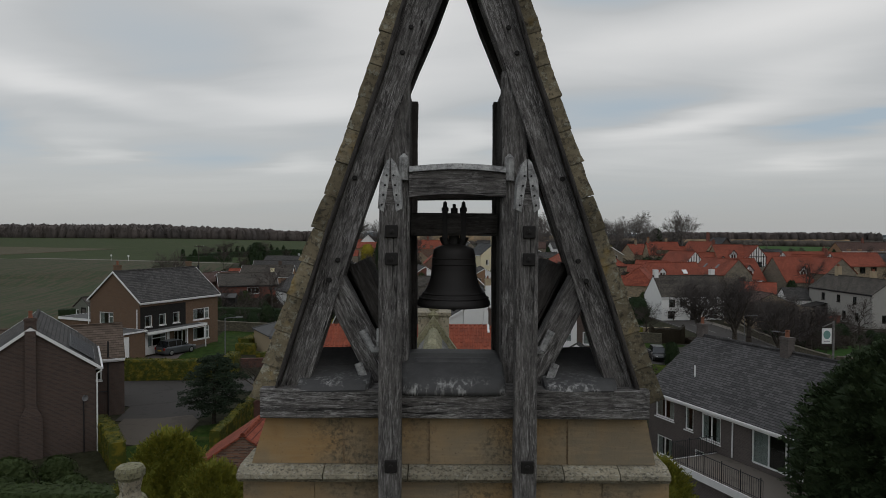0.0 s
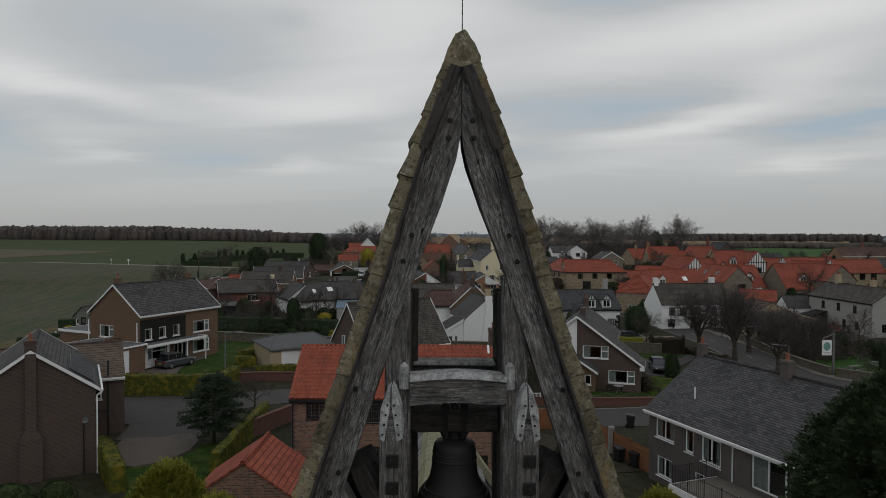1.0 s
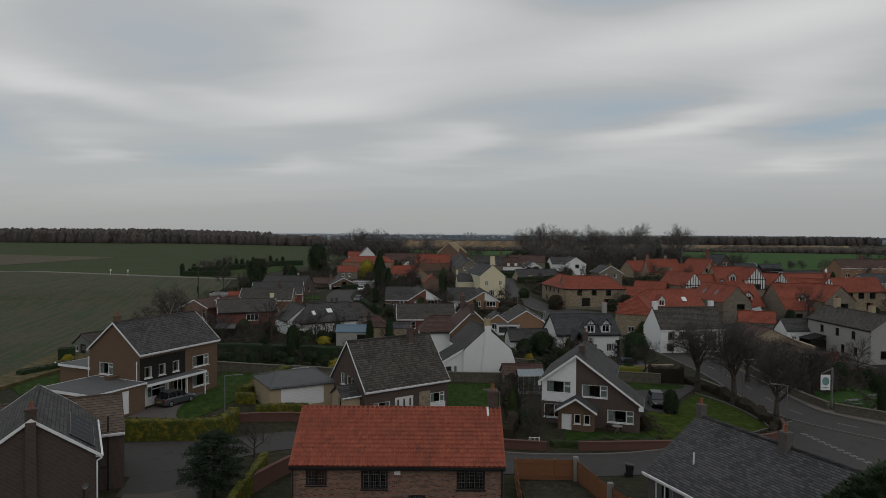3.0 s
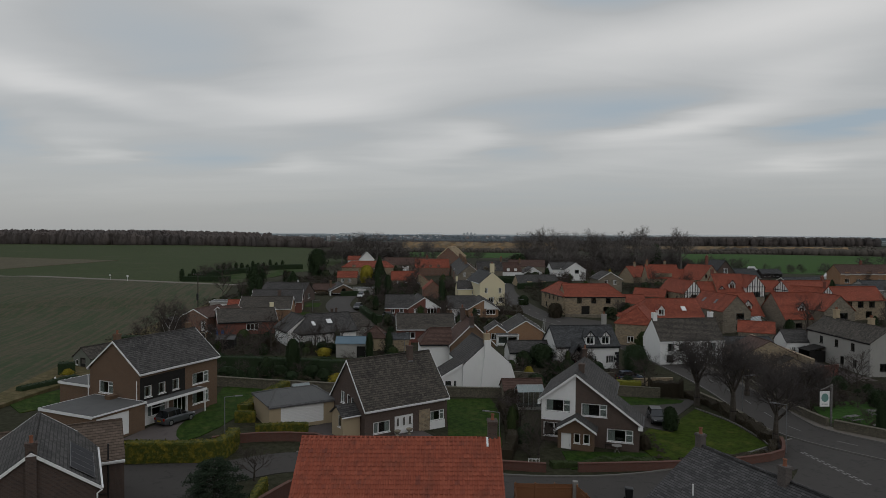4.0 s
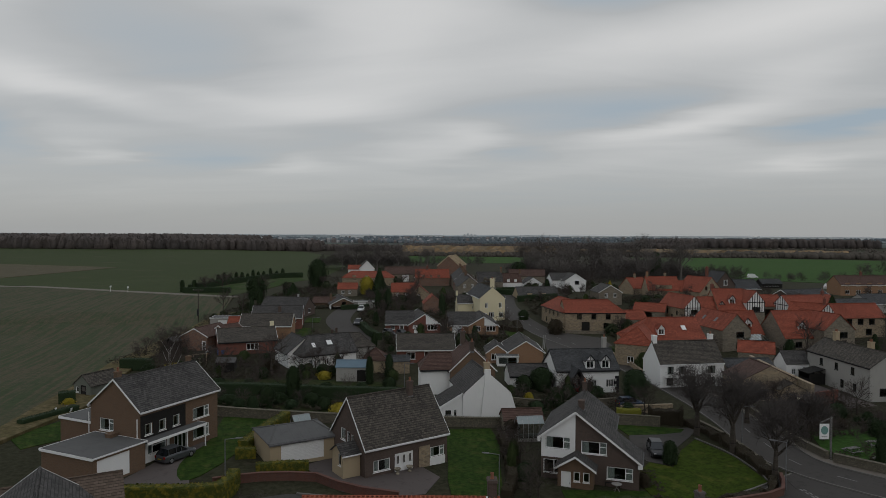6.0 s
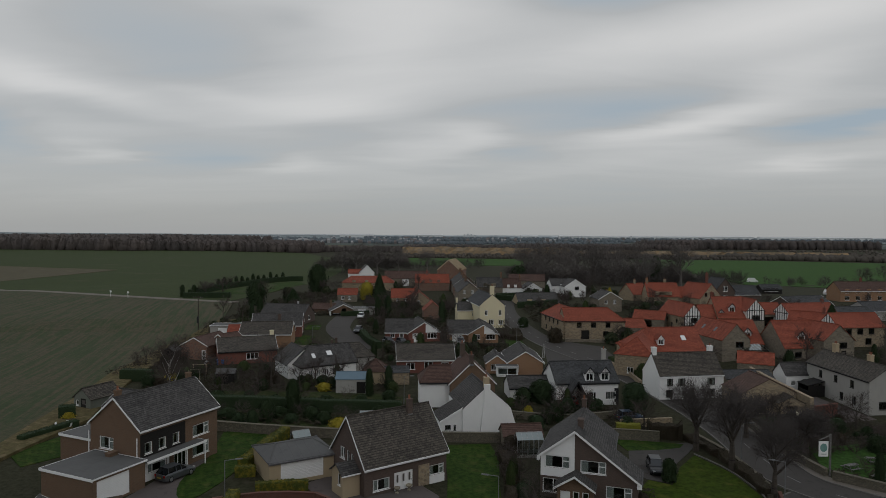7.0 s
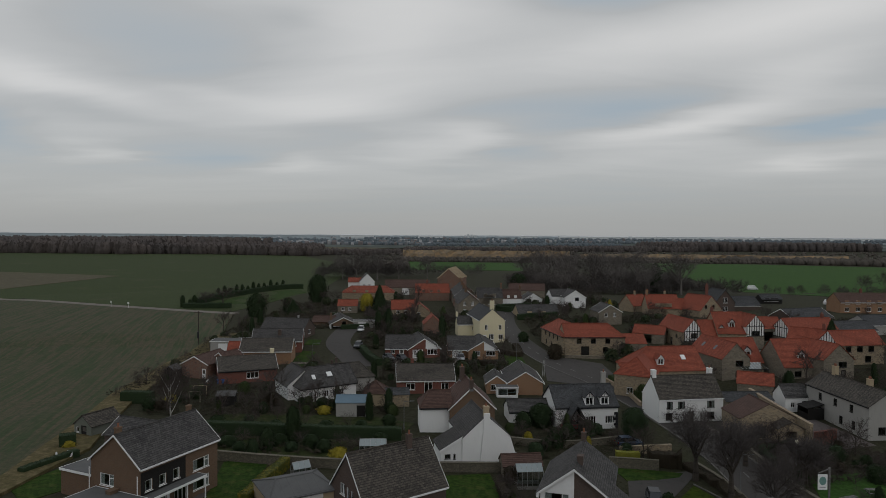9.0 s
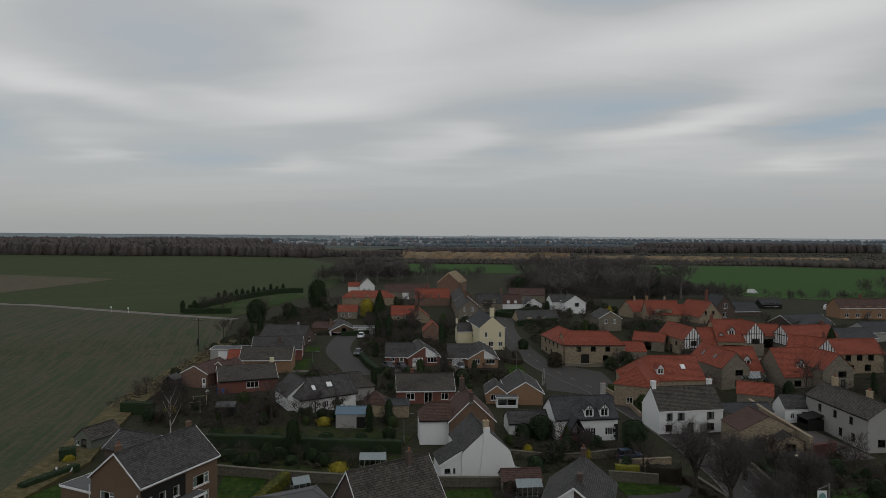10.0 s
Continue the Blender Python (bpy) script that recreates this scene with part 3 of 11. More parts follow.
def far_height(x, y):
    """Nearly level land beyond the village that rises a little to the woods in the west and on the plain's far side."""
    bearing = x / max(abs(y), 1.0)
    west = 4.0 * smooth01(-0.1, -0.45, bearing) * smooth01(250, 750, y)
    return 0.6 + west + 6.0 * smooth01(1900, 4500, y) + 0.8 * math.sin(x / 170.0) * math.sin(y / 230.0)


def gz(x, y):
    d = max(abs(x) - 110, 0) ** 2 + max(y - 240, 0) ** 2 + max(-10 - y, 0) ** 2
    k = smooth01(0, 140, math.sqrt(d))
    return near_height(x, y) * (1 - k) + far_height(x, y) * k if k < 1 else far_height(x, y)


def ground_mesh():
    def axis(parts):
        out = []
        for a, b, step in parts:
            n = max(1, round((b - a) / step))
            out += [a + (b - a) * i / n for i in range(n)]
        return out + [parts[-1][1]]
    xs = axis([(-4500, -1500, 300), (-1500, -500, 100), (-500, -130, 20), (-130, 150, 3.5), (150, 500, 20), (500, 1500, 100), (1500, 4500, 300)])
    ys = axis([(-3000, -300, 300), (-300, -20, 40), (-20, 300, 3.5), (300, 600, 15), (600, 1600, 50), (1600, 4700, 155)])
    m = Mesh()
    m.v = [(x, y, gz(x, y)) for y in ys for x in xs]
    nx = len(xs)
    m.f = [(j * nx + i, j * nx + i + 1, (j + 1) * nx + i + 1, (j + 1) * nx + i) for j in range(len(ys) - 1) for i in range(nx - 1)]
    return m


single("ground", ground_mesh(), GRASS, Matrix(), "rough winter ground of the village and land beyond", "ground", kind="structure", smooth=True)


def clip(poly, axis_i, at, keep_less):
    out = []
    for i in range(len(poly)):
        a, b = poly[i], poly[(i + 1) % len(poly)]
        ia, ib = (a[axis_i] < at) == keep_less, (b[axis_i] < at) == keep_less
        if ia:
            out.append(a)
        if ia != ib:
            t = (at - a[axis_i]) / (b[axis_i] - a[axis_i])
            out.append((a[0] + (b[0] - a[0]) * t, a[1] + (b[1] - a[1]) * t))
    return out


def patch(name, outline, material, label, category="", off=0.05, cell=3.0, kind="structure", rim=0.0):
    """A sheet laid on the ground inside an outline, cut into cells that follow the land, with a thin edge."""
    area = sum(a[0] * b[1] - b[0] * a[1] for a, b in zip(outline, outline[1:] + outline[:1]))
    if area < 0:
        outline = outline[::-1]
    m = Mesh()
    tris = bpy_tess([[Vector((x, y, 0.0)) for x, y in outline]])
    for t in tris:
        tri = [outline[i] for i in t]
        if (tri[1][0] - tri[0][0]) * (tri[2][1] - tri[0][1]) - (tri[1][1] - tri[0][1]) * (tri[2][0] - tri[0][0]) < 0:
            tri = tri[::-1]
        x0, x1 = min(p[0] for p in tri), max(p[0] for p in tri)
        y0, y1 = min(p[1] for p in tri), max(p[1] for p in tri)
        strips, rest = [], tri
        for i in range(math.floor(x0 / cell) + 1, math.ceil(x1 / cell)):
            strips.append(clip(rest, 0, i * cell, True))
            rest = clip(rest, 0, i * cell, False)
        strips.append(rest)
        for s in strips:
            if len(s) < 3:
                continue
            rest = s
            for j in range(math.floor(y0 / cell) + 1, math.ceil(y1 / cell)):
                low = clip(rest, 1, j * cell, True)
                rest = clip(rest, 1, j * cell, False)
                if len(low) > 2:
                    m.face(*[(x, y, gz(x, y) + off) for x, y in low])
                if len(rest) < 3:
                    break
            if len(rest) > 2:
                m.face(*[(x, y, gz(x, y) + off) for x, y in rest])
    for a, b in zip(outline, outline[1:] + outline[:1]):
        n = max(1, int(math.hypot(b[0] - a[0], b[1] - a[1]) / cell))
        for i in range(n):
            p = [a[k] + (b[k] - a[k]) * i / n for k in (0, 1)]
            q = [a[k] + (b[k] - a[k]) * (i + 1) / n for k in (0, 1)]
            m.face((p[0], p[1], gz(*p) - 0.3), (q[0], q[1], gz(*q) - 0.3), (q[0], q[1], gz(*q) + off), (p[0], p[1], gz(*p) + off))
    return single(name, m, material, Matrix(), label, category, kind=kind)


def curve_pts(pts, step=2.0):
    """A smooth line through the points."""
    out = []
    for i in range(len(pts) - 1):
        p0, p1, p2, p3 = (Vector(pts[max(0, min(len(pts) - 1, k))]) for k in (i - 1, i, i + 1, i + 2))
        n = max(1, int((p2 - p1).length / step))
        for j in range(n):
            t = j / n
            out.append(0.5 * ((2 * p1) + (p2 - p0) * t + (2 * p0 - 5 * p1 + 4 * p2 - p3) * t * t + (3 * p1 - p0 - 3 * p2 + p3) * t ** 3))
    return out + [Vector(pts[-1])]


def ribbon(name, line, left, right, low, high, material, label, category="", kind="structure", closed_top=True):
    """A band along a plan line from `left` to `right` of it (metres, right positive), low to high above the ground."""
    pts = curve_pts(line)
    m = Mesh()
    rows = []
    for i, p in enumerate(pts):
        d = (pts[min(i + 1, len(pts) - 1)] - pts[max(i - 1, 0)]).normalized()
        r = Vector((d.y, -d.x))
        a, b = p + r * left, p + r * right
        rows.append([(a.x, a.y, gz(*a) + low), (b.x, b.y, gz(*b) + low), (b.x, b.y, gz(*b) + high), (a.x, a.y, gz(*a) + high)])
    m.rings(rows)
    m.f = [f[::-1] for f in m.f]
    return single(name, m, material, Matrix(), label, category, kind=kind)


# roads
ROAD_MAIN = [(60, 55), (48.5, 66.5), (41.5, 75), (40.8, 83), (41.2, 93), (40.6, 104), (38.8, 116), (36.2, 127), (33.5, 137), (29.0, 147), (25.0, 158), (21.8, 173), (20.0, 190), (20.0, 212), (24, 250), (27, 330)]
ribbon("road", ROAD_MAIN, -3.1, 3.1, -0.3, 0.07, ASPHALT, "grey asphalt village street curving between the houses", "road")
ROAD_SIDE = [(-34, 52), (-24, 52.2), (-14, 59.5), (-4, 58.2), (6, 56.0), (18, 57.6), (30, 63.5), (40, 70.5)]
ribbon("road_side", ROAD_SIDE, -2.5, 2.5, -0.3, 0.06, ASPHALT, "narrow grey asphalt side lane behind the church", "road")
patch("turning_head", [(-29, 57), (-21, 58.5), (-17.0, 55.5), (-16.8, 49.5), (-17.6, 47.0), (-20.2, 46.2), (-22.8, 46.0), (-23.4, 49.5), (-27, 51)], ASPHALT, "wide asphalt turning head at the lane's end", "road", 0.055)
CLOSE = [(-18.5, 150), (-22, 160), (-27, 172), (-28.2, 186), (-27.8, 204)]
ribbon("close_road", CLOSE, -3.2, 3.2, -0.3, 0.07, ASPHALT, "grey asphalt cul-de-sac between bungalows", "road")
patch("green_lane_junction", [(22, 138), (34, 133), (37.5, 139), (37, 153), (30, 158.5), (24, 158)], ASPHALT, "wide asphalt road junction", "road", 0.06)
ribbon("footway", ROAD_MAIN[:9], 3.3, 4.6, -0.3, 0.16, PAVING, "narrow raised footway beside the village street", "pavement")
ribbon("kerb", ROAD_MAIN[:9], 3.1, 3.3, -0.3, 0.18, KERB, "concrete kerb of the street's footway", "kerb")
ribbon("kerb_west", ROAD_MAIN[:14], -3.3, -3.1, -0.3, 0.17, KERB, "concrete kerb along the village street", "kerb")
ribbon("kerb_lane", ROAD_SIDE[2:], -2.7, -2.5, -0.3, 0.17, KERB, "concrete kerb along the side lane", "kerb")

# fields
FIELD_EDGE = [(-52, 40), (-52.4, 80), (-56, 100), (-61, 122), (-63, 152), (-61, 185), (-72, 228)]
patch("crop_field", [(-52, 30), (-52.4, 80), (-56, 100), (-61, 122), (-63, 152), (-61.5, 185), (-71, 224), (-123, 245), (-187, 277), (-420, 330), (-420, 30)], CROP, "flat field of thin winter crop with bare soil rows", "field", 0.32, 14.0)
ribbon("farm_track", [(-71, 226.2), (-123, 247.5), (-187, 279.4), (-330, 350)], -2.2, 2.2, -0.3, 0.36, PAVING, "pale earth farm track across the field", "track")
patch("far_field", [(-75, 232), (-123, 252), (-187, 284), (-420, 380), (-560, 760), (-160, 760), (-70, 560), (-60, 300)], PASTURE_WEST, "smooth green pasture running up to the woods", "field", 0.12, 18.0)
patch("stubble_strip", [(-203, 415), (-217, 325), (-222, 305), (-330, 362), (-410, 398), (-410, 475), (-296, 443)], STUBBLE, "strip of pale rough stubble in the pasture", "field", 0.26, 18.0)
patch("hill_field", [(-300, 1060), (-120, 1040), (-95, 1250), (-150, 1420), (-300, 1400)], STUBBLE, "dull bare field on the rise beyond the wood", "field", 1.3, 40.0)
patch("green_field", [(-30, 520), (75, 505), (90, 640), (-40, 660)], PASTURE, "bright green field beyond the village", "field", 0.15, 20.0)
patch("green_field_east", [(150, 330), (175, 300), (330, 300), (520, 420), (470, 560), (300, 640), (185, 650), (160, 470)], PASTURE, "bright green pasture beyond the red roofs", "field", 0.15, 20.0)


# ---- houses ----
FOOT = []   # plan rectangles already built on: x, y, direction, length, width


def window(parent, o, u, s0, z0, s1, z1, lights=2, frame_mat=None, split=0.0, curtain=False, sill=True, name="window", leaded=False):
    """A window set in a wall: frame, a pane to each light, a sill, at times curtains. o, u: the wall's start and direction."""
    frame_mat = frame_mat or WHITE
    base = Matrix(((u[0], -u[1], 0, o[0]), (u[1], u[0], 0, o[1]), (0, 0, 1, 0), (0, 0, 0, 1)))
    fw = 0.09 if (s1 - s0) > 0.6 else 0.065
    ya, yb = 0.06, 0.12
    cuts = lights if isinstance(lights, (list, tuple)) else [i / lights for i in range(1, lights)]
    xs = [s0 + fw] + [s0 + (s1 - s0) * c for c in cuts] + [s1 - fw]
    holes = []
    for i, (a, b) in enumerate(zip(xs[:-1], xs[1:])):
        a, b = a + (fw / 2 if i else 0), b - (fw / 2 if i < len(xs) - 2 else 0)
        if split and i == len(xs) - 2:
            zz = z0 + (z1 - z0) * split
            holes += [(a, z0 + fw, b, zz - fw / 2), (a, zz + fw / 2, b, z1 - fw)]
        else:
            holes.append((a, z0 + fw, b, z1 - fw))
    m = Mesh().pierced((0, ya), (1, 0), [(s0, z0), (s1, z0), (s1, z1), (s0, z1)], holes, yb - ya)
    w = part(name, m, frame_mat, parent, at=base)
    for a, b in zip(xs[:-1], xs[1:]):
        p = part("pane", Mesh().box(a - 0.01, b + 0.01, 0.085, 0.095, z0 + fw - 0.01, z1 - fw + 0.01), GLASS, w)
        p.visible_shadow = False
    if sill:
        part("window_sill", Mesh().box(s0 - 0.05, s1 + 0.05, -0.06, 0.10, z0 - 0.07, z0 - 0.003), frame_mat, w)
    if leaded:
        bars = Mesh()
        k, r = max(3, round((s1 - s0) / 0.15)), max(4, round((z1 - z0) / 0.20))
        for i in range(1, k):
            c = s0 + (s1 - s0) * i / k
            bars.box(c - 0.011, c + 0.011, 0.070, 0.084, z0 + fw, z1 - fw)
        for j in range(1, r):
            c = z0 + (z1 - z0) * j / r
            bars.box(s0 + fw, s1 - fw, 0.066, 0.069, c - 0.011, c + 0.011)
        part("leading", bars, GREYLEAD, w, "lead strips across the glass")
    if curtain:
        for a, b in ((s0 + 0.03, s0 + (s1 - s0) * 0.30), (s1 - (s1 - s0) * 0.30, s1 - 0.03)):
            c = Mesh()
            n = 6
            pts = [(a + (b - a) * i / n, 0.125 + 0.03 * (i % 2)) for i in range(n + 1)]
            for p, q in zip(pts[:-1], pts[1:]):
                c.hexa([(p[0], p[1], z0), (q[0], q[1], z0), (q[0], q[1] + 0.015, z0), (p[0], p[1] + 0.015, z0),
                        (p[0], p[1], z1), (q[0], q[1], z1), (q[0], q[1] + 0.015, z1), (p[0], p[1] + 0.015, z1)])
            part("curtain", c, CURTAIN, w)
    return w


def door(parent, o, u, s0, z0, s1, z1, material, glazed=False, garage=False):
    base = Matrix(((u[0], -u[1], 0, o[0]), (u[1], u[0], 0, o[1]), (0, 0, 1, 0), (0, 0, 0, 1)))
    m = Mesh()
    f = 0.05
    m.box(s0, s0 + f, 0.04, 0.12, z0, z1).box(s1 - f, s1, 0.04, 0.12, z0, z1).box(s0 + f, s1 - f, 0.04, 0.12, z1 - f, z1)
    d = part("garage_door" if garage else "door", m, material if not garage else WHITE, parent, at=base)
    leaf = Mesh()
    if garage:
        n = max(6, int((z1 - z0) / 0.16))
        h = (z1 - f - z0) / n
        prof = []
        for i in range(n):
            prof += [(0.085, z0 + i * h), (0.07, z0 + i * h + 0.012), (0.07, z0 + (i + 1) * h - 0.012)]
        prof += [(0.085, z1 - f), (0.11, z1 - f), (0.11, z0)]
        leaf.rings([[(x, y, z) for y, z in prof] for x in (s0 + f, s1 - f)])
        part("panel", leaf, material, d)
    else:
        leaf.box(s0 + f, s1 - f, 0.07, 0.115, z0, z1 - f)
        part("leaf", leaf, material, d)
        if glazed:
            part("pane", Mesh().box(s0 + 0.22, s1 - 0.22, 0.062, 0.069, z0 + 0.95, z1 - 0.25), DARKROOM, d, "dark obscured glass")
        part("handle", Mesh().box(s1 - 0.16, s1 - 0.11, 0.03, 0.069, z0 + 0.95, z0 + 1.1), GREYLEAD, d)
    return d


def chimney(parent, x, y, w, d, z0, z1, material, pots=1, pot_mat=None):
    m = Mesh().box(-w / 2, w / 2, -d / 2, d / 2, 0, z1 - z0 - 0.16)
    c = part("chimney", m, material, parent, at=pose(x, y, z0))
    h = z1 - z0
    part("cap", Mesh().box(-w / 2 - 0.05, w / 2 + 0.05, -d / 2 - 0.05, d / 2 + 0.05, h - 0.158, h - 0.06).box(-w / 2 - 0.02, w / 2 + 0.02, -d / 2 - 0.02, d / 2 + 0.02, h - 0.06, h), material, c)
    part("flashing", Mesh().box(-w / 2 - 0.015, w / 2 + 0.015, -d / 2 - 0.015, d / 2 + 0.015, 0.0, (h - 0.2) * 0.2), GREYLEAD, c)
    for i in range(pots):
        px = (i - (pots - 1) / 2) * 0.36
        pot = Mesh().lathe([(0.13, h), (0.11, h + 0.1), (0.10, h + 0.32), (0.125, h + 0.34), (0.125, h + 0.4), (0.08, h + 0.4), (0.08, h + 0.25)], 10, px)
        part("chimney_pot", pot, pot_mat or POT, c)
    return c


POT = plain("terracotta_pot", (0.24, 0.10, 0.06), 0.85)
LEADW = plain("pale_lead_flashing", (0.36, 0.36, 0.36), 0.6)


def gable_roof(parent, L, W, he, hr, roof_mat, hip0=0.0, hip1=0.0, th=0.10, ridge_mat=None, off=0.0):
    """Two slopes, hipped at an end by that many metres. Measures are to the outside of the roof. off shifts the ridge across."""
    x0, x1, y0, y1 = -L / 2, L / 2, -W / 2, W / 2
    down = (0, 0, -th)
    part("roof_slope", Mesh().slab([(x0, y0, he), (x1, y0, he), (x1 - hip1, off, hr), (x0 + hip0, off, hr)], down), roof_mat, parent)
    part("roof_slope", Mesh().slab([(x1, y1, he), (x0, y1, he), (x0 + hip0, off, hr), (x1 - hip1, off, hr)], down), roof_mat, parent)
    if hip0:
        part("roof_hip", Mesh().slab([(x0, y1, he), (x0, y0, he), (x0 + hip0, off, hr)], down), roof_mat, parent)
    if hip1:
        part("roof_hip", Mesh().slab([(x1, y0, he), (x1, y1, he), (x1 - hip1, off, hr)], down), roof_mat, parent)
    r = Mesh()
    n = max(2, int((L - hip0 - hip1) / 0.45))
    step = (L - hip0 - hip1) / n
    prof = lambda x, k: [(x, off - 0.13 * k, hr - 0.05), (x, off - 0.09 * k, hr + 0.05 * k), (x, off, hr + 0.085 * k), (x, off + 0.09 * k, hr + 0.05 * k), (x, off + 0.13 * k, hr - 0.05)]
    rows = []
    for i in range(n):
        a = x0 + hip0 + i * step
        rows += [prof(a, 1.06), prof(a + step - 0.01, 0.92)]
    r.rings(rows)
    part("ridge", r, ridge_mat or roof_mat, parent)
    hips = [((x0, y, he), (x0 + hip0, off, hr)) for y in (y0, y1) if hip0] + [((x1, y, he), (x1 - hip1, off, hr)) for y in (y0, y1) if hip1]
    for p, q in hips:
        m = Mesh()
        m.tube(p, q, 0.10, 0.10, 6)
        part("hip_ridge", m, ridge_mat or roof_mat, parent)


def trims(parent, L, W, he, hr, hip0, hip1, barge, gutter, og, bargeside=(True, True), off=0.0):
    x0, x1, y0, y1 = -L / 2, L / 2, -W / 2, W / 2
    if gutter:
        for y, sgn in ((y0, -1), (y1, 1)):
            g = Mesh().box(x0 + 0.02, x1 - 0.02, y + sgn * 0.01, y + sgn * 0.12, he - 0.16, he - 0.05)
            g.box(x0 + 0.02, x1 - 0.02, y - sgn * 0.03, y + sgn * 0.006, he - 0.28, he - 0.06)
            part("gutter", g, gutter, parent)
    if barge:
        for x, hip, sgn in ((x0, hip0, -1), (x1, hip1, 1)):
            if hip:
                continue
            b = Mesh()
            for y in (y0, y1):
                xa, xb = sorted((x + sgn * 0.004, x + sgn * 0.05))
                lo, hi = -0.19, 0.015
                pts = [(y, he + lo), (y, he + hi), (off, hr + hi), (off, hr + lo)]
                if y > off:
                    pts = pts[::-1]
                k = [(xa, p, q) for p, q in pts] + [(xb, p, q) for p, q in pts]
                n = len(b.v)
                b.v.extend(k)
                b.f += [(n, n + 1, n + 2, n + 3), (n + 7, n + 6, n + 5, n + 4), (n, n + 4, n + 5, n + 1), (n + 1, n + 5, n + 6, n + 2), (n + 2, n + 6, n + 7, n + 3), (n + 3, n + 7, n + 4, n)]
            part("bargeboard", b, barge, parent)


def house(x, y, ang, L, W, ze, zr, wall, roof, label, openings=(), base=None, oh=0.3, og=0.15, hip=(0, 0), barge=None, gutter=None,
          chimneys=(), walls=None, name="house", category="house", group="", ridge_mat=None, frame_mat=None, off=0.0, dark_in=True):
    """A gabled or hipped house. x, y: the roof's middle; ang: the ridge's direction; ze, zr: heights of eaves and ridge above datum.
    openings: (side, middle along the wall from its left end seen from outside, foot, width, height, kind, lights) with sides a (before), 1 (right end), b, 0."""
    c, s = math.cos(radians(ang)), math.sin(radians(ang))
    if base is None:
        base = min(gz(x + c * a - s * b, y + s * a + c * b) for a in (-L / 2, 0, L / 2) for b in (-W / 2, 0, W / 2))
    h = thing(name, pose(x, y, base, 0, 0, ang), label, category, group)
    FOOT.append((x, y, ang, L, W))
    he, hr = ze - base, zr - base
    slope = (hr - he) / (W / 2)
    Lw, Ww = L - (2 * oh if hip[0] and hip[1] else 2 * og), W - 2 * oh
    th = 0.10
    top = he + oh * slope - th - 0.01
    peak = hr - th - 0.01
    t = 0.25
    corners = {"a": ((-Lw / 2, -Ww / 2), (1, 0), Lw), "1": ((Lw / 2, -Ww / 2 + t), (0, 1), Ww - 2 * t), "b": ((Lw / 2, Ww / 2), (-1, 0), Lw), "0": ((-Lw / 2, Ww / 2 - t), (0, -1), Ww - 2 * t)}
    low = -0.8
    for side, (o, u, ln) in corners.items():
        mine = [q for q in openings if q[0] == side]
        shift = 0.0 if side in "ab" else t
        holes = [(q[1] - q[3] / 2 - shift, q[2], q[1] + q[3] / 2 - shift, q[2] + q[4]) for q in mine]
        hp = hip[0] if side == "0" else hip[1] if side == "1" else 1
        if side in "ab" or hp:
            outline = [(0, low), (ln, low), (ln, top - (0.02 if side in "ab" else 0)), (0, top - (0.02 if side in "ab" else 0))]
        else:
            g = slope * t
            outline = [(0, low), (ln, low), (ln, top + g), (ln / 2, peak), (0, top + g)]
        mat = (walls or {}).get(side, wall)
        w = part("wall", Mesh().pierced(o, u, outline, holes, t), mat, h)
        for q, (s0, z0, s1, z1) in zip(mine, holes):
            kind, lights = q[5], q[6] if len(q) > 6 else 2
            if kind.startswith("win"):
                window(w, o, u, s0, z0, s1, z1, lights, frame_mat, split=0.66 if "t" in kind[3:] else 0.0, curtain="c" in kind[3:], leaded="l" in kind[3:])
            elif kind == "garage":
                door(w, o, u, s0, z0, s1, z1, WHITE, garage=True)
            elif kind == "glazed":
                window(w, o, u, s0, z0, s1, z1, lights, frame_mat, sill=False, name="glazed_door", curtain=q[3] > 2.5)
            elif kind == "void":
                pass
            else:
                door(w, o, u, s0, z0, s1, z1, {"white": WHITE, "dark": TIMBER_DARK, "brown": TIMBER_DARK, "black": BLACK}.get(kind, WHITE), glazed=q[3] < 1.5)
    gable_roof(h, L, W, he, hr, roof, hip[0], hip[1], th, ridge_mat)
    trims(h, L, W, he, hr, hip[0], hip[1], barge, gutter, og)
    part("floor", Mesh().box(-Lw / 2 + t, Lw / 2 - t, -Ww / 2 + t, Ww / 2 - t, -0.1, 0.02), DARKROOM, h, "dim interior floor")
    if top > 4.2:
        part("upper_floor", Mesh().box(-Lw / 2 + t, Lw / 2 - t, -Ww / 2 + t, Ww / 2 - t, 2.5, 2.7), DARKROOM, h, "dim interior floor")
    for ch in chimneys:
        cx, cy, w, d, zt, mat = ch[:6]
        z0 = min(hr - 0.2, hr - slope * (abs(cy) + d / 2) - 0.25)
        chimney(h, cx, cy, w, d, z0, zt - base, mat, ch[6] if len(ch) > 6 else 1)
    return h


def row(side, n, length, z, w, h, kind="win", lights=2, a=0.12, b=0.88):
    """n like openings spread along a wall."""
    return [(side, length * (a + (b - a) * (i + 0.5) / n), z, w, h, kind, lights) for i in range(n)]


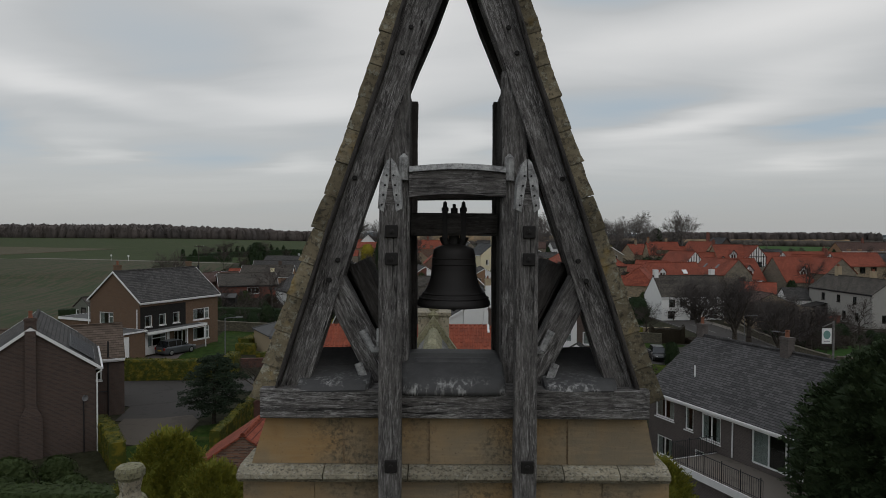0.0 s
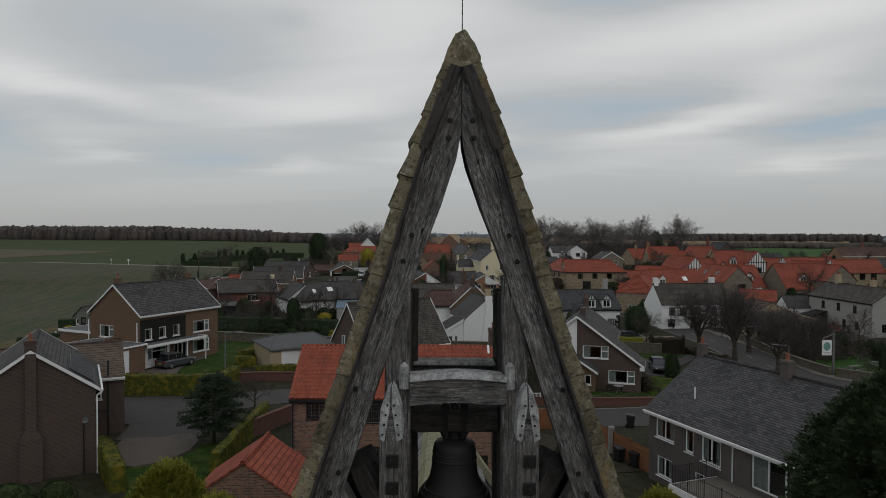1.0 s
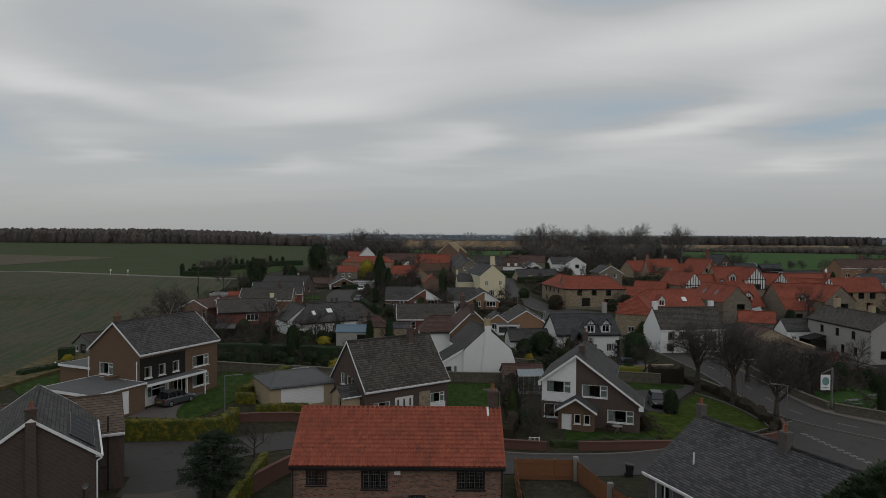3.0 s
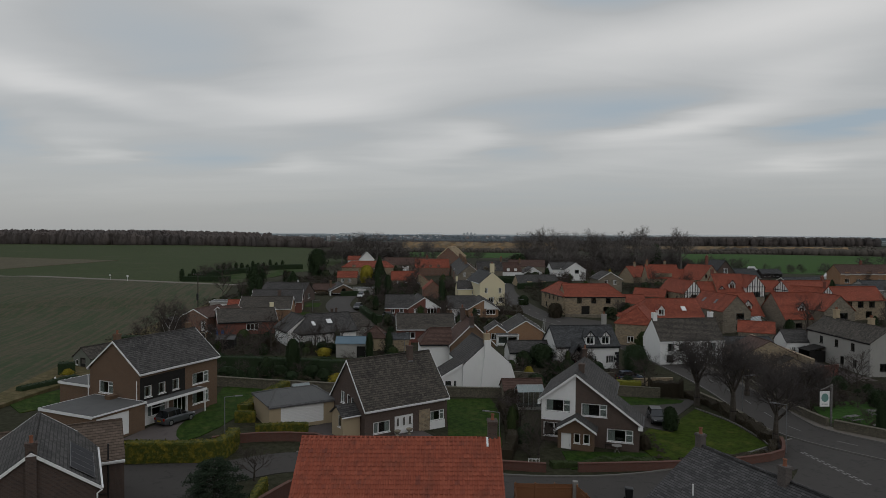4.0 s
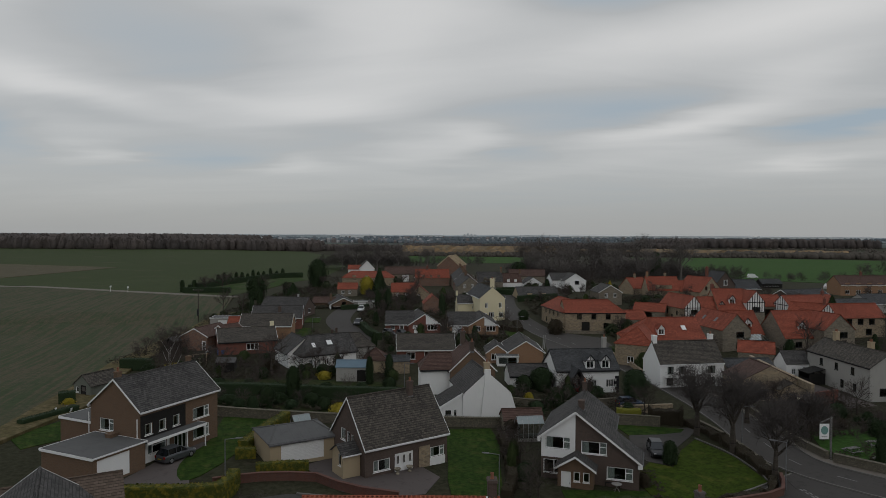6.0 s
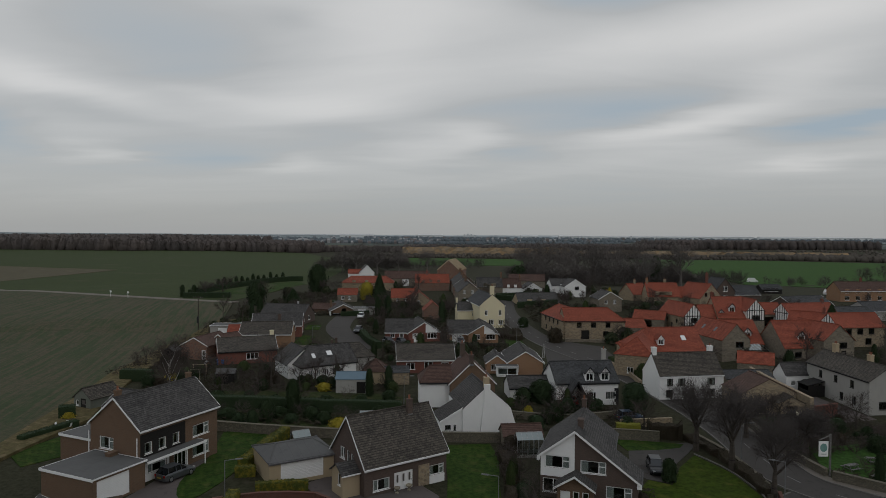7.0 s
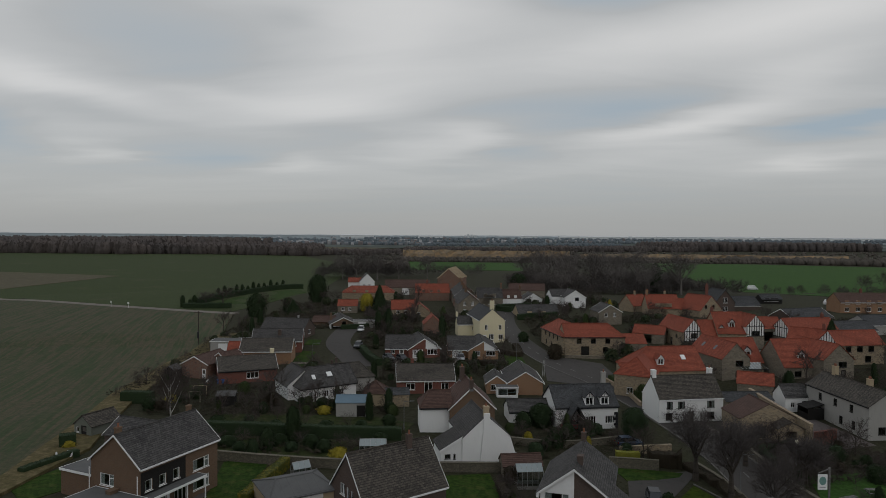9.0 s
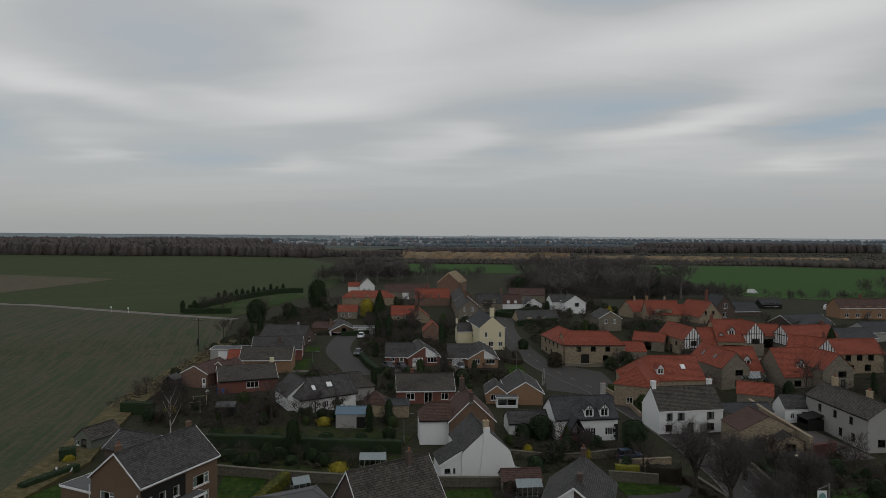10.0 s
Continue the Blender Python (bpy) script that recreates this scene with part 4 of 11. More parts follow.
# the nearer houses
A = house(-32.2, 74.6, 66, 11.5, 7.8, 4.75, 7.85, BRICK_BROWN, TILE_DARK, "two-storey brown brick house with dark boarded upper front and tiled roof",
          [("0", 2.4, 3.2, 2.1, 1.3, "wintc", [0.66]), ("a", 1.15, 3.05, 1.0, 1.2, "winc", 1), ("a", 3.0, 3.05, 1.0, 1.2, "winc", 1), ("a", 4.9, 3.05, 1.0, 1.2, "winc", 1),
           ("a", 8.6, 3.0, 2.5, 1.3, "wintc", [0.72]), ("a", 2.3, 0.9, 2.5, 1.3, "wintc", [0.25]), ("a", 5.5, 0.1, 1.8, 2.1, "glazed", 3), ("a", 8.6, 0.75, 2.5, 1.4, "wintc", [0.72])],
          barge=WHITE, gutter=WHITE, chimneys=[(-5.0, 0.2, 0.6, 0.5, 8.5, BRICK_BROWN, 1), (4.9, 0.2, 0.5, 0.45, 8.5, BRICK_BROWN, 0)])
E_H = house(-5.8, 72.7, 36, 10.6, 8.0, 1.4, 6.0, BRICK_PLUM, TILE_BROWN, "brown-tiled chalet bungalow with white bargeboards and dark brick walls",
            [("0", 2.65, 3.15, 1.1, 1.25, "winc", [0.55]), ("0", 3.85, 3.0, 0.65, 1.3, "win", 1), ("0", 4.75, 2.85, 0.6, 1.3, "win", 1),
             ("a", 2.0, 0.75, 2.0, 1.2, "winc", [0.3]), ("a", 4.7, 0.08, 2.3, 2.1, "white", 2), ("a", 9.0, 0.95, 1.9, 1.1, "wintc", [0.68])],
            barge=WHITE, gutter=WHITE, chimneys=[(2.3, -0.5, 0.6, 0.5, 6.9, BRICK_PLUM, 1)])
S_H = house(-2.7, 43.3, 0, 13.0, 7.6, 3.45, 6.0, BRICK_MULTI, TILE_RED, "red pantiled brick house with dark leaded windows",
            [("a", 1.5, 4.55, 1.25, 1.0, "winl", 2), ("a", 5.0, 4.35, 1.6, 1.3, "winl", 3), ("a", 10.8, 4.35, 1.7, 1.25, "winl", 3), ("a", 2.0, 1.9, 1.25, 1.1, "winl", 2), ("a", 5.0, 1.7, 1.6, 1.2, "winl", 3),
             ("a", 7.55, 2.9, 1.0, 1.1, "winl", 2), ("a", 10.8, 0.1, 2.0, 2.3, "dark", 2)],
            gutter=BLACK, oh=0.25, og=0.12, chimneys=[(6.0, 0.3, 0.6, 0.9, 7.1, BRICK_DARK, 1)], frame_mat=BLACK, base=-2.4)
part("alarm_box", Mesh().cham(-0.19, 0.19, -3.63, -3.556, 5.25, 5.48, 0.02), WHITE, S_H, "small white alarm box on the front wall")
part("lead_flashing", Mesh().slab([(5.56, -0.75, 8.10), (5.69, -0.75, 8.10), (5.69, -0.15, 8.50), (5.56, -0.15, 8.50)], (0, 0, -0.05)), WHITE, S_H, "pale flashing beside the chimney")
for dx in (-6.3, 6.3):
    part("downpipe", Mesh().tube((dx, -3.62, 5.6), (dx, -3.62, 0.1), 0.045, 0.045, 8), BLACK, S_H)
V_H = house(-26.4, 42.9, 119, 10.0, 7.3, 3.8, 6.4, BRICK_DARK, TILE_DARK, "dark brick house with white bargeboards and a gable chimney breast", barge=WHITE, gutter=WHITE, base=-2.0)
part("chimney_breast", Mesh().box(-5.10, -4.85, -0.28, 0.28, 3.3, 8.2).box(-5.16, -4.85, -0.58, 0.58, -0.6, 3.2).hexa([(-5.16, -0.58, 3.2), (-4.85, -0.58, 3.2), (-4.85, 0.58, 3.2), (-5.16, 0.58, 3.2), (-5.10, -0.28, 3.7), (-4.85, -0.28, 3.7), (-4.85, 0.28, 3.7), (-5.10, 0.28, 3.7)]), BRICK_DARK, V_H)
chimney(V_H, -4.7, 0, 0.5, 0.6, 8.0, 8.95, BRICK_DARK, 1)
part("downpipe", Mesh().tube((-4.95, -3.42, 5.4), (-4.95, -3.42, 0.2), 0.045, 0.045, 8).tube((-4.95, -3.42, 5.4), (-5.0, -3.7, 5.6), 0.045, 0.045, 8), WHITE, V_H)
part("waste_pipe", Mesh().tube((-5.0, -2.7, 3.9), (-5.0, -2.7, 0.4), 0.035, 0.035, 8), BLACK, V_H)
part("satellite_dish", Mesh().lathe([(0.02, 0), (0.12, 0.02), (0.19, 0.07), (0.18, 0.08), (0.11, 0.035), (0.0, 0.02)], 14), GREYLEAD, V_H, at=pose(-5.08, -2.75, 4.0, 90, 0, -70))
V2_H = house(-27.9, 48.5, 29, 8.0, 6.5, 3.0, 5.05, BRICK_DARK, TILE_TAN, "lower wing of a dark brick house with tan plain tiles",
             [("a", 5.6, 0.7, 0.55, 1.3, "win", 1), ("a", 6.0, 3.4, 0.9, 0.9, "win", 1)], gutter=WHITE, base=-2.0, og=0.05)
part("soil_pipe", Mesh().tube((2.9, -3.15, 0.0), (2.9, -3.15, 6.2), 0.055, 0.055, 8).tube((2.9, -3.15, 2.6), (1.2, -3.0, 2.7), 0.04, 0.04, 8), BLACK, V2_H)

SOLAR = plain("dark_solar_glass", (0.014, 0.015, 0.020), 0.55, 0.0, 0.1, 2.0, 0.15)
v_slope = math.degrees(math.atan2(2.6, 3.65))
for i in range(5):
    pn = part("solar_panel", Mesh().box(0, 1.02, 0, 1.66, 0.02, 0.06), GREYLEAD, V_H, "dark solar panel on the roof slope", at=Matrix.Translation((-4.3 + 1.06 * i, -3.30, 5.8 + 0.25 + 0.06)) @ pose(0, 0, 0, v_slope))
    part("solar_cells", Mesh().box(0.03, 0.99, 0.03, 1.63, 0.06, 0.064), SOLAR, pn)

# house with the long catslide roof
G_BASE = -3.35
G_H = thing("house", pose(15.37, 73.4, G_BASE, 0, 0, 72.5), "house with white boarded gable, brown brick and a long sloping roof", "house")


def g_house():
    L, yl, yr = 10.7, 3.9, -6.75
    hl, hr_, top = 1.95 - G_BASE, 0.05 - G_BASE, 4.93 - G_BASE
    down = (0, 0, -0.1)
    x0, x1 = -L / 2, L / 2
    # the slope runs down low over the front rooms and ends higher behind
    xs, ys = x0 + 4.6, -3.88
    hs = top + ys * (top - hr_) / -yr
    part("roof_slope", Mesh().slab([(x0, ys, hs), (x1, ys, hs), (x1, 0, top), (x0, 0, top)], down), TILE_DARK, G_H)
    part("roof_slope", Mesh().slab([(x0, yr, hr_), (xs, yr, hr_), (xs, ys, hs), (x0, ys, hs)], down), TILE_DARK, G_H)
    part("roof_slope", Mesh().slab([(x1, yl, hl), (x0, yl, hl), (x0, 0, top), (x1, 0, top)], down), TILE_DARK, G_H)
    part("ridge", Mesh().tube((x0, 0, top), (x1, 0, top), 0.11, 0.11, 8), TILE_DARK, G_H)
    wl_, wr_ = yl - 0.35, yr + 0.35
    sl, sr = (top - hl) / yl, (top - hr_) / -yr
    t = 0.25
    zl, zr_ = hl + 0.35 * sl - 0.12, hr_ + 0.35 * sr - 0.12
    x0w = x0 + 0.3
    # end 0 seen from outside: left end is the side +y
    wid = wl_ - wr_
    s = lambda y: wl_ - y
    holes = [(s(3.1), 4.15, s(0.5), 5.45), (s(-0.6), 3.95, s(-3.2), 5.25), (s(3.3), 1.55, s(1.3), 3.0), (s(-3.2), 1.55, s(-5.8), 2.85)]
    outline = [(0, -0.8), (wid, -0.8), (wid, zr_), (wl_, top - 0.12), (0, zl)]
    w0 = part("wall", Mesh().pierced((x0w, wl_), (0, -1), outline, holes, t), BRICK_PLUM, G_H)
    cuts = [([0.72], True), ([0.72], True), ([0.55], False), ([0.72], True)]
    for (a, b, c, d), (cut, cur) in zip(holes, cuts):
        window(w0, (x0w, wl_), (0, -1), a, b, c, d, cut, curtain=cur, split=0.6 if cur else 0)
    # white boarding on the left half of the gable
    m = Mesh().pierced((x0w - 0.03, wl_), (0, -1), [(0.02, 3.25), (s(0.0), 3.25), (s(0.0), top - 0.16), (0.02, zl - 0.03)], [holes[0]], 0.028)
    part("boarding", m, WHITE, G_H, "white boarded panel on the gable")
    part("wall", Mesh().pierced((x0w + t, wr_), (1, 0), [(0, -0.8), (4.3 - t, -0.8), (4.3 - t, zr_), (0, zr_)], [], t), BRICK_PLUM, G_H)
    zs = hs + 0.35 * sr - 0.12
    ws = ys + 0.35
    part("wall", Mesh().pierced((xs - 0.3, wr_ + t), (0, 1), [(0, -0.8), (ws - wr_ - t, -0.8), (ws - wr_ - t, zs), (0, zr_ + t * sr)], [], t), BRICK_PLUM, G_H)
    part("wall", Mesh().pierced((xs - 0.3, ws), (1, 0), [(0, -0.8), (x1 - xs - t, -0.8), (x1 - xs - t, zs), (0, zs)], [], t), BRICK_PLUM, G_H)
    part("wall", Mesh().pierced((x1 - 0.3 - t, wl_), (-1, 0), [(0, -0.8), (L - 0.6 - 2 * t, -0.8), (L - 0.6 - 2 * t, zl), (0, zl)], [], t), BRICK_PLUM, G_H)
    part("wall", Mesh().pierced((x1 - 0.3, ws), (0, 1), [(0, -0.8), (wl_ - ws, -0.8), (wl_ - ws, zl), (-ws, top - 0.12), (0, zs)], [], t), BRICK_PLUM, G_H)
    part("floor", Mesh().box(x0w + t, xs - 0.6, wr_ + t + 1.2, wl_ - t, 3.2, 3.4), DARKROOM, G_H)
    for y, z in ((yr, hr_), (yl, hl)):
        m = Mesh()
        pts = [(y, z + 0.02), (0, top + 0.02), (0, top - 0.22), (y, z - 0.22)]
        pts = pts if y < 0 else pts[::-1]
        for xa, xb in ((x0 - 0.05, x0 - 0.004),):
            m.hexa([(xa, *pts[3]), (xa, *pts[2]), (xb, *pts[2]), (xb, *pts[3]), (xa, *pts[0]), (xa, *pts[1]), (xb, *pts[1]), (xb, *pts[0])])
        part("bargeboard", m, WHITE, G_H)
        part("eaves_box", Mesh().box(x0 - 0.05, x0 + 0.5, min(y, y * 0.93), max(y, y * 0.93), z - 0.42, z - 0.1), WHITE, G_H)
        part("gutter", Mesh().box(x0, x1 if y > 0 else xs, y - 0.1 if y < 0 else y, y if y < 0 else y + 0.1, z - 0.16, z - 0.05), BLACK, G_H)
    part("gutter", Mesh().box(xs + 0.02, x1, ys - 0.1, ys, hs - 0.16, hs - 0.05), BLACK, G_H)
    chimney(G_H, x0 + 2.9, -0.35, 0.75, 0.6, top - 0.6, top + 0.6, BRICK_PLUM, 0)
    chimney(G_H, x1 - 0.5, 0.0, 0.6, 0.5, top - 0.3, top + 1.0, BRICK_PLUM, 1)
    # porch with a small gabled roof
    px0, px1, py0, py1, ph = x0w - 1.9, x0w, -2.0, 1.55, 2.95
    part("porch_wall", Mesh().pierced((px0, py1), (0, -1), [(0, -0.6), (py1 - py0, -0.6), (py1 - py0, ph), ((py1 - py0) / 2, ph + 1.15), (0, ph)],
                                      [(0.35, 0.35, 1.35, 2.55), (1.6, 1.6, 2.25, 2.6), (2.55, 1.6, 3.2, 2.6)], 0.2), BRICK_BROWN, G_H)
    door(G_H, (px0, py1), (0, -1), 0.35, 0.35, 1.35, 2.55, WHITE)
    window(G_H, (px0, py1), (0, -1), 1.6, 1.6, 2.25, 2.6, 1)
    window(G_H, (px0, py1), (0, -1), 2.55, 1.6, 3.2, 2.6, 1)
    for ya in (py0, py1 - 0.2):
        part("porch_wall", Mesh().box(px0 + 0.2, px1 - 0.01, ya, ya + 0.2, -0.6, ph), BRICK_BROWN, G_H)
    ym = (py0 + py1) / 2
    part("porch_roof", Mesh().slab([(px0 - 0.35, py0 - 0.35, ph - 0.05), (px1, py0 - 0.35, ph - 0.05), (px1, ym, ph + 1.3), (px0 - 0.35, ym, ph + 1.3)], down), TILE_DARK, G_H)
    part("porch_roof", Mesh().slab([(px1, py1 + 0.35, ph - 0.05), (px0 - 0.35, py1 + 0.35, ph - 0.05), (px0 - 0.35, ym, ph + 1.3), (px1, ym, ph + 1.3)], down), TILE_DARK, G_H)
    for y in (py0 - 0.35, py1 + 0.35):
        pts = [(y, ph - 0.03), (ym, ph + 1.32), (ym, ph + 1.1), (y, ph - 0.25)]
        pts = pts if y < ym else pts[::-1]
        xa, xb = px0 - 0.40, px0 - 0.355
        part("bargeboard", Mesh().hexa([(xa, *pts[3]), (xa, *pts[2]), (xb, *pts[2]), (xb, *pts[3]), (xa, *pts[0]), (xa, *pts[1]), (xb, *pts[1]), (xb, *pts[0])]), WHITE, G_H)


g_house()

X_H = house(19.4, 38.9, -68.6, 12.0, 9.0, 2.1, 5.35, BRICK_GREY, TILE_X, "grey-brown brick house with plain tiles, white windows and a roof terrace",
            [("a", 1.5, 3.3, 1.7, 1.25, "winc", 2), ("a", 3.65, 3.15, 0.7, 1.4, "winc", 1), ("a", 5.4, 3.0, 1.5, 1.5, "winc", 2), ("a", 9.9, 2.75, 3.2, 2.1, "glazed", 3),
             ("a", 1.5, 0.9, 1.4, 1.25, "winc", 2), ("a", 4.8, 0.9, 1.4, 1.3, "winc", 2)],
            gutter=WHITE, barge=None, base=-2.8, chimneys=[(-5.75, 0.0, 0.5, 0.45, 6.1, BRICK_GREY, 1), (1.1, -0.2, 0.55, 0.5, 6.2, BRICK_GREY, 1)])


def x_terrace():
    t = thing("roof_terrace", pose(19.4, 38.9, -2.8, 0, 0, -68.6), "flat roof terrace with black wrought iron railings and a white edge", "terrace")
    part("wall", Mesh().box(0.2, 6.2, -7.4, -4.3, -0.6, 2.25), BRICK_GREY, t)
    part("deck", Mesh().box(0.1, 6.3, -7.5, -4.22, 2.25, 2.5), PAVING, t)
    part("fascia", Mesh().box(0.02, 6.38, -7.58, -7.5, 2.15, 2.52).box(0.02, 0.1, -7.5, -4.25, 2.15, 2.52), WHITE, t)

    def rail(p, q):
        p, q = Vector(p), Vector(q)
        n = int((q - p).length / 0.13)
        part("rail", Mesh().tube(p + Vector((0, 0, 1.0)), q + Vector((0, 0, 1.0)), 0.022, 0.022, 5).tube(p + Vector((0, 0, 0.12)), q + Vector((0, 0, 0.12)), 0.016, 0.016, 5), BLACK, t)
        for i in range(n + 1):
            c = p + (q - p) * (i / n)
            big = i % 9 == 0
            part("post" if big else "baluster", Mesh().tube(c, c + Vector((0, 0, 1.12 if big else 1.0)), 0.024 if big else 0.010, 0.024 if big else 0.010, 4), BLACK, t)
    rail((0.15, -7.45, 2.5), (6.25, -7.45, 2.5))
    rail((0.15, -7.45, 2.5), (0.15, -4.3, 2.5))


x_terrace()
part("vent_pipe", Mesh().tube((-3.2, -2.9, 5.7), (-3.2, -2.9, 6.75), 0.05, 0.05, 8), WHITE, X_H)
part("downpipe", Mesh().tube((1.2, -4.25, 4.75), (1.2, -4.25, 2.6), 0.045, 0.045, 8), WHITE, X_H)
OUT_H = house(-9.65, 34.3, 90, 4.8, 6.0, 0.2, 2.25, BRICK_MULTI, TILE_RED, "small brick outbuilding with an orange tiled roof", base=-2.4, oh=0.2, og=0.1, name="outbuilding", category="outbuilding")

# garages and flat roofs
def flat_block(x, y, ang, L, W, base, top, wall, label, doors=(), name="garage", category="garage", fascia=WHITE, openings=()):
    g = thing(name, pose(x, y, base, 0, 0, ang), label, category)
    FOOT.append((x, y, ang, L, W))
    h = top - base
    sides = {"a": ((-L / 2, -W / 2), (1, 0), L), "1": ((L / 2, -W / 2 + 0.2), (0, 1), W - 0.4), "b": ((L / 2, W / 2), (-1, 0), L), "0": ((-L / 2, W / 2 - 0.2), (0, -1), W - 0.4)}
    for k, (o, u, ln) in sides.items():
        mine = [d for d in doors if d[0] == k]
        holes = [(d[1] - d[3] / 2, d[2], d[1] + d[3] / 2, d[2] + d[4]) for d in mine]
        w = part("wall", Mesh().pierced(o, u, [(0, -0.6), (ln, -0.6), (ln, h - 0.2), (0, h - 0.2)], holes, 0.2), wall, g)
        for d, hh in zip(mine, holes):
            if d[5] == "garage":
                door(w, o, u, *hh, WHITE, garage=True)
            else:
                window(w, o, u, *hh, 2)
    part("flat_roof", Mesh().box(-L / 2 - 0.12, L / 2 + 0.12, -W / 2 - 0.12, W / 2 + 0.12, h - 0.16, h - 0.02).box(-L / 2 - 0.05, L / 2 + 0.05, -W / 2 - 0.05, W / 2 + 0.05, h - 0.02, h + 0.02), FELT, g, "grey felt roof")
    part("fascia", Mesh().box(-L / 2 - 0.16, L / 2 + 0.16, -W / 2 - 0.16, -W / 2 - 0.124, h - 0.13, h + 0.03).box(-L / 2 - 0.16, L / 2 + 0.16, W / 2 + 0.124, W / 2 + 0.16, h - 0.17, h + 0.03)
         .box(-L / 2 - 0.16, -L / 2 - 0.124, -W / 2 - 0.12, W / 2 + 0.12, h - 0.24, h + 0.03).box(L / 2 + 0.124, L / 2 + 0.16, -W / 2 - 0.12, W / 2 + 0.12, h - 0.24, h + 0.03), fascia, g)
    return g


def in_frame(ob, x, y):
    p = ob.matrix_basis @ Vector((x, y, 0))
    return p.x, p.y


ax, ay = in_frame(A, -8.85, -1.05)
flat_block(ax, ay, 66, 6.0, 7.3, -0.75, 1.98, BRICK_BROWN, "flat-roofed brown brick garage with a white door", [("a", 2.25, 0.05, 3.7, 2.3, "garage")])
ax, ay = in_frame(A, -2.2, 7.2)
flat_block(ax, ay, 66, 4.0, 6.2, -0.6, 2.35, BRICK_BROWN, "low flat-roofed brick wing behind the house", name="house_wing", category="extension")
part("canopy", Mesh().box(-5.85, 2.4, -5.0, -3.62, 2.62, 2.74), FELT, A, "flat grey canopy along the front")
part("canopy_fascia", Mesh().box(-5.85, 2.44, -5.04, -5.0, 2.50, 2.77).box(2.4, 2.44, -5.0, -3.62, 2.50, 2.77), WHITE, A)
for px in (-0.4, 2.3):
    part("canopy_post", Mesh().box(px - 0.05, px + 0.05, -4.95, -4.85, -0.3, 2.62), WHITE, A)
part("boarding", Mesh().pierced((-5.58, -3.63), (1, 0), [(0.1, 2.75), (6.2, 2.75), (6.2, 5.2), (0.1, 5.2)], [(0.65, 3.05, 1.65, 4.25), (2.5, 3.05, 3.5, 4.25), (4.4, 3.05, 5.4, 4.25)], 0.025), TIMBER_DARK, A, "dark timber boarding on the upper front")
part("white_panel", Mesh().pierced((-5.58, -3.63), (1, 0), [(0.7, 0.15), (3.9, 0.15), (3.9, 2.5), (0.7, 2.5)], [(1.05, 0.9, 3.55, 2.2)], 0.025), WHITE, A)
part("flue", Mesh().box(-6.9, -5.9, -0.9, -0.2, 2.7, 3.3).box(-6.95, -5.85, -0.95, -0.15, 3.3, 3.38), BRICK_BROWN, A)
part("downpipe", Mesh().tube((-5.85, -3.55, 5.0), (-5.85, -3.55, 0), 0.05, 0.05, 8).tube((-5.85, 3.55, 5.0), (-5.85, 3.55, 2.4), 0.05, 0.05, 8), WHITE, A)
EG = house(-16.4, 73.3, 30, 7.6, 6.8, 1.25, 2.2, RENDER_BUFF, FELT, "pale garage with a wide white door and low hipped grey roof", [("a", 3.55, 0.05, 4.7, 2.1, "garage")], hip=(1.7, 1.7), oh=0.15, gutter=GREYLEAD, base=-1.05, name="garage", category="garage")


def e_porch():
    ex, ey = in_frame(E_H, -6.2, -1.6)
    p = thing("porch", pose(ex, ey, -1.2, 0, 0, 36), "small buff rendered porch with a dark tiled roof", "porch")
    part("wall", Mesh().pierced((-0.95, 1.2), (0, -1), [(0, -0.5), (2.4, -0.5), (2.4, 2.2), (1.2, 2.95), (0, 2.2)], [(1.35, 0.9, 1.95, 2.1)], 0.2), RENDER_BUFF, p)
    window(p, (-0.95, 1.2), (0, -1), 1.35, 0.9, 1.95, 2.1, 1)
    for ya in (-1.2, 1.0):
        part("wall", Mesh().box(-0.75, 1.0, ya, ya + 0.2, -0.5, 2.2), RENDER_BUFF, p)
    for sgn in (-1, 1):
        o = [(-1.15, sgn * 1.4, 2.1), (1.0, sgn * 1.4, 2.1), (1.0, 0, 3.05), (-1.15, 0, 3.05)]
        part("roof_slope", Mesh().slab(o if sgn < 0 else [o[1], o[0], o[3], o[2]], (0, 0, -0.1)), TILE_DARK, p)
    part("gutter", Mesh().box(-1.15, 1.0, -1.5, -1.4, 1.95, 2.06), WHITE, p)


e_porch()
part("wall_panel", Mesh().box(6.6 - 5.2, 8.0 - 5.2, -3.78, -3.74, 0.05, 2.4), STONE, E_H, "buff stone panel beside the door")
for dx in (-1.25, -0.5, 0.25):
    part("door_light", Mesh().box(dx - 0.10, dx + 0.10, -3.80, -3.77, 1.15, 1.95), DARKROOM, E_H, "dark narrow glass in the white front door")
part("white_panel", Mesh().box(8.0 - 5.15, 10.0 - 5.15, -3.76, -3.72, 0.05, 0.9), WHITE, E_H)

# white cottages behind
F_H = house(5.2, 93.4, 102, 8.5, 6.8, 1.8, 4.75, RENDER_WHITE, TILE_DARK, "white rendered cottage with a tall gable chimney and slate roof", barge=None, oh=0.05, og=0.02,
            chimneys=[(-3.9, 0, 0.7, 0.7, 5.9, RENDER_BUFF, 1)], base=-1.6)
part("chimney_breast", Mesh().hexa([(-4.55, -1.0, -0.5), (-4.2, -1.0, -0.5), (-4.2, 1.0, -0.5), (-4.55, 1.0, -0.5), (-4.5, -0.5, 4.2), (-4.2, -0.5, 4.2), (-4.2, 0.5, 4.2), (-4.5, 0.5, 4.2)]).box(-4.5, -4.2, -0.42, 0.42, 4.2, 6.6), RENDER_WHITE, F_H)
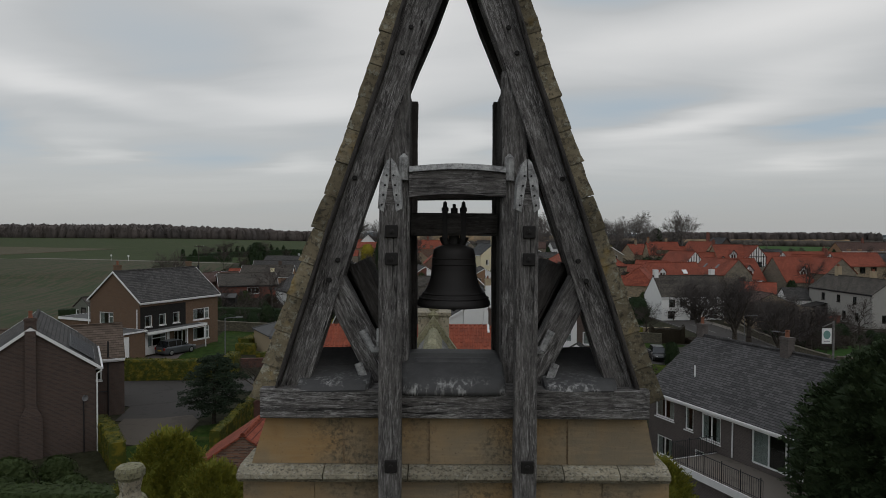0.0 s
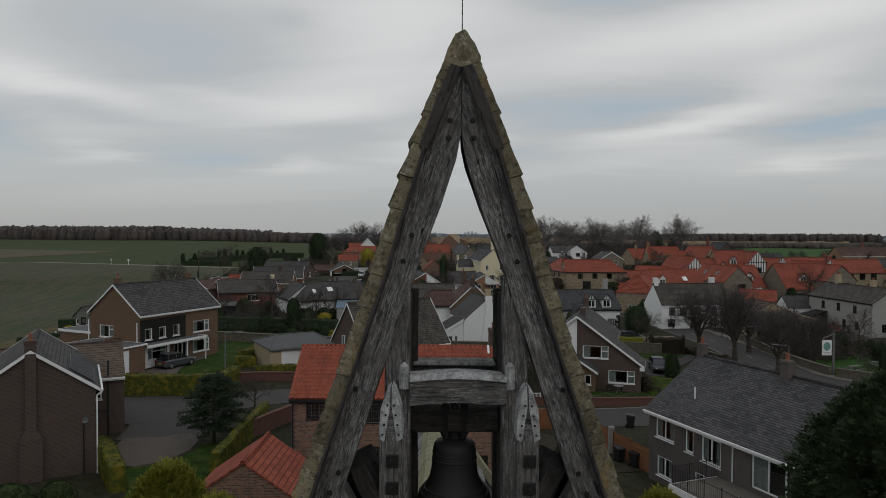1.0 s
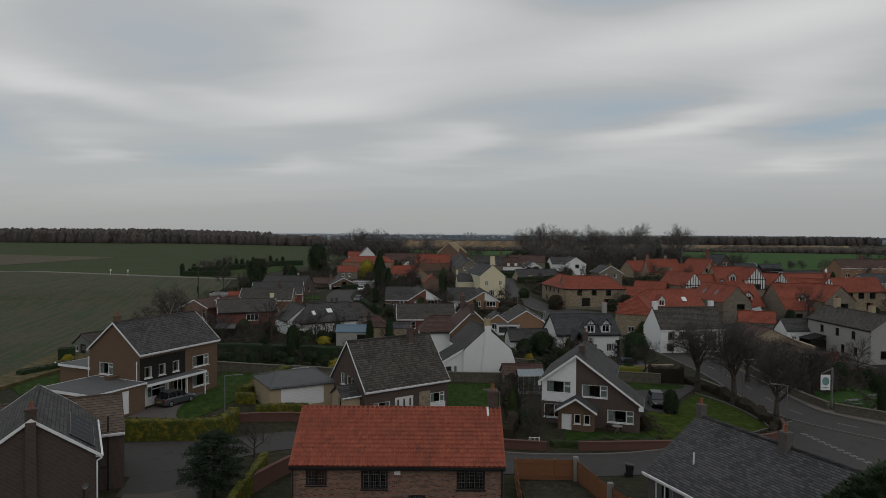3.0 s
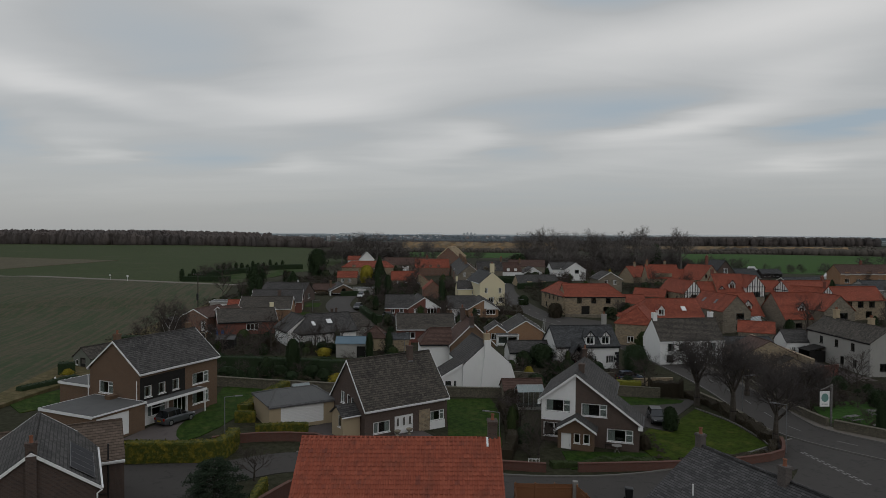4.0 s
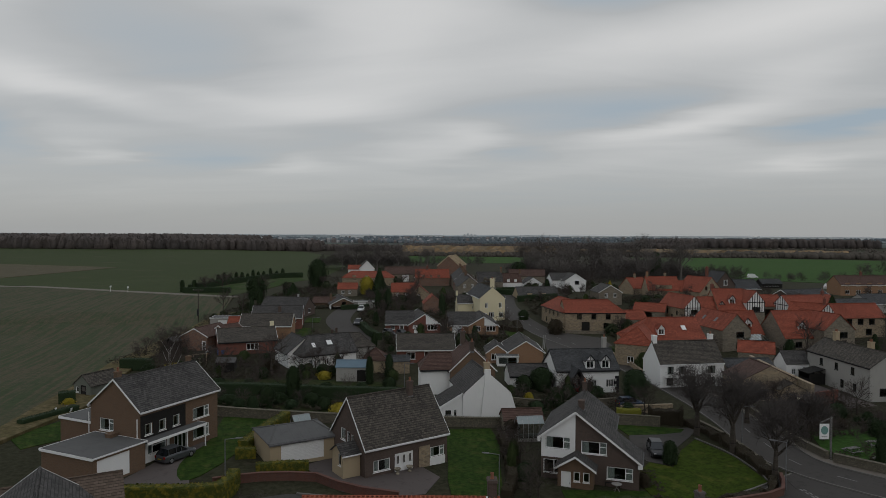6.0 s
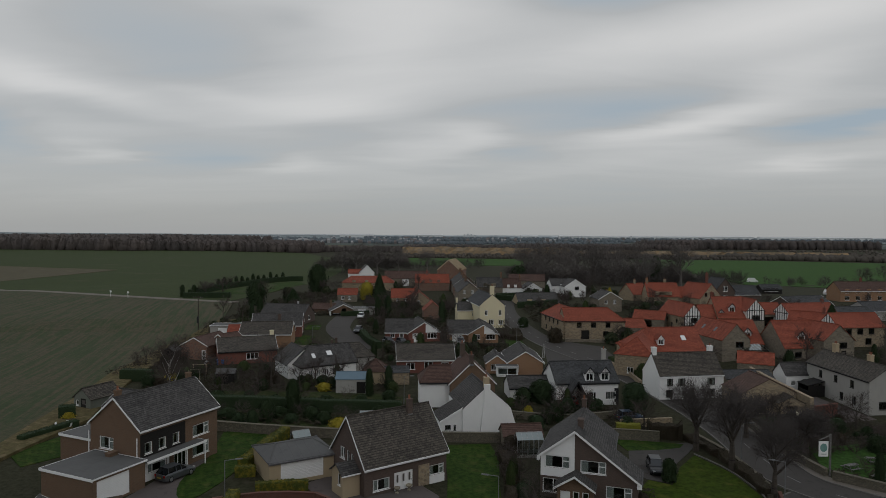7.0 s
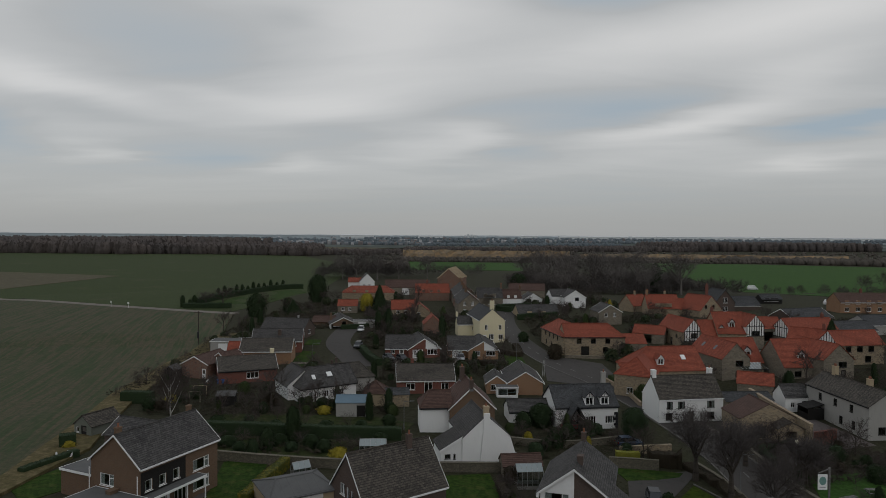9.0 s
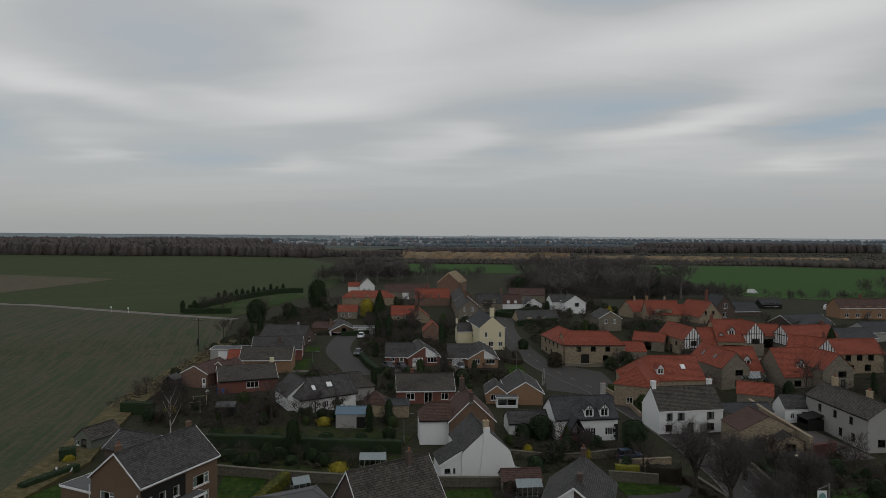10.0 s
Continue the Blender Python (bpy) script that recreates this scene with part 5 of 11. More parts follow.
part("buttress", Mesh().hexa([(-4.2, -4.6, -0.5), (-3.6, -4.6, -0.5), (-3.6, -3.3, -0.5), (-4.2, -3.3, -0.5), (-4.2, -3.4, 3.2), (-3.6, -3.4, 3.2), (-3.6, -3.3, 3.2), (-4.2, -3.3, 3.2)]), RENDER_WHITE, F_H)
FL = thing("lean_to", pose(5.2, 93.4, -1.6, 0, 0, 102), "white rendered lean-to with a dark sloping roof", "lean-to")
part("wall", Mesh().pierced((-3.9, 6.2), (0, -1), [(0, -0.5), (2.9, -0.5), (2.9, 3.3), (0, 1.75)], [(0.5, 0.6, 1.3, 1.2), (1.7, 0.5, 2.0, 1.2)], 0.2), RENDER_WHITE, FL)
window(FL, (-3.9, 6.2), (0, -1), 0.5, 0.6, 1.3, 1.2, 2, BLACK)
window(FL, (-3.9, 6.2), (0, -1), 1.7, 0.5, 2.0, 1.2, 1, BLACK)
part("wall", Mesh().box(-3.7, 1.0, 6.0, 6.2, -0.5, 1.7), RENDER_WHITE, FL)
part("roof_slope", Mesh().slab([(-4.05, 3.32, 3.5), (1.1, 3.32, 3.5), (1.1, 6.4, 1.75), (-4.05, 6.4, 1.75)][::-1], (0, 0, -0.1)), TILE_DARK, FL)
part("bargeboard", Mesh().hexa([(-4.12, 3.32, 3.25), (-4.055, 3.32, 3.25), (-4.055, 6.45, 1.5), (-4.12, 6.45, 1.5), (-4.12, 3.32, 3.55), (-4.055, 3.32, 3.55), (-4.055, 6.45, 1.8), (-4.12, 6.45, 1.8)]), WHITE, FL)

house(4.3, 106.7, 96, 9.0, 7.6, 2.0, 5.6, BRICK_BROWN, TILE_RUST, "brown brick house gable with white bargeboards and a rust tiled roof", barge=WHITE, gutter=BLACK,
      chimneys=[(-4.2, 0.2, 0.9, 0.6, 6.6, BRICK_DARK, 2), (3.6, 0.6, 1.0, 0.7, 7.1, BRICK_PLUM, 2)])
house(-1.2, 105.2, 6, 5.2, 5.6, 2.2, 4.4, RENDER_WHITE, TILE_RUST, "white rendered side wing with a rust tiled hipped roof", hip=(1.8, 0), gutter=BLACK)
house(16.1, 133.2, 90, 12.2, 7.3, 0.5, 2.75, BRICK_ORANGE, TILE_DARK, "orange brick bungalow with white bargeboards and dark tiles", [("0", 1.0, 0.6, 2.0, 1.3, "win", 3)], barge=WHITE, gutter=WHITE)
house(10.6, 131.0, 90, 7.0, 4.5, 0.3, 1.9, BRICK_ORANGE, TILE_DARK, "dark tiled side wing of a bungalow", row("0", 1, 4, 0.7, 2.4, 1.2, lights=4), barge=WHITE)
flat_block(12.4, 126.4, 0, 4.0, 2.6, -2.1, 0.2, RENDER_WHITE, "white framed conservatory with a flat roof", [("a", 2.0, 0.7, 3.6, 1.3, "win")], "conservatory", "conservatory")
house(15.3, 112.0, 6, 9.0, 5.0, -0.2, 1.4, RENDER_WHITE, TILE_DARK, "long low white outbuilding with a dark slate roof", row("a", 3, 9, 0.7, 0.7, 1.0, lights=2, a=0.05, b=0.6), gutter=BLACK, oh=0.2, name="outbuilding", category="outbuilding")

# white house with two half-timbered dormers
T_H = house(23.2, 111.2, 8, 10.8, 8.0, 1.2, 4.1, RENDER_WHITE, TILE_SLATE, "white cottage with black trim and two half-timbered dormers",
            [("a", 5.9, 0.9, 1.7, 1.3, "win", 4), ("a", 9.2, 0.9, 1.7, 1.3, "win", 4), ("0", 3.5, 0.8, 1.2, 1.3, "win", 2)], barge=BLACK, gutter=BLACK,
            chimneys=[(4.6, 1.2, 0.7, 0.6, 5.8, RENDER_GREY, 1)])


def dormer(parent, x, y, z, w, h, depth, cheek, roof, timbered=True, label="dormer with a small gabled roof"):
    """A dormer that stands on the front slope; its window looks along -y."""
    d = part("dormer", Mesh().box(x - w / 2, x - w / 2 + 0.12, y, y + depth, z, z + h).box(x + w / 2 - 0.12, x + w / 2, y, y + depth, z, z + h).box(x - w / 2 + 0.12, x + w / 2 - 0.12, y + depth - 0.1, y + depth, z, z + h), cheek, parent, label)
    window(d, (x - w / 2, y), (1, 0), 0.12, z + 0.05, w - 0.12, z + h - 0.05, 2)
    g = w / 2 + 0.18
    rise = g * 1.05
    gab = Mesh()
    gab.slab([(x - w / 2, y + 0.02, z + h), (x + w / 2, y + 0.02, z + h), (x, y + 0.02, z + h + rise * 0.83)], (0, 0.08, 0))
    part("dormer_gable", gab, WHITE if timbered else cheek, d)
    for sgn in (-1, 1):
        o = [(x + sgn * g, y - 0.15, z + h - 0.12), (x + sgn * g, y + depth, z + h - 0.12), (x, y + depth + 0.9, z + h + rise), (x, y - 0.15, z + h + rise)]
        part("dormer_roof", Mesh().slab(o if sgn > 0 else o[::-1], (0, 0, -0.07)), roof, d)
        if timbered:
            a, b = Vector((x + sgn * g, y - 0.2, z + h - 0.16)), Vector((x, y - 0.2, z + h + rise - 0.02))
            part("dormer_barge", Mesh().tube(a, b, 0.07, 0.07, 4), BLACK, d)
    if timbered:
        part("timber", Mesh().box(x - 0.04, x + 0.04, y - 0.02, y + 0.02, z + h, z + h + rise * 0.8).box(x - w / 2, x + w / 2, y - 0.02, y + 0.018, z + h - 0.03, z + h + 0.05), BLACK, d)


for dx in (0.4, 3.0):
    dormer(T_H, dx, -3.6, 4.0, 1.5, 1.3, 2.2, RENDER_WHITE, TILE_SLATE)
part("porch", Mesh().box(-3.6, -3.35, -6.0, -3.75, 0, 2.4).box(-1.75, -1.5, -6.0, -3.75, 0, 2.4), TIMBER_DARK, T_H, "dark timbered porch")
for sgn in (-1, 1):
    o = [(-2.55 + sgn * 1.35, -6.4, 2.3), (-2.55 + sgn * 1.35, -3.0, 2.3), (-2.55, -2.0, 4.6), (-2.55, -6.4, 4.6)]
    part("porch_roof", Mesh().slab(o if sgn > 0 else o[::-1], (0, 0, -0.1)), TILE_SLATE, T_H)
    part("bargeboard", Mesh().tube((-2.55 + sgn * 1.42, -6.46, 2.15), (-2.55, -6.46, 4.58), 0.15, 0.15, 4), BLACK, T_H)
for i, zq in enumerate((0.05, 0.50, 0.95, 1.40, 1.85, 2.30)):
    part("quoin", Mesh().box(4.85 - 0.25 * (i % 2), 5.29, -3.78, -3.30, zq, zq + 0.43), BLACK, T_H)

# stone house with hipped red roof at the junction
house(37.2, 165.3, 2, 15.0, 8.0, 4.2, 7.1, STONE, TILE_RED, "buff stone house with a hipped red pantile roof", row("a", 3, 14, 3.0, 1.2, 1.2, lights=2) + [("a", 5.0, 0.1, 2.0, 2.2, "dark"), ("a", 10, 0.8, 1.2, 1.3, "win")], hip=(0, 3.5), gutter=BLACK, frame_mat=BLACK, oh=0.2, og=0.1)
house(31.6, 170.2, -80, 16.8, 7.6, 4.2, 6.95, STONE, TILE_RED, "buff stone wing with small windows and a hipped red roof", row("a", 4, 16, 3.1, 0.9, 1.1, lights=2) + row("a", 3, 16, 0.9, 0.9, 1.2, lights=2), hip=(3.5, 3.5), gutter=BLACK, frame_mat=BLACK, oh=0.2, og=0.1)
house(47.0, 166.0, 4, 7.0, 6.0, 2.4, 4.4, STONE_DARK, TILE_RED, "low stone outbuilding with red pantiles", [("a", 2.0, 0.1, 2.4, 1.9, "void")], oh=0.1, name="outbuilding", category="outbuilding")
house(56.0, 178.0, -30, 8.5, 5.5, 3.0, 5.0, STONE_DARK, TILE_RED, "open-fronted stone cart shed with red pantiles", [("a", 3.0, 0.1, 4.0, 2.2, "void")], oh=0.1, name="cart_shed", category="shed")
# yellow house
house(11.9, 184.0, 100, 16.0, 7.2, 6.2, 9.2, RENDER_CREAM, TILE_SLATE, "cream rendered house with a tall gable chimney", [("0", 1.8, 3.4, 0.8, 1.4, "win"), ("0", 5.6, 3.4, 0.8, 1.4, "win"), ("0", 1.4, 0.1, 1.0, 2.0, "white"), ("0", 3.2, 0.9, 1.4, 1.4, "win", 3), ("0", 5.8, 0.9, 1.2, 1.3, "win")],
      oh=0.15, og=0.05, chimneys=[(-7.5, 0, 0.7, 1.1, 11.4, RENDER_CREAM, 2)], gutter=WHITE)
house(7.0, 186.0, 6, 6.4, 6.0, 4.1, 6.2, RENDER_CREAM, TILE_DARK, "lower cream rendered wing with a dark roof", [("a", 4.8, 2.0, 1.7, 1.0, "win", 3)], oh=0.15, gutter=WHITE, chimneys=[(-3.0, 0, 0.5, 0.7, 7.3, RENDER_CREAM, 0)])
def gable_panel(h, L, W, ze, zr, y0, y1, z0, og=0.15):
    """White boarding on part of a gable end, above its window."""
    he, hr = ze - h.location.z, zr - h.location.z
    top = lambda y: hr - (hr - he) / (W / 2) * abs(y) - 0.24
    x = -L / 2 + og
    pts = [(y0, z0), (y1, z0), (y1, top(y1))] + ([(0.0, top(0.0))] if y0 < 0 < y1 else []) + [(y0, top(y0))]
    part("gable_panel", Mesh().slab([(x - 0.005, y, z) for y, z in pts][::-1], (-0.03, 0, 0)), WHITE, h, "white boarded panel in the gable")


# pairs of bungalows on the close
BU_A = house(9.5, 164.3, 92, 15.0, 7.7, 1.4, 3.7, BRICK_ORANGE, TILE_DARK, "orange brick bungalow with a white panelled gable", [("0", 2.0, 0.9, 1.6, 1.2, "win", 3), ("0", 5.3, 0.9, 2.2, 1.2, "win", 3)], barge=WHITE, gutter=WHITE, hip=(0, 3))
gable_panel(BU_A, 15.0, 7.7, 1.4, 3.7, -3.4, -0.2, 2.2)
house(4.6, 162.0, 2, 7.0, 7.5, 1.4, 4.2, BRICK_ORANGE, TILE_DARK, "dark tiled wing of a bungalow with a white garage door", [("a", 2.2, 0.05, 2.4, 2.1, "garage")], gutter=WHITE)
BU_B = house(-5.3, 164.4, 100, 12.0, 8.2, 1.4, 4.0, BRICK_RED, TILE_DARK, "red brick bungalow with a white panelled gable", [("0", 2.2, 0.05, 2.5, 2.1, "garage"), ("0", 5.7, 0.9, 2.4, 1.3, "win", 3)], barge=WHITE, gutter=WHITE)
gable_panel(BU_B, 12.0, 8.2, 1.4, 4.0, -3.6, -0.3, 2.3)
house(-10.5, 163.0, 2, 7.0, 7.5, 1.4, 4.3, BRICK_RED, TILE_DARK, "dark tiled wing of a red brick bungalow", [("a", 1.8, 0.9, 1.0, 1.2, "win"), ("a", 3.9, 0.1, 1.1, 2.0, "white")], gutter=WHITE)
house(-3.4, 130.6, 5, 11.4, 8.0, 1.0, 3.55, BRICK_RED, TILE_BROWN, "red brick bungalow with a broad brown tiled roof", [("a", 2.6, 0.8, 1.7, 1.3, "win", 2), ("a", 6.0, 0.1, 1.6, 2.2, "glazed", 2), ("a", 9.2, 0.8, 1.4, 1.3, "win", 2)], barge=WHITE, gutter=WHITE, chimneys=[(-2.5, 0.5, 0.6, 0.5, 4.4, BRICK_RED, 0)])
house(-41.0, 138.3, 22, 11.8, 9.0, 1.24, 3.5, BRICK_RED, TILE_BROWN, "red brick bungalow with a pale brown tiled roof", [("a", 6.6, 0.85, 2.4, 1.3, "win", 3)], barge=WHITE, gutter=BLACK, chimneys=[(5.4, 1.2, 0.8, 0.6, 4.4, RENDER_CREAM, 0)])
house(-41.1, 155.9, 5, 12.0, 8.0, 1.8, 4.3, BRICK_ORANGE, TILE_BROWN, "brick bungalow with a brown roof and white gable panel", row("a", 2, 11, 0.9, 1.5, 1.1), barge=WHITE, gutter=WHITE)
house(-48.8, 156.5, 5, 3.4, 5.0, 1.6, 3.4, BRICK_ORANGE, TILE_RED, "small lean-to with a red roof", oh=0.1, name="outbuilding", category="outbuilding")
house(-41.5, 167.5, 8, 12.4, 8.0, 2.2, 4.9, BRICK_RED, TILE_DARK, "red brick bungalow with a dark tiled roof", [("1", 3.5, 0.9, 2.6, 1.3, "win", 4)], barge=WHITE, gutter=WHITE, chimneys=[(0.5, -2.0, 0.8, 0.6, 4.9, BRICK_PLUM, 0)])
house(-43.0, 184.0, -12, 13.0, 8.5, 2.6, 5.5, BRICK_PLUM, TILE_DARK, "plum brick bungalow with a dark tiled roof", row("1", 1, 8, 0.9, 1.6, 1.2), gutter=WHITE, chimneys=[(3.0, 0.3, 0.4, 0.4, 6.2, LEADW, 0)])
flat_block(-53.5, 167.5, 5, 9.0, 5.0, -0.6, 2.0, RENDER_GREY, "long flat-roofed garage block", [("a", 3, 0.1, 2.2, 1.9, "garage")])
C_H = house(-50.6, 142.5, 77, 10.0, 6.6, 1.6, 3.3, BRICK_MULTI, TILE_RUST, "pinkish brick bungalow gable with white bargeboards", [("0", 5.2, 0.1, 0.9, 2.0, "white")], barge=WHITE)
house(-46.6, 144.0, 60, 5.5, 5.5, 1.6, 3.4, BRICK_MULTI, TILE_RUST, "rust tiled wing of a pink brick bungalow", barge=WHITE)
W_B = house(-22.9, 124.5, 33, 11.5, 8.5, 1.2, 4.2, RENDER_WHITE, TILE_DARK, "white rendered bungalow with a dark hipped roof and skylights", row("a", 5, 10, 0.7, 0.8, 1.2, lights=2), hip=(3.0, 0.01), gutter=BLACK, chimneys=[(2.5, 0.5, 0.35, 0.35, 4.9, BRICK_DARK, 0)])
for sx, sy, sw in ((0.9, -1.9, 1.0), (-2.3, -2.2, 0.6)):
    part("skylight", Mesh().box(-sw / 2, sw / 2, -0.55, 0.55, 0.0, 0.10), WHITE, W_B, "pale skylight in the roof slope", at=pose(sx, sy, 4.2 - W_B.location.z - 0.706 * abs(sy), 35.2, 0, 0))
house(-27.4, 125.6, 120, 8.5, 7.0, 1.2, 3.9, RENDER_WHITE, TILE_DARK, "white rendered gable wing with a dark roof", row("0", 2, 6, 0.7, 0.9, 1.2), gutter=BLACK)
house(-18.4, 131.0, 20, 9.0, 7.0, 1.2, 3.6, RENDER_GREY, TILE_BROWN, "grey tiled rear wing of a white bungalow", hip=(0, 2.5), chimneys=[(-2.5, 0.6, 0.4, 0.4, 4.6, BRICK_DARK, 0)])
house(-12.0, 119.2, 90, 4.6, 4.6, 0.8, 2.7, RENDER_BUFF, TILE_RUST, "small buff garage with a rust pyramid roof", hip=(2.2, 2.2), oh=0.2, name="garage", category="garage")
house(-8.2, 119.0, 8, 4.6, 4.0, 0.6, 1.4, STONE, TILE_SLATE, "low stone garage with a grey corrugated roof", oh=0.1, name="garage", category="garage")
house(-15.1, 111.6, 1, 5.5, 3.4, 0.95, 1.9, RENDER_GREY, FELT_BLUE, "pale garden shed with a blue-grey roof and grey doors", [("a", 4.2, 0.1, 1.5, 1.9, "dark")], oh=0.1, name="garden_shed", category="shed")
# far end of the close
house(-31.2, 203.6, 105, 13.5, 8.3, 2.0, 4.0, RENDER_WHITE, TILE_DARK, "bungalow with a dark gabled front and white windows", [("0", 2.1, 0.8, 2.5, 1.3, "win", 4), ("0", 6.0, 0.5, 2.8, 1.7, "win", 4)], barge=WHITE, walls={"0": BRICK_BROWN}, chimneys=[(-1.0, 3.2, 0.7, 0.6, 4.8, BRICK_BROWN, 0)])
house(-36.3, 204.5, -5, 7.0, 6.0, 2.0, 3.6, BRICK_BROWN, TILE_RUST, "rust tiled wing of a bungalow")
flat_block(-23.5, 200, 6, 6.5, 4.0, 0.5, 2.9, RENDER_GREY, "flat white carport and garage", [("a", 2.5, 0.1, 2.4, 2.0, "garage")])
house(-29.3, 262, 4, 20.5, 9.0, 6.0, 8.3, STONE, TILE_RED, "long stone barn house with a hipped red pantile roof", row("a", 3, 19, 2.6, 1.3, 1.6), hip=(3.5, 3.5), frame_mat=BLACK, oh=0.2, og=0.1)
house(-33.0, 231, 4, 7.0, 6.0, 4.0, 6.0, STONE_DARK, TILE_RED, "low stone cottage with red pantiles", row("a", 2, 6, 1.0, 1.0, 1.1), oh=0.1)
house(-34.0, 296, 100, 9.0, 7.0, 7.6, 11.2, RENDER_WHITE, TILE_DARK, "white gabled house behind the barns", row("0", 2, 6, 3.5, 1.0, 1.2), barge=WHITE)
house(-39.5, 298, 5, 6.0, 6.0, 7.2, 9.0, RENDER_WHITE, TILE_RED, "white wing with a red roof", row("a", 2, 5, 1.6, 1.0, 1.2))
house(-15.6, 293, 4, 20.0, 9.0, 5.5, 8.6, STONE_DARK, TILE_RUST, "long brown-roofed stone barn with a pale door", [("a", 9.0, 0.1, 3.0, 3.0, "garage"), ("a", 13.5, 2.0, 1.5, 1.2, "win")], oh=0.15, name="barn", category="barn")
house(-4.2, 263, 4, 13.5, 8.0, 6.0, 9.2, BRICK_MULTI, TILE_RED, "brick farmhouse with a red pantile roof", row("a", 3, 12, 3.2, 1.1, 1.2), oh=0.15, chimneys=[(-2.0, 0, 0.8, 0.6, 10.6, BRICK_RED, 1)])
house(-7.9, 224, 95, 8.0, 7.0, 3.1, 5.9, STONE, TILE_RED, "stone gabled cottage with red pantiles", row("0", 1, 6, 0.8, 1.0, 1.1), oh=0.1, chimneys=[(-2.0, 1.5, 0.7, 0.6, 7.2, BRICK_RED, 1)])
house(-13.6, 226.6, 3, 8.0, 7.0, 3.5, 6.4, STONE, TILE_RED, "red pantiled stone wing of a cottage", row("a", 2, 7, 0.9, 1.0, 1.1), oh=0.1)
house(-3.0, 192.0, 95, 7.0, 5.5, 3.3, 5.8, BRICK_MULTI, TILE_RED, "small brick gable with a red roof", oh=0.1)
house(17.0, 243, 4, 9.5, 7.0, 6.0, 9.4, STONE_DARK, TILE_DARK, "stone cottage in a terraced row", row("a", 2, 9, 3.6, 1.0, 1.2) + row("a", 3, 9, 0.9, 1.0, 1.3), oh=0.15, chimneys=[(4.4, 0, 0.6, 0.9, 10.8, BRICK_BROWN, 2)])
house(25.2, 245, 4, 7.3, 6.0, 5.6, 8.8, RENDER_WHITE, TILE_RUST, "white cottage with a rust roof in the row", row("a", 2, 7, 2.8, 1.0, 1.1), oh=0.15, chimneys=[(3.3, 0, 0.6, 0.9, 10.0, BRICK_BROWN, 1)])
house(35.0, 276, -6, 15, 8.0, 6.0, 8.6, STONE_DARK, TILE_RUST, "long brown-roofed stone barn", oh=0.15, name="barn", category="barn")
for k in range(4):
    house(8.6 - k * 0.4, 228 + k * 10.5, 96, 10.0, 8.0, 5.5 + 0.4 * k, 8.8 + 0.4 * k, BRICK_MULTI if k % 2 else STONE_DARK, TILE_DARK, "gabled brick cottage along the high street", row("a", 2, 9, 3.4, 1.0, 1.3) + row("0", 2, 7, 3.4, 0.9, 1.2) + row("0", 2, 7, 0.8, 1.0, 1.3), oh=0.15, barge=WHITE if k == 1 else None, group="street cottages", chimneys=[(4.4, 0, 0.6, 0.9, 10.2 + 0.4 * k, BRICK_BROWN, 2)])
house(31.1, 221, 8, 14.0, 9.0, 3.0, 5.8, RENDER_BUFF, TILE_DARK, "buff bungalow with a dark roof beside the street", row("a", 2, 12, 0.8, 1.6, 1.2), gutter=WHITE)
house(33.5, 252, 95, 9, 7.0, 4.8, 7.0, RENDER_WHITE, TILE_DARK, "white gabled cottage beside the street", barge=WHITE, oh=0.1)
house(46.8, 240, 96, 9.2, 8.1, 6.7, 9.3, RENDER_WHITE, TILE_DARK, "white rendered two-storey house with black window surrounds", [("0", 4.3, 2.6, 1.5, 1.2, "win", 3), ("0", 1.6, 0.4, 1.2, 1.2, "win")], barge=WHITE, frame_mat=BLACK)
house(42.6, 243.5, 8, 7.4, 7.4, 6.7, 9.1, RENDER_WHITE, TILE_DARK, "white side wing of a two-storey house", [("a", 4.0, 3.0, 1.5, 1.2, "win", 2)])
house(50.3, 204, 95, 9.0, 7.6, 5.8, 8.1, STONE_DARK, TILE_DARK, "grey-buff house gable with white trim", row("0", 2, 7, 2.6, 0.9, 1.2), barge=WHITE, chimneys=[(1.0, -0.5, 0.9, 0.6, 8.0, STONE_DARK, 2)])


# ---- the red-roofed courtyard and the cottages by the main street ----
def timbering(h, side, L, W, he, hr, n=6, oh=0.3, og=0.15):
    """Black studs and rails on a white gable end."""
    Lw, Ww = L - 2 * og, W - 2 * oh
    x = (Lw / 2 + 0.004) * (1 if side == "1" else -1)
    xa, xb = sorted((x, x + 0.05 * (1 if side == "1" else -1)))
    slope = (hr - he) / (W / 2)
    z0 = he - 2.3
    edge = lambda y: hr - slope * abs(y) - 0.2
    for i in range(n + 1):
        y = -Ww / 2 + 0.09 + (Ww - 0.18) * i / n
        part("stud", Mesh().box(xa, xb, y - 0.09, y + 0.09, z0, edge(y)), BLACK, h)
    part("rail", Mesh().box(xa - 0.004, xb + 0.004, -Ww / 2, Ww / 2, z0 - 0.1, z0 + 0.1), BLACK, h)
    part("plinth", Mesh().box(xa, xb, -Ww / 2, Ww / 2, -0.7, z0 - 0.104), STONE_DARK, h, "rubble stone below the timbered gable")
    yy = (hr - 0.45 - he) / slope
    part("rail", Mesh().box(xa - 0.003, xb + 0.003, -W / 2 + 0.35, W / 2 - 0.35, he + 0.1, he + 0.28), BLACK, h)


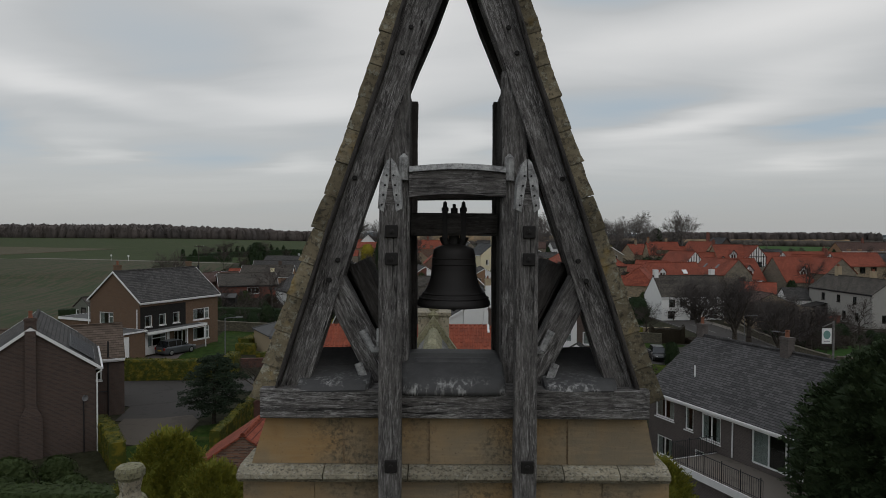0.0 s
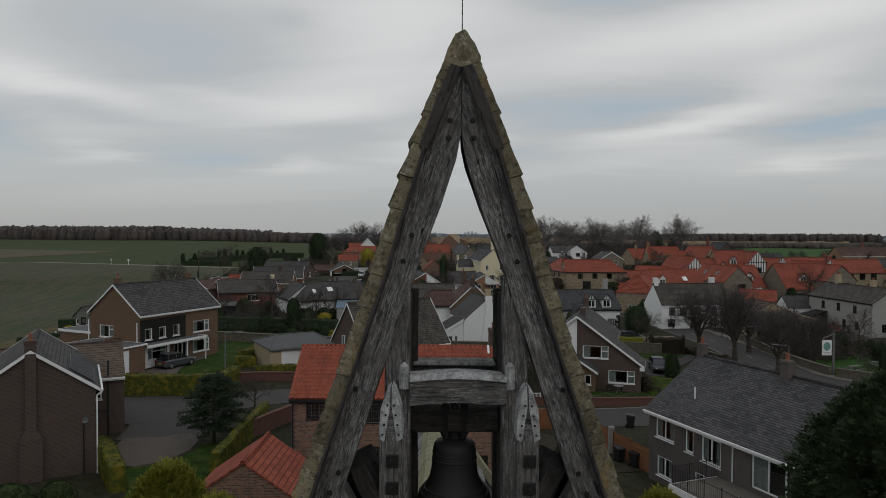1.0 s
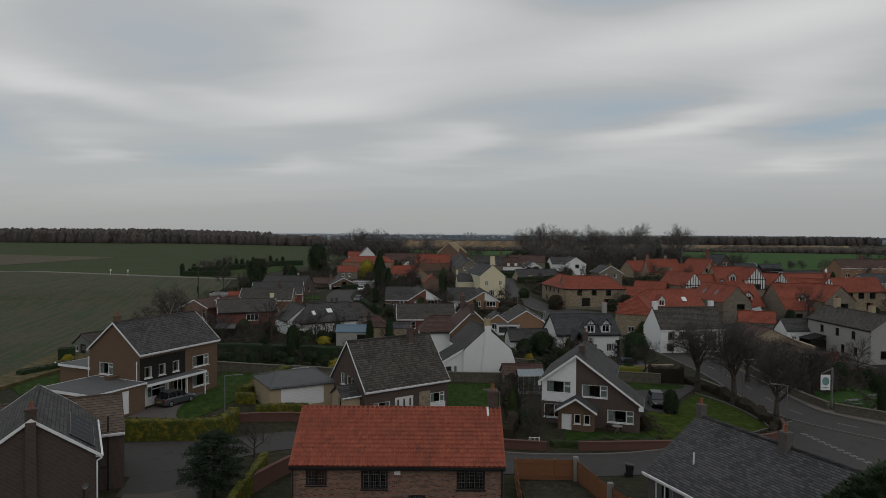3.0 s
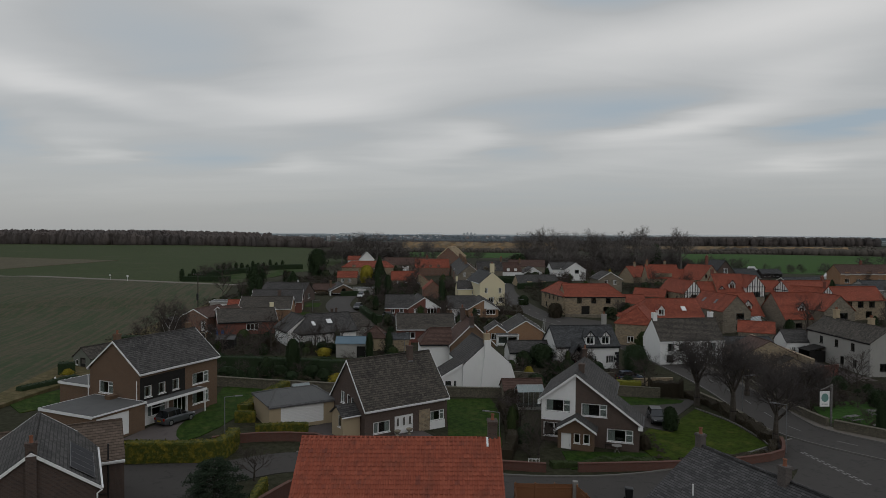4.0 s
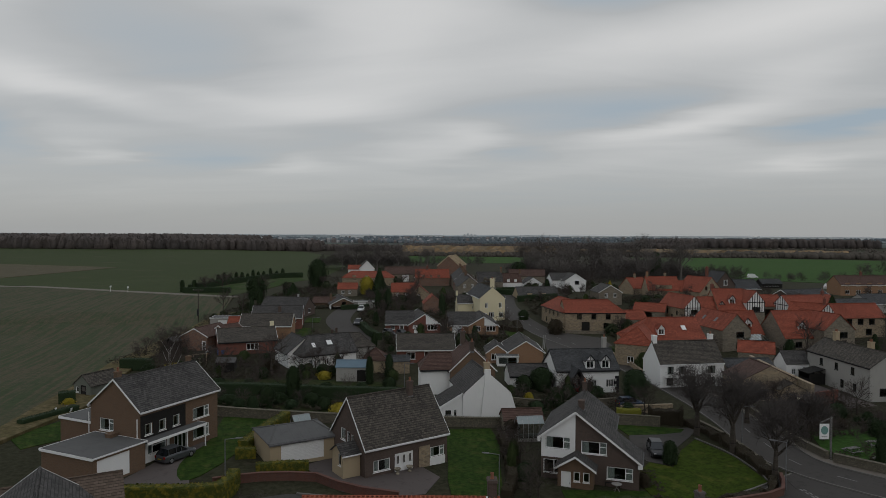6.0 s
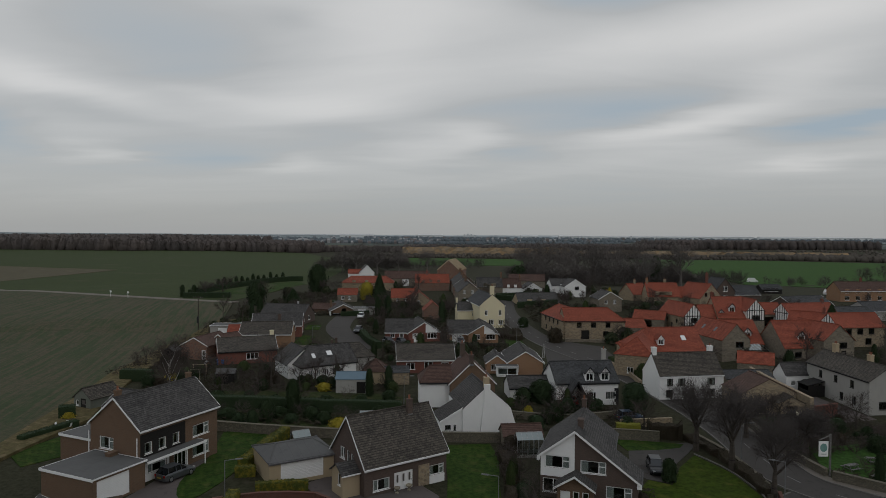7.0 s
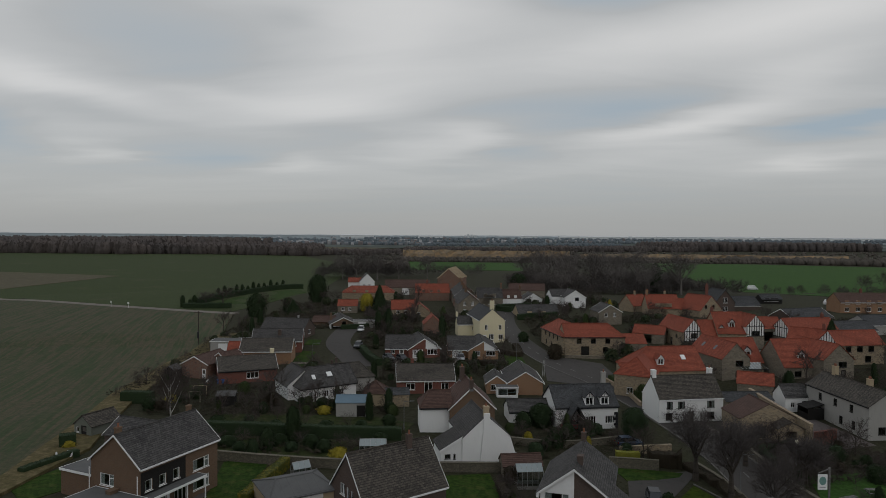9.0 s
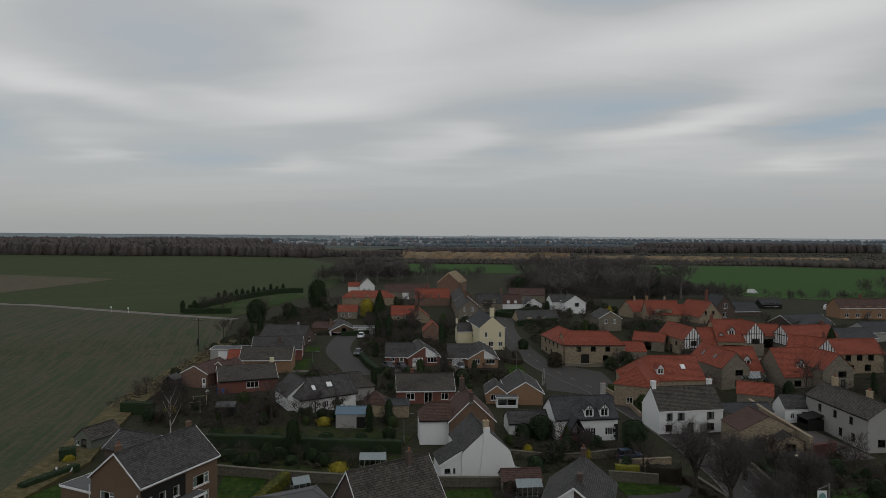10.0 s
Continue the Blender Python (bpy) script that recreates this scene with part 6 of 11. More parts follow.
R0 = house(45.0, 136.5, 7, 15.0, 10.4, 2.2, 6.3, STONE, TILE_RED, "long stone house with red pantiles, white dormers and a skylight", row("a", 4, 20, 0.8, 1.1, 1.2), hip=(4.5, 0), frame_mat=None, oh=0.2)
dormer(R0, -1.7, -4.0, 5.2, 1.4, 1.2, 1.6, RENDER_WHITE, TILE_RED, False)
part("skylight", Mesh().box(3.2, 4.1, -0.6, 0.6, -0.05, 0.08), WHITE, R0, at=pose(0.0, -2.6, 6.35, 38, 0, 0))
R0w = house(38.8, 130.8, 62, 9.0, 7.6, 2.2, 5.4, STONE, TILE_RED, "stone cross wing with red pantiles and a white dormer", row("b", 2, 8, 0.7, 1.0, 1.2) + row("0", 1, 6, 0.8, 1.2, 1.2), hip=(3.0, 0), oh=0.2)
dormer(R0w, -0.5, 2.2, 4.2, 1.2, 1.0, 1.0, RENDER_WHITE, TILE_RED, False)
R2 = house(62.9, 174.8, -80, 13.0, 5.8, 4.5, 7.7, STONE, TILE_RED, "stone house with red pantiles and a half-timbered gable", [("1", 2.7, 2.6, 1.7, 1.3, "win", 3), ("1", 2.7, 0.3, 2.4, 1.8, "win", 4), ("a", 4.0, 2.2, 0.9, 1.1, "win"), ("a", 9.0, 2.2, 0.9, 1.1, "win"), ("a", 6.5, 0.1, 1.0, 2.0, "dark")], walls={"1": RENDER_WHITE}, frame_mat=BLACK)
timbering(R2, "1", 13.0, 5.8, 4.5 - R2.location.z, 7.7 - R2.location.z, 7)
R2b = house(69.8, 171.0, 3, 8.5, 8.4, 3.6, 7.4, STONE, TILE_RED, "red pantiled range with a half-timbered dormer", [("a", 4, 0.8, 2.0, 1.2, "win", 4)], frame_mat=BLACK)
dormer(R2b, 0.8, -3.2, 4.1, 1.4, 1.1, 1.4, RENDER_WHITE, TILE_RED)
R3 = house(73.6, 172.2, -4, 7.6, 12.0, 4.5, 9.4, STONE, TILE_RED, "tall red-roofed house with a dormer and dark window band", [("a", 3.6, 2.3, 5.0, 0.7, "win", 6)], frame_mat=BLACK, chimneys=[(-3.4, 0.2, 0.7, 0.6, 10.5, BRICK_RED, 1)])
dormer(R3, 0.2, -4.2, 5.2, 1.5, 1.3, 1.7, RENDER_WHITE, TILE_RED)
R3g = house(78.4, 170.0, 94, 8.0, 5.2, 6.3, 9.3, RENDER_WHITE, TILE_RED, "half-timbered gable with a red pantile roof", [("0", 2.4, 3.3, 2.2, 1.2, "win", 4)], frame_mat=BLACK)
timbering(R3g, "0", 8.0, 5.2, 6.3 - R3g.location.z, 9.3 - R3g.location.z, 7)
R5 = house(60.2, 144.0, -80, 13.0, 6.8, 3.5, 6.9, STONE_DARK, TILE_RED, "stone house with a red pantile roof and skylights", [("1", 4.0, 3.0, 1.8, 1.2, "win", 2), ("1", 4.0, 0.8, 1.8, 1.2, "win", 2)], frame_mat=BLACK, oh=0.2)
for sx in (-3.0, 1.5):
    part("skylight", Mesh().box(sx - 0.35, sx + 0.35, -0.55, 0.55, -0.05, 0.08), GREYLEAD, R5, at=pose(0, -1.7, 6.9 - 1.7 - R5.location.z, 45, 0, 0))
R6 = house(64.4, 145.6, 2, 8.0, 10.6, 2.2, 6.8, STONE, TILE_RED, "red pantiled range with a half-timbered dormer", [("a", 4, 0.2, 3.0, 2.0, "win", 4)], frame_mat=BLACK, oh=0.2)
dormer(R6, 1.0, -3.6, 3.7, 1.8, 1.4, 1.8, RENDER_WHITE, TILE_RED)


def conservatory(x, y, ang, L, W, base, h):
    c = thing("conservatory", pose(x, y, base, 0, 0, ang), "black framed conservatory with a glazed roof", "conservatory")
    n = int(L / 0.7)
    for i in range(n + 1):
        px = -L / 2 + L * i / n
        part("post", Mesh().box(px - 0.05, px + 0.05, -W / 2 - 0.05, -W / 2 + 0.05, 0, h), BLACK, c)
        part("rafter", Mesh().tube((px, -W / 2, h), (px, W / 2, h + 0.8), 0.04, 0.04, 4), WHITE, c)
    part("rail", Mesh().box(-L / 2, L / 2, -W / 2 - 0.04, -W / 2 + 0.04, h - 0.1, h + 0.02).box(-L / 2, L / 2, -W / 2 - 0.04, -W / 2 + 0.04, 0.7, 0.8), BLACK, c)
    part("roof_glass", Mesh().slab([(-L / 2, -W / 2, h + 0.05), (L / 2, -W / 2, h + 0.05), (L / 2, W / 2, h + 0.85), (-L / 2, W / 2, h + 0.85)], (0, 0, -0.02)), GLASS, c)
    part("dwarf_wall", Mesh().box(-L / 2, L / 2, -W / 2 - 0.1, -W / 2 + 0.1, -0.5, 0.69).box(-L / 2, L / 2, W / 2 - 0.1, W / 2, -0.5, h), STONE_DARK, c)


conservatory(65.0, 138.5, 2, 5.2, 3.2, gz(65, 138.5), 2.0)
house(60.5, 127.5, -25, 6.6, 5.2, 1.0, 2.9, STONE_DARK, TILE_RED, "small stone outbuilding with red pantiles", oh=0.1, name="outbuilding", category="outbuilding")
R7 = house(74.0, 140.8, 6, 9.0, 10.4, 2.25, 7.4, STONE_DARK, TILE_RED, "stone house with a steep red pantile roof and dormer", [("a", 3, 0.6, 1.5, 1.2, "win")], frame_mat=BLACK, oh=0.2)
dormer(R7, 0.2, -3.6, 3.8, 1.5, 1.2, 1.7, RENDER_WHITE, TILE_RED)
R7g = house(79.3, 139.6, -80, 12.2, 7.4, 4.2, 7.4, STONE_DARK, TILE_RED, "stone gabled wing with red pantiles", [("1", 4.4, 2.7, 1.9, 1.2, "win", 2), ("1", 4.6, 0.2, 1.1, 2.0, "dark")], frame_mat=BLACK, oh=0.2)
R8 = house(92.3, 149.3, 8, 11.8, 6.6, 5.2, 8.1, STONE, TILE_RED, "stone house with a long red roof and half-timbered gable", row("a", 3, 11, 2.9, 1.4, 1.3) + row("a", 2, 11, 0.6, 1.5, 1.4), walls={"0": RENDER_WHITE}, frame_mat=BLACK)
timbering(R8, "0", 11.8, 6.6, 5.2 - R8.location.z, 8.1 - R8.location.z, 7)
house(87.0, 157.5, -40, 8.0, 6.0, 4.6, 7.4, STONE, TILE_RED, "red pantiled stone range behind the courtyard", oh=0.2, chimneys=[(3.4, 0, 0.6, 0.6, 8.6, BRICK_RED, 1)])
house(86.6, 180.0, -2, 9.0, 7.0, 4.4, 7.2, STONE_DARK, TILE_RED, "open cart shed with red pantiles", [("a", 4.2, 0.1, 6.0, 2.6, "void")], oh=0.2, name="cart_shed", category="shed")
R4 = house(96.2, 175.5, 10, 14.5, 7.0, 4.9, 7.6, STONE, TILE_RED, "long red-roofed house with a half-timbered gable", row("a", 3, 13, 2.4, 1.2, 1.2), walls={"0": RENDER_WHITE}, frame_mat=BLACK, chimneys=[(5.0, 0, 0.6, 0.6, 8.6, BRICK_RED, 1)])
timbering(R4, "0", 14.5, 7.0, 4.9 - R4.location.z, 7.6 - R4.location.z, 7)
house(72.4, 220.0, -3, 10.5, 9.0, 5.2, 9.5, STONE, TILE_RED, "stone house with a tall red pantile roof", row("a", 2, 10, 2.9, 1.5, 1.1) + row("a", 1, 10, 0.1, 2.0, 2.0, kind="dark"), frame_mat=BLACK, chimneys=[(-4.5, 0, 0.7, 0.6, 10.8, BRICK_ORANGE, 2), (1.5, 0.5, 0.7, 0.6, 10.6, STONE, 1)])
house(84.5, 218.0, 112, 11.0, 9.4, 5.0, 9.7, STONE, TILE_RED, "stone gabled house with red pantiles", row("0", 2, 8, 2.8, 0.9, 1.2), frame_mat=BLACK, oh=0.1)
house(78.5, 222.0, 0, 6.0, 7.0, 4.6, 8.0, STONE, TILE_RED, "linking red pantiled range", oh=0.1)
house(66.3, 229.0, 30, 8.0, 7.0, 5.0, 8.6, STONE, TILE_RED, "red pantiled cottage behind the court", oh=0.1, chimneys=[(0, 0, 0.6, 0.6, 9.8, STONE, 1)])
house(94.0, 226.0, 98, 9.0, 7.6, 6.6, 11.0, BRICK_PLUM, TILE_SLATE, "tall brick lodge with a dark gabled roof", [("0", 3.6, 3.6, 1.6, 1.8, "win", 3), ("0", 3.6, 0.8, 1.6, 1.6, "win", 3)], barge=BLACK, chimneys=[(0, 4.2, 0.9, 0.7, 12.4, BRICK_RED, 2)])
house(104.0, 236.0, 6, 15.0, 9.0, 4.6, 7.6, BRICK_PLUM, TILE_SLATE, "dark slate roofed bungalow near the fields", gutter=WHITE)
house(114.0, 210.5, 20, 17.0, 10.0, 3.6, 6.3, BRICK_PLUM, TILE_SLATE, "wide dark slate roofed bungalow", barge=WHITE, gutter=WHITE)
house(109.5, 181.0, 10, 15.0, 8.5, 3.9, 6.1, RENDER_GREY, TILE_SLATE, "grey slate roofed bungalow with white windows", row("a", 3, 13, 0.8, 1.6, 1.2), gutter=WHITE)
house(125.5, 190.0, 12, 15.0, 9.0, 4.4, 6.8, RENDER_GREY, TILE_SLATE, "grey slate roofed bungalow behind the court", gutter=WHITE)
house(148.0, 231.5, 4, 24.0, 8.0, 6.5, 9.5, BRICK_ORANGE, TILE_RUST, "orange brick two-storey terrace with white windows", row("a", 5, 23, 3.4, 1.5, 1.3, a=0.02) + row("a", 5, 23, 0.9, 1.6, 1.4, a=0.02), gutter=WHITE, chimneys=[(-2.0, 0, 0.7, 0.6, 10.8, BRICK_RED, 1)])
house(127.0, 258.0, 10, 9.0, 5.0, 4.6, 6.4, TIMBER_DARK, TILE_SLATE, "dark garden room with a slate roof and long window", row("a", 1, 8, 1.0, 6.0, 1.2, lights=6), name="garden_room", category="outbuilding")

I_H = house(42.0, 115.4, 9, 11.8, 6.6, 1.45, 4.9, RENDER_WHITE, TILE_BROWN, "white rendered cottage with a dark stone-slate roof and two chimneys",
            [("a", 1.9, 2.6, 1.1, 1.2, "winc", 2), ("a", 4.0, 2.6, 1.3, 1.2, "winc", 2), ("a", 9.4, 2.6, 1.4, 1.2, "winc", 2), ("a", 1.8, 0.7, 1.2, 1.2, "win", 2), ("a", 5.8, 0.1, 1.0, 2.0, "dark"), ("a", 9.4, 0.7, 1.4, 1.2, "win", 3)],
            oh=0.12, og=0.05, frame_mat=TIMBER_DARK, gutter=WHITE, base=-2.8, chimneys=[(-5.4, 0, 0.7, 0.8, 5.9, RENDER_WHITE, 0), (5.3, 0.4, 0.7, 0.8, 5.9, RENDER_WHITE, 1)])
Q_H = house(68.9, 110.4, -87, 16.4, 6.6, 2.84, 5.1, RENDER_GREY, TILE_BROWN, "long off-white cottage row with a dark roof and brick chimneys",
            row("a", 3, 16, 3.4, 0.9, 1.2, lights=2) + [("a", 4.0, 0.8, 1.0, 1.3, "win"), ("a", 9.5, 0.8, 0.9, 1.3, "win"), ("a", 12.6, 0.8, 0.9, 1.3, "win"), ("1", 3.2, 3.2, 0.7, 0.9, "win"), ("1", 4.6, 0.1, 1.0, 2.0, "dark"), ("1", 2.2, 0.9, 1.2, 1.2, "win")],
            oh=0.15, gutter=BLACK, frame_mat=TIMBER_DARK, chimneys=[(-5.2, 0.2, 0.9, 0.7, 6.6, RENDER_BUFF, 2), (3.4, 0.3, 0.8, 0.7, 6.2, RENDER_BUFF, 2)])
part("porch_roof", Mesh().slab([(-6.0, -6.2, 2.2), (-2.8, -6.2, 2.2), (-2.8, -3.2, 2.9), (-6.0, -3.2, 2.9)], (0, 0, -0.1)), TIMBER_DARK, Q_H)
part("porch_wall", Mesh().box(-6.0, -5.85, -6.0, -3.2, -0.3, 2.15).box(-2.95, -2.8, -6.0, -3.2, -0.3, 2.15).box(-5.8, -3.0, -6.0, -5.9, -0.3, 1.2), TIMBER_DARK, Q_H)
house(63.2, 119.5, 5, 4.8, 4.2, 0.5, 2.5, RENDER_WHITE, TILE_DARK, "small white outhouse with a dark roof", [("a", 1.4, 0.8, 0.8, 1.0, "win"), ("a", 3.6, 0.1, 0.9, 1.9, "dark")], oh=0.15, name="outhouse", category="outbuilding")
house(51.3, 106.8, -88, 6.6, 9.4, 0.55, 2.85, STONE, TILE_RUST, "stone barn with a sagging rust tiled roof", [("1", 3.2, 0.1, 2.0, 2.0, "void")], oh=0.15, og=0.05, name="barn", category="barn")
house(53.6, 102.4, 88, 3.2, 4.2, -0.3, 0.75, STONE, TILE_BROWN, "small stone lean-to with a dark tiled gable", [("0", 2.0, 0.1, 1.6, 1.9, "void")], oh=0.15, og=0.1, name="outbuilding", category="outbuilding")
house(54.0, 118.0, 5, 9.0, 4.5, 0.2, 1.4, STONE_DARK, TILE_SLATE, "low outbuilding with a grey sheet roof", [("a", 5.5, 0.1, 3.0, 1.6, "void")], oh=0.1, name="outbuilding", category="outbuilding")


# garden and boundary walls
def garden_wall(name, line, h, material, label, w=0.35, cope=None, step=2.0):
    pts = curve_pts(line, step)
    t = thing(name, Matrix(), label, "wall")
    for nm, a, b, lo, hi, mat in (("wall", -w / 2, w / 2, -0.4, h, material), ("coping", -w / 2 - 0.05, w / 2 + 0.05, h, h + 0.09, cope or material)):
        rows = []
        for i, p in enumerate(pts):
            d = (pts[min(i + 1, len(pts) - 1)] - pts[max(i - 1, 0)]).normalized()
            r = Vector((d.y, -d.x))
            l_, r_ = p + r * a, p + r * b
            g = gz(*p)
            rows.append([(l_.x, l_.y, g + lo), (r_.x, r_.y, g + lo), (r_.x, r_.y, g + hi), (l_.x, l_.y, g + hi)])
        m = Mesh().rings(rows)
        m.f = [f[::-1] for f in m.f]
        part(nm, m, mat, t)
    return t


garden_wall("boundary_wall", [(56.4, 121), (56.1, 110), (56.0, 99.8)], 3.4, STONE, "tall buff stone yard wall", 0.5)
garden_wall("boundary_wall", [(56.3, 99.5), (58.2, 100.1), (60.4, 100.9)], 2.3, BRICK_RED, "red brick yard wall beside the cottage row", 0.35)
garden_wall("boundary_wall", [(45.5, 76.5), (50.5, 71.5), (58, 64)], 1.1, WALL_OLD, "rough stone wall along the footway", 0.5)
garden_wall("boundary_wall", [(45.3, 77.5), (44.6, 84), (45, 94), (45.5, 103)], 1.0, WALL_OLD, "low stone wall beside the street", 0.45)
garden_wall("boundary_wall", [(36.5, 71.5), (37.0, 78), (36.8, 86), (35.6, 92)], 0.45, WALL_OLD, "low mossy stone wall round the corner garden", 0.4)
ribbon("lawn_edging", [(30.5, 65.5), (34.6, 69.2), (35.1, 75), (34.4, 80.5), (32.6, 85.0)], -0.06, 0.06, -0.2, 0.14, KERB, "thin stone edging of the corner lawn", "edging")
garden_wall("garden_wall", [(36.5, 71), (34.5, 66.6), (30, 64.2), (24, 62.4), (12.5, 60.4)], 0.75, BRICK_GARDEN, "low red brick garden wall along the lane", 0.25)
garden_wall("garden_wall", [(9.5, 60.0), (5.5, 60.2)], 0.75, BRICK_GARDEN, "low red brick garden wall by the gate", 0.25)
garden_wall("garden_wall", [(-22, 63.2), (-18, 65), (-12.5, 65.5), (-10, 63.6), (-7.5, 62.4), (-4, 61.6)], 0.8, BRICK_GARDEN, "curved red brick garden wall by the drive", 0.25)
garden_wall("garden_wall", [(7.8, 87), (-3, 85.8), (-14, 85.6), (-25, 86.6), (-35, 88.5)], 1.2, WALL_OLD, "rough stone wall between gardens", 0.45)
garden_wall("garden_wall", [(8.5, 99), (18, 98), (27, 101)], 1.0, WALL_OLD, "stone garden wall before the cottage", 0.4)
garden_wall("garden_wall", [(26, 96), (34, 97.5)], 1.1, STONE, "stone wall between drive and garden", 0.4)
garden_wall("garden_wall", [(36.5, 121), (36, 130), (34.0, 138)], 0.8, STONE, "low stone wall beside the street", 0.4)
garden_wall("garden_wall", [(29.5, 159), (38, 158), (46, 157)], 0.6, STONE_DARK, "low wall before the stone house", 0.4)
garden_wall("garden_wall", [(-13.8, 47.5), (-12, 52), (-10.5, 53.0)], 1.2, BRICK_GARDEN, "red brick wall by the lane", 0.25)


# a house being roofed, its new rafters still bare
NEW_TIMBER = weathered("new_pine_timber", (0.46, 0.36, 0.24), (0.56, 0.46, 0.32), pale=(0.5, 0.4, 0.27), amount=0.3)


def unfinished_house(x, y, ang, L, W, he, hr):
    FOOT.append((x, y, ang, L, W))
    base = gz(x, y)
    h = thing("unfinished_house", pose(x, y, base, 0, 0, ang), "unfinished house with bare pale timber rafters", "house")
    for sy in (-1, 1):
        part("wall", Mesh().box(-L / 2, L / 2, sy * W / 2 - 0.15, sy * W / 2 + 0.15, -0.8, he), BRICK_MULTI, h)
        part("wall", Mesh().slab([(sy * L / 2 * 0.97, -W / 2 + 0.16, -0.8), (sy * L / 2 * 0.97, W / 2 - 0.16, -0.8), (sy * L / 2 * 0.97, W / 2 - 0.16, he), (sy * L / 2 * 0.97, 0, hr - 0.3), (sy * L / 2 * 0.97, -W / 2 + 0.16, he)], (0.25, 0, 0)), BRICK_MULTI, h)
    n = 17
    for i in range(n):
        px = -L / 2 - 0.2 + (L + 0.4) * i / (n - 1)
        for sy in (-1, 1):
            beam("rafter", (px, sy * (W / 2 + 0.4), he - 0.1), (px, 0, hr), 0.10, 0.16, NEW_TIMBER, h)
    for sy in (-1, 1):
        for k in range(9):
            u = (k + 0.5) / 9
            beam("batten", (-L / 2 - 0.3, sy * (W / 2 + 0.4) * (1 - u), he + (hr - he) * u + 0.12), (L / 2 + 0.3, sy * (W / 2 + 0.4) * (1 - u), he + (hr - he) * u + 0.12), 0.09, 0.05, NEW_TIMBER, h)
    beam("ridge_board", (-L / 2 - 0.3, 0, hr + 0.05), (L / 2 + 0.3, 0, hr + 0.05), 0.06, 0.2, NEW_TIMBER, h)


unfinished_house(4.5, 312.0, 78, 18.0, 10.0, 6.8, 11.4)


# ---- the church: bellcote on its gable, nave roof and finial ----
def ashlar_mat():
    """Ochre limestone: cloudy tones from rust to grey, pitted skin, dark lichen crust that gathers in broad patches."""
    n = Nodes("golden_ashlar", 0.95)
    p = n.coord("Object")
    c = n.ramp(n.noise(p, 2.6, 4, 0.55, 0.6), (0.30, (0.250, 0.205, 0.140)), (0.48, (0.345, 0.245, 0.135)), (0.62, (0.390, 0.250, 0.115)), (0.78, (0.300, 0.180, 0.085)))
    c = n.mix(n.ramp(n.noise(p, 1.5, 4, 0.6), (0.44, (0, 0, 0)), (0.66, (0.75, 0.75, 0.75))), c, (0.215, 0.190, 0.145))
    bed = n.noise(n.stretch(p, (1.0, 1.0, 9.0)), 5.0, 5, 0.6)
    c = n.mix(n.math("MULTIPLY", n.ramp(bed, (0.45, (0, 0, 0)), (0.68, (1, 1, 1))), 0.3), c, (0.43, 0.32, 0.19))
    crust = n.math("MULTIPLY", n.ramp(n.noise(p, 30.0, 6, 0.8), (0.46, (0, 0, 0)), (0.58, (1, 1, 1))), n.ramp(n.noise(p, 1.9, 5, 0.7), (0.46, (0, 0, 0)), (0.60, (1, 1, 1))))
    c = n.mix(n.math("MULTIPLY", crust, 0.75), c, (0.075, 0.070, 0.055))
    pits = n.ramp(n.noise(p, 75.0, 4, 0.7), (0.62, (0, 0, 0)), (0.70, (1, 1, 1)))
    c = n.mix(n.math("MULTIPLY", pits, 0.6), c, (0.09, 0.07, 0.045))
    c = n.vary(c, 0.10)
    n.bump(n.math("ADD", n.noise(p, 40, 6, 0.75), n.math("MULTIPLY", pits, -0.7)), 0.6, 0.010)
    return n.done(c)


STONE_ASHLAR = ashlar_mat()
STONE_STRING = lichen_stone("crusted_string_stone", (0.20, 0.185, 0.14), (0.40, 0.355, 0.265), (0.42, 0.41, 0.36), (0.035, 0.033, 0.026), 0.28, 2.6)
MORTAR = lichen_stone("tan_lime_mortar", (0.27, 0.195, 0.12), (0.33, 0.245, 0.155), (0.20, 0.17, 0.12), (0.12, 0.09, 0.06), 0.05, 3.0)
STONE_VERGE = lichen_stone("lichened_verge_stone", (0.120, 0.102, 0.066), (0.245, 0.205, 0.135), (0.31, 0.31, 0.25), (0.045, 0.040, 0.032), 0.30, 1.5, 0.35)
STONE_SLATE = lichen_stone("lichened_stone_slate", (0.115, 0.098, 0.068), (0.225, 0.192, 0.128), (0.25, 0.26, 0.205), (0.045, 0.042, 0.034), 0.38, 1.2, 0.6)
STONE_SLATE_GREY = lichen_stone("grey_stone_slate", (0.12, 0.118, 0.112), (0.21, 0.207, 0.198), (0.27, 0.27, 0.24), (0.05, 0.05, 0.046), 0.3, 1.6)
STONE_GREEN = lichen_stone("green_stained_stone", (0.20, 0.19, 0.11), (0.30, 0.28, 0.18), (0.32, 0.31, 0.24), (0.08, 0.075, 0.05), 0.1, 1.0)
STONE_CAP = lichen_stone("weathered_cap_stone", (0.27, 0.235, 0.17), (0.36, 0.32, 0.24), (0.40, 0.38, 0.31), (0.07, 0.065, 0.05), 0.15, 1.0)


RIDGE_TAN = lichen_stone("tan_ridge_tile", (0.20, 0.150, 0.095), (0.28, 0.205, 0.135), (0.28, 0.26, 0.19), (0.08, 0.06, 0.045), 0.1, 1.5)


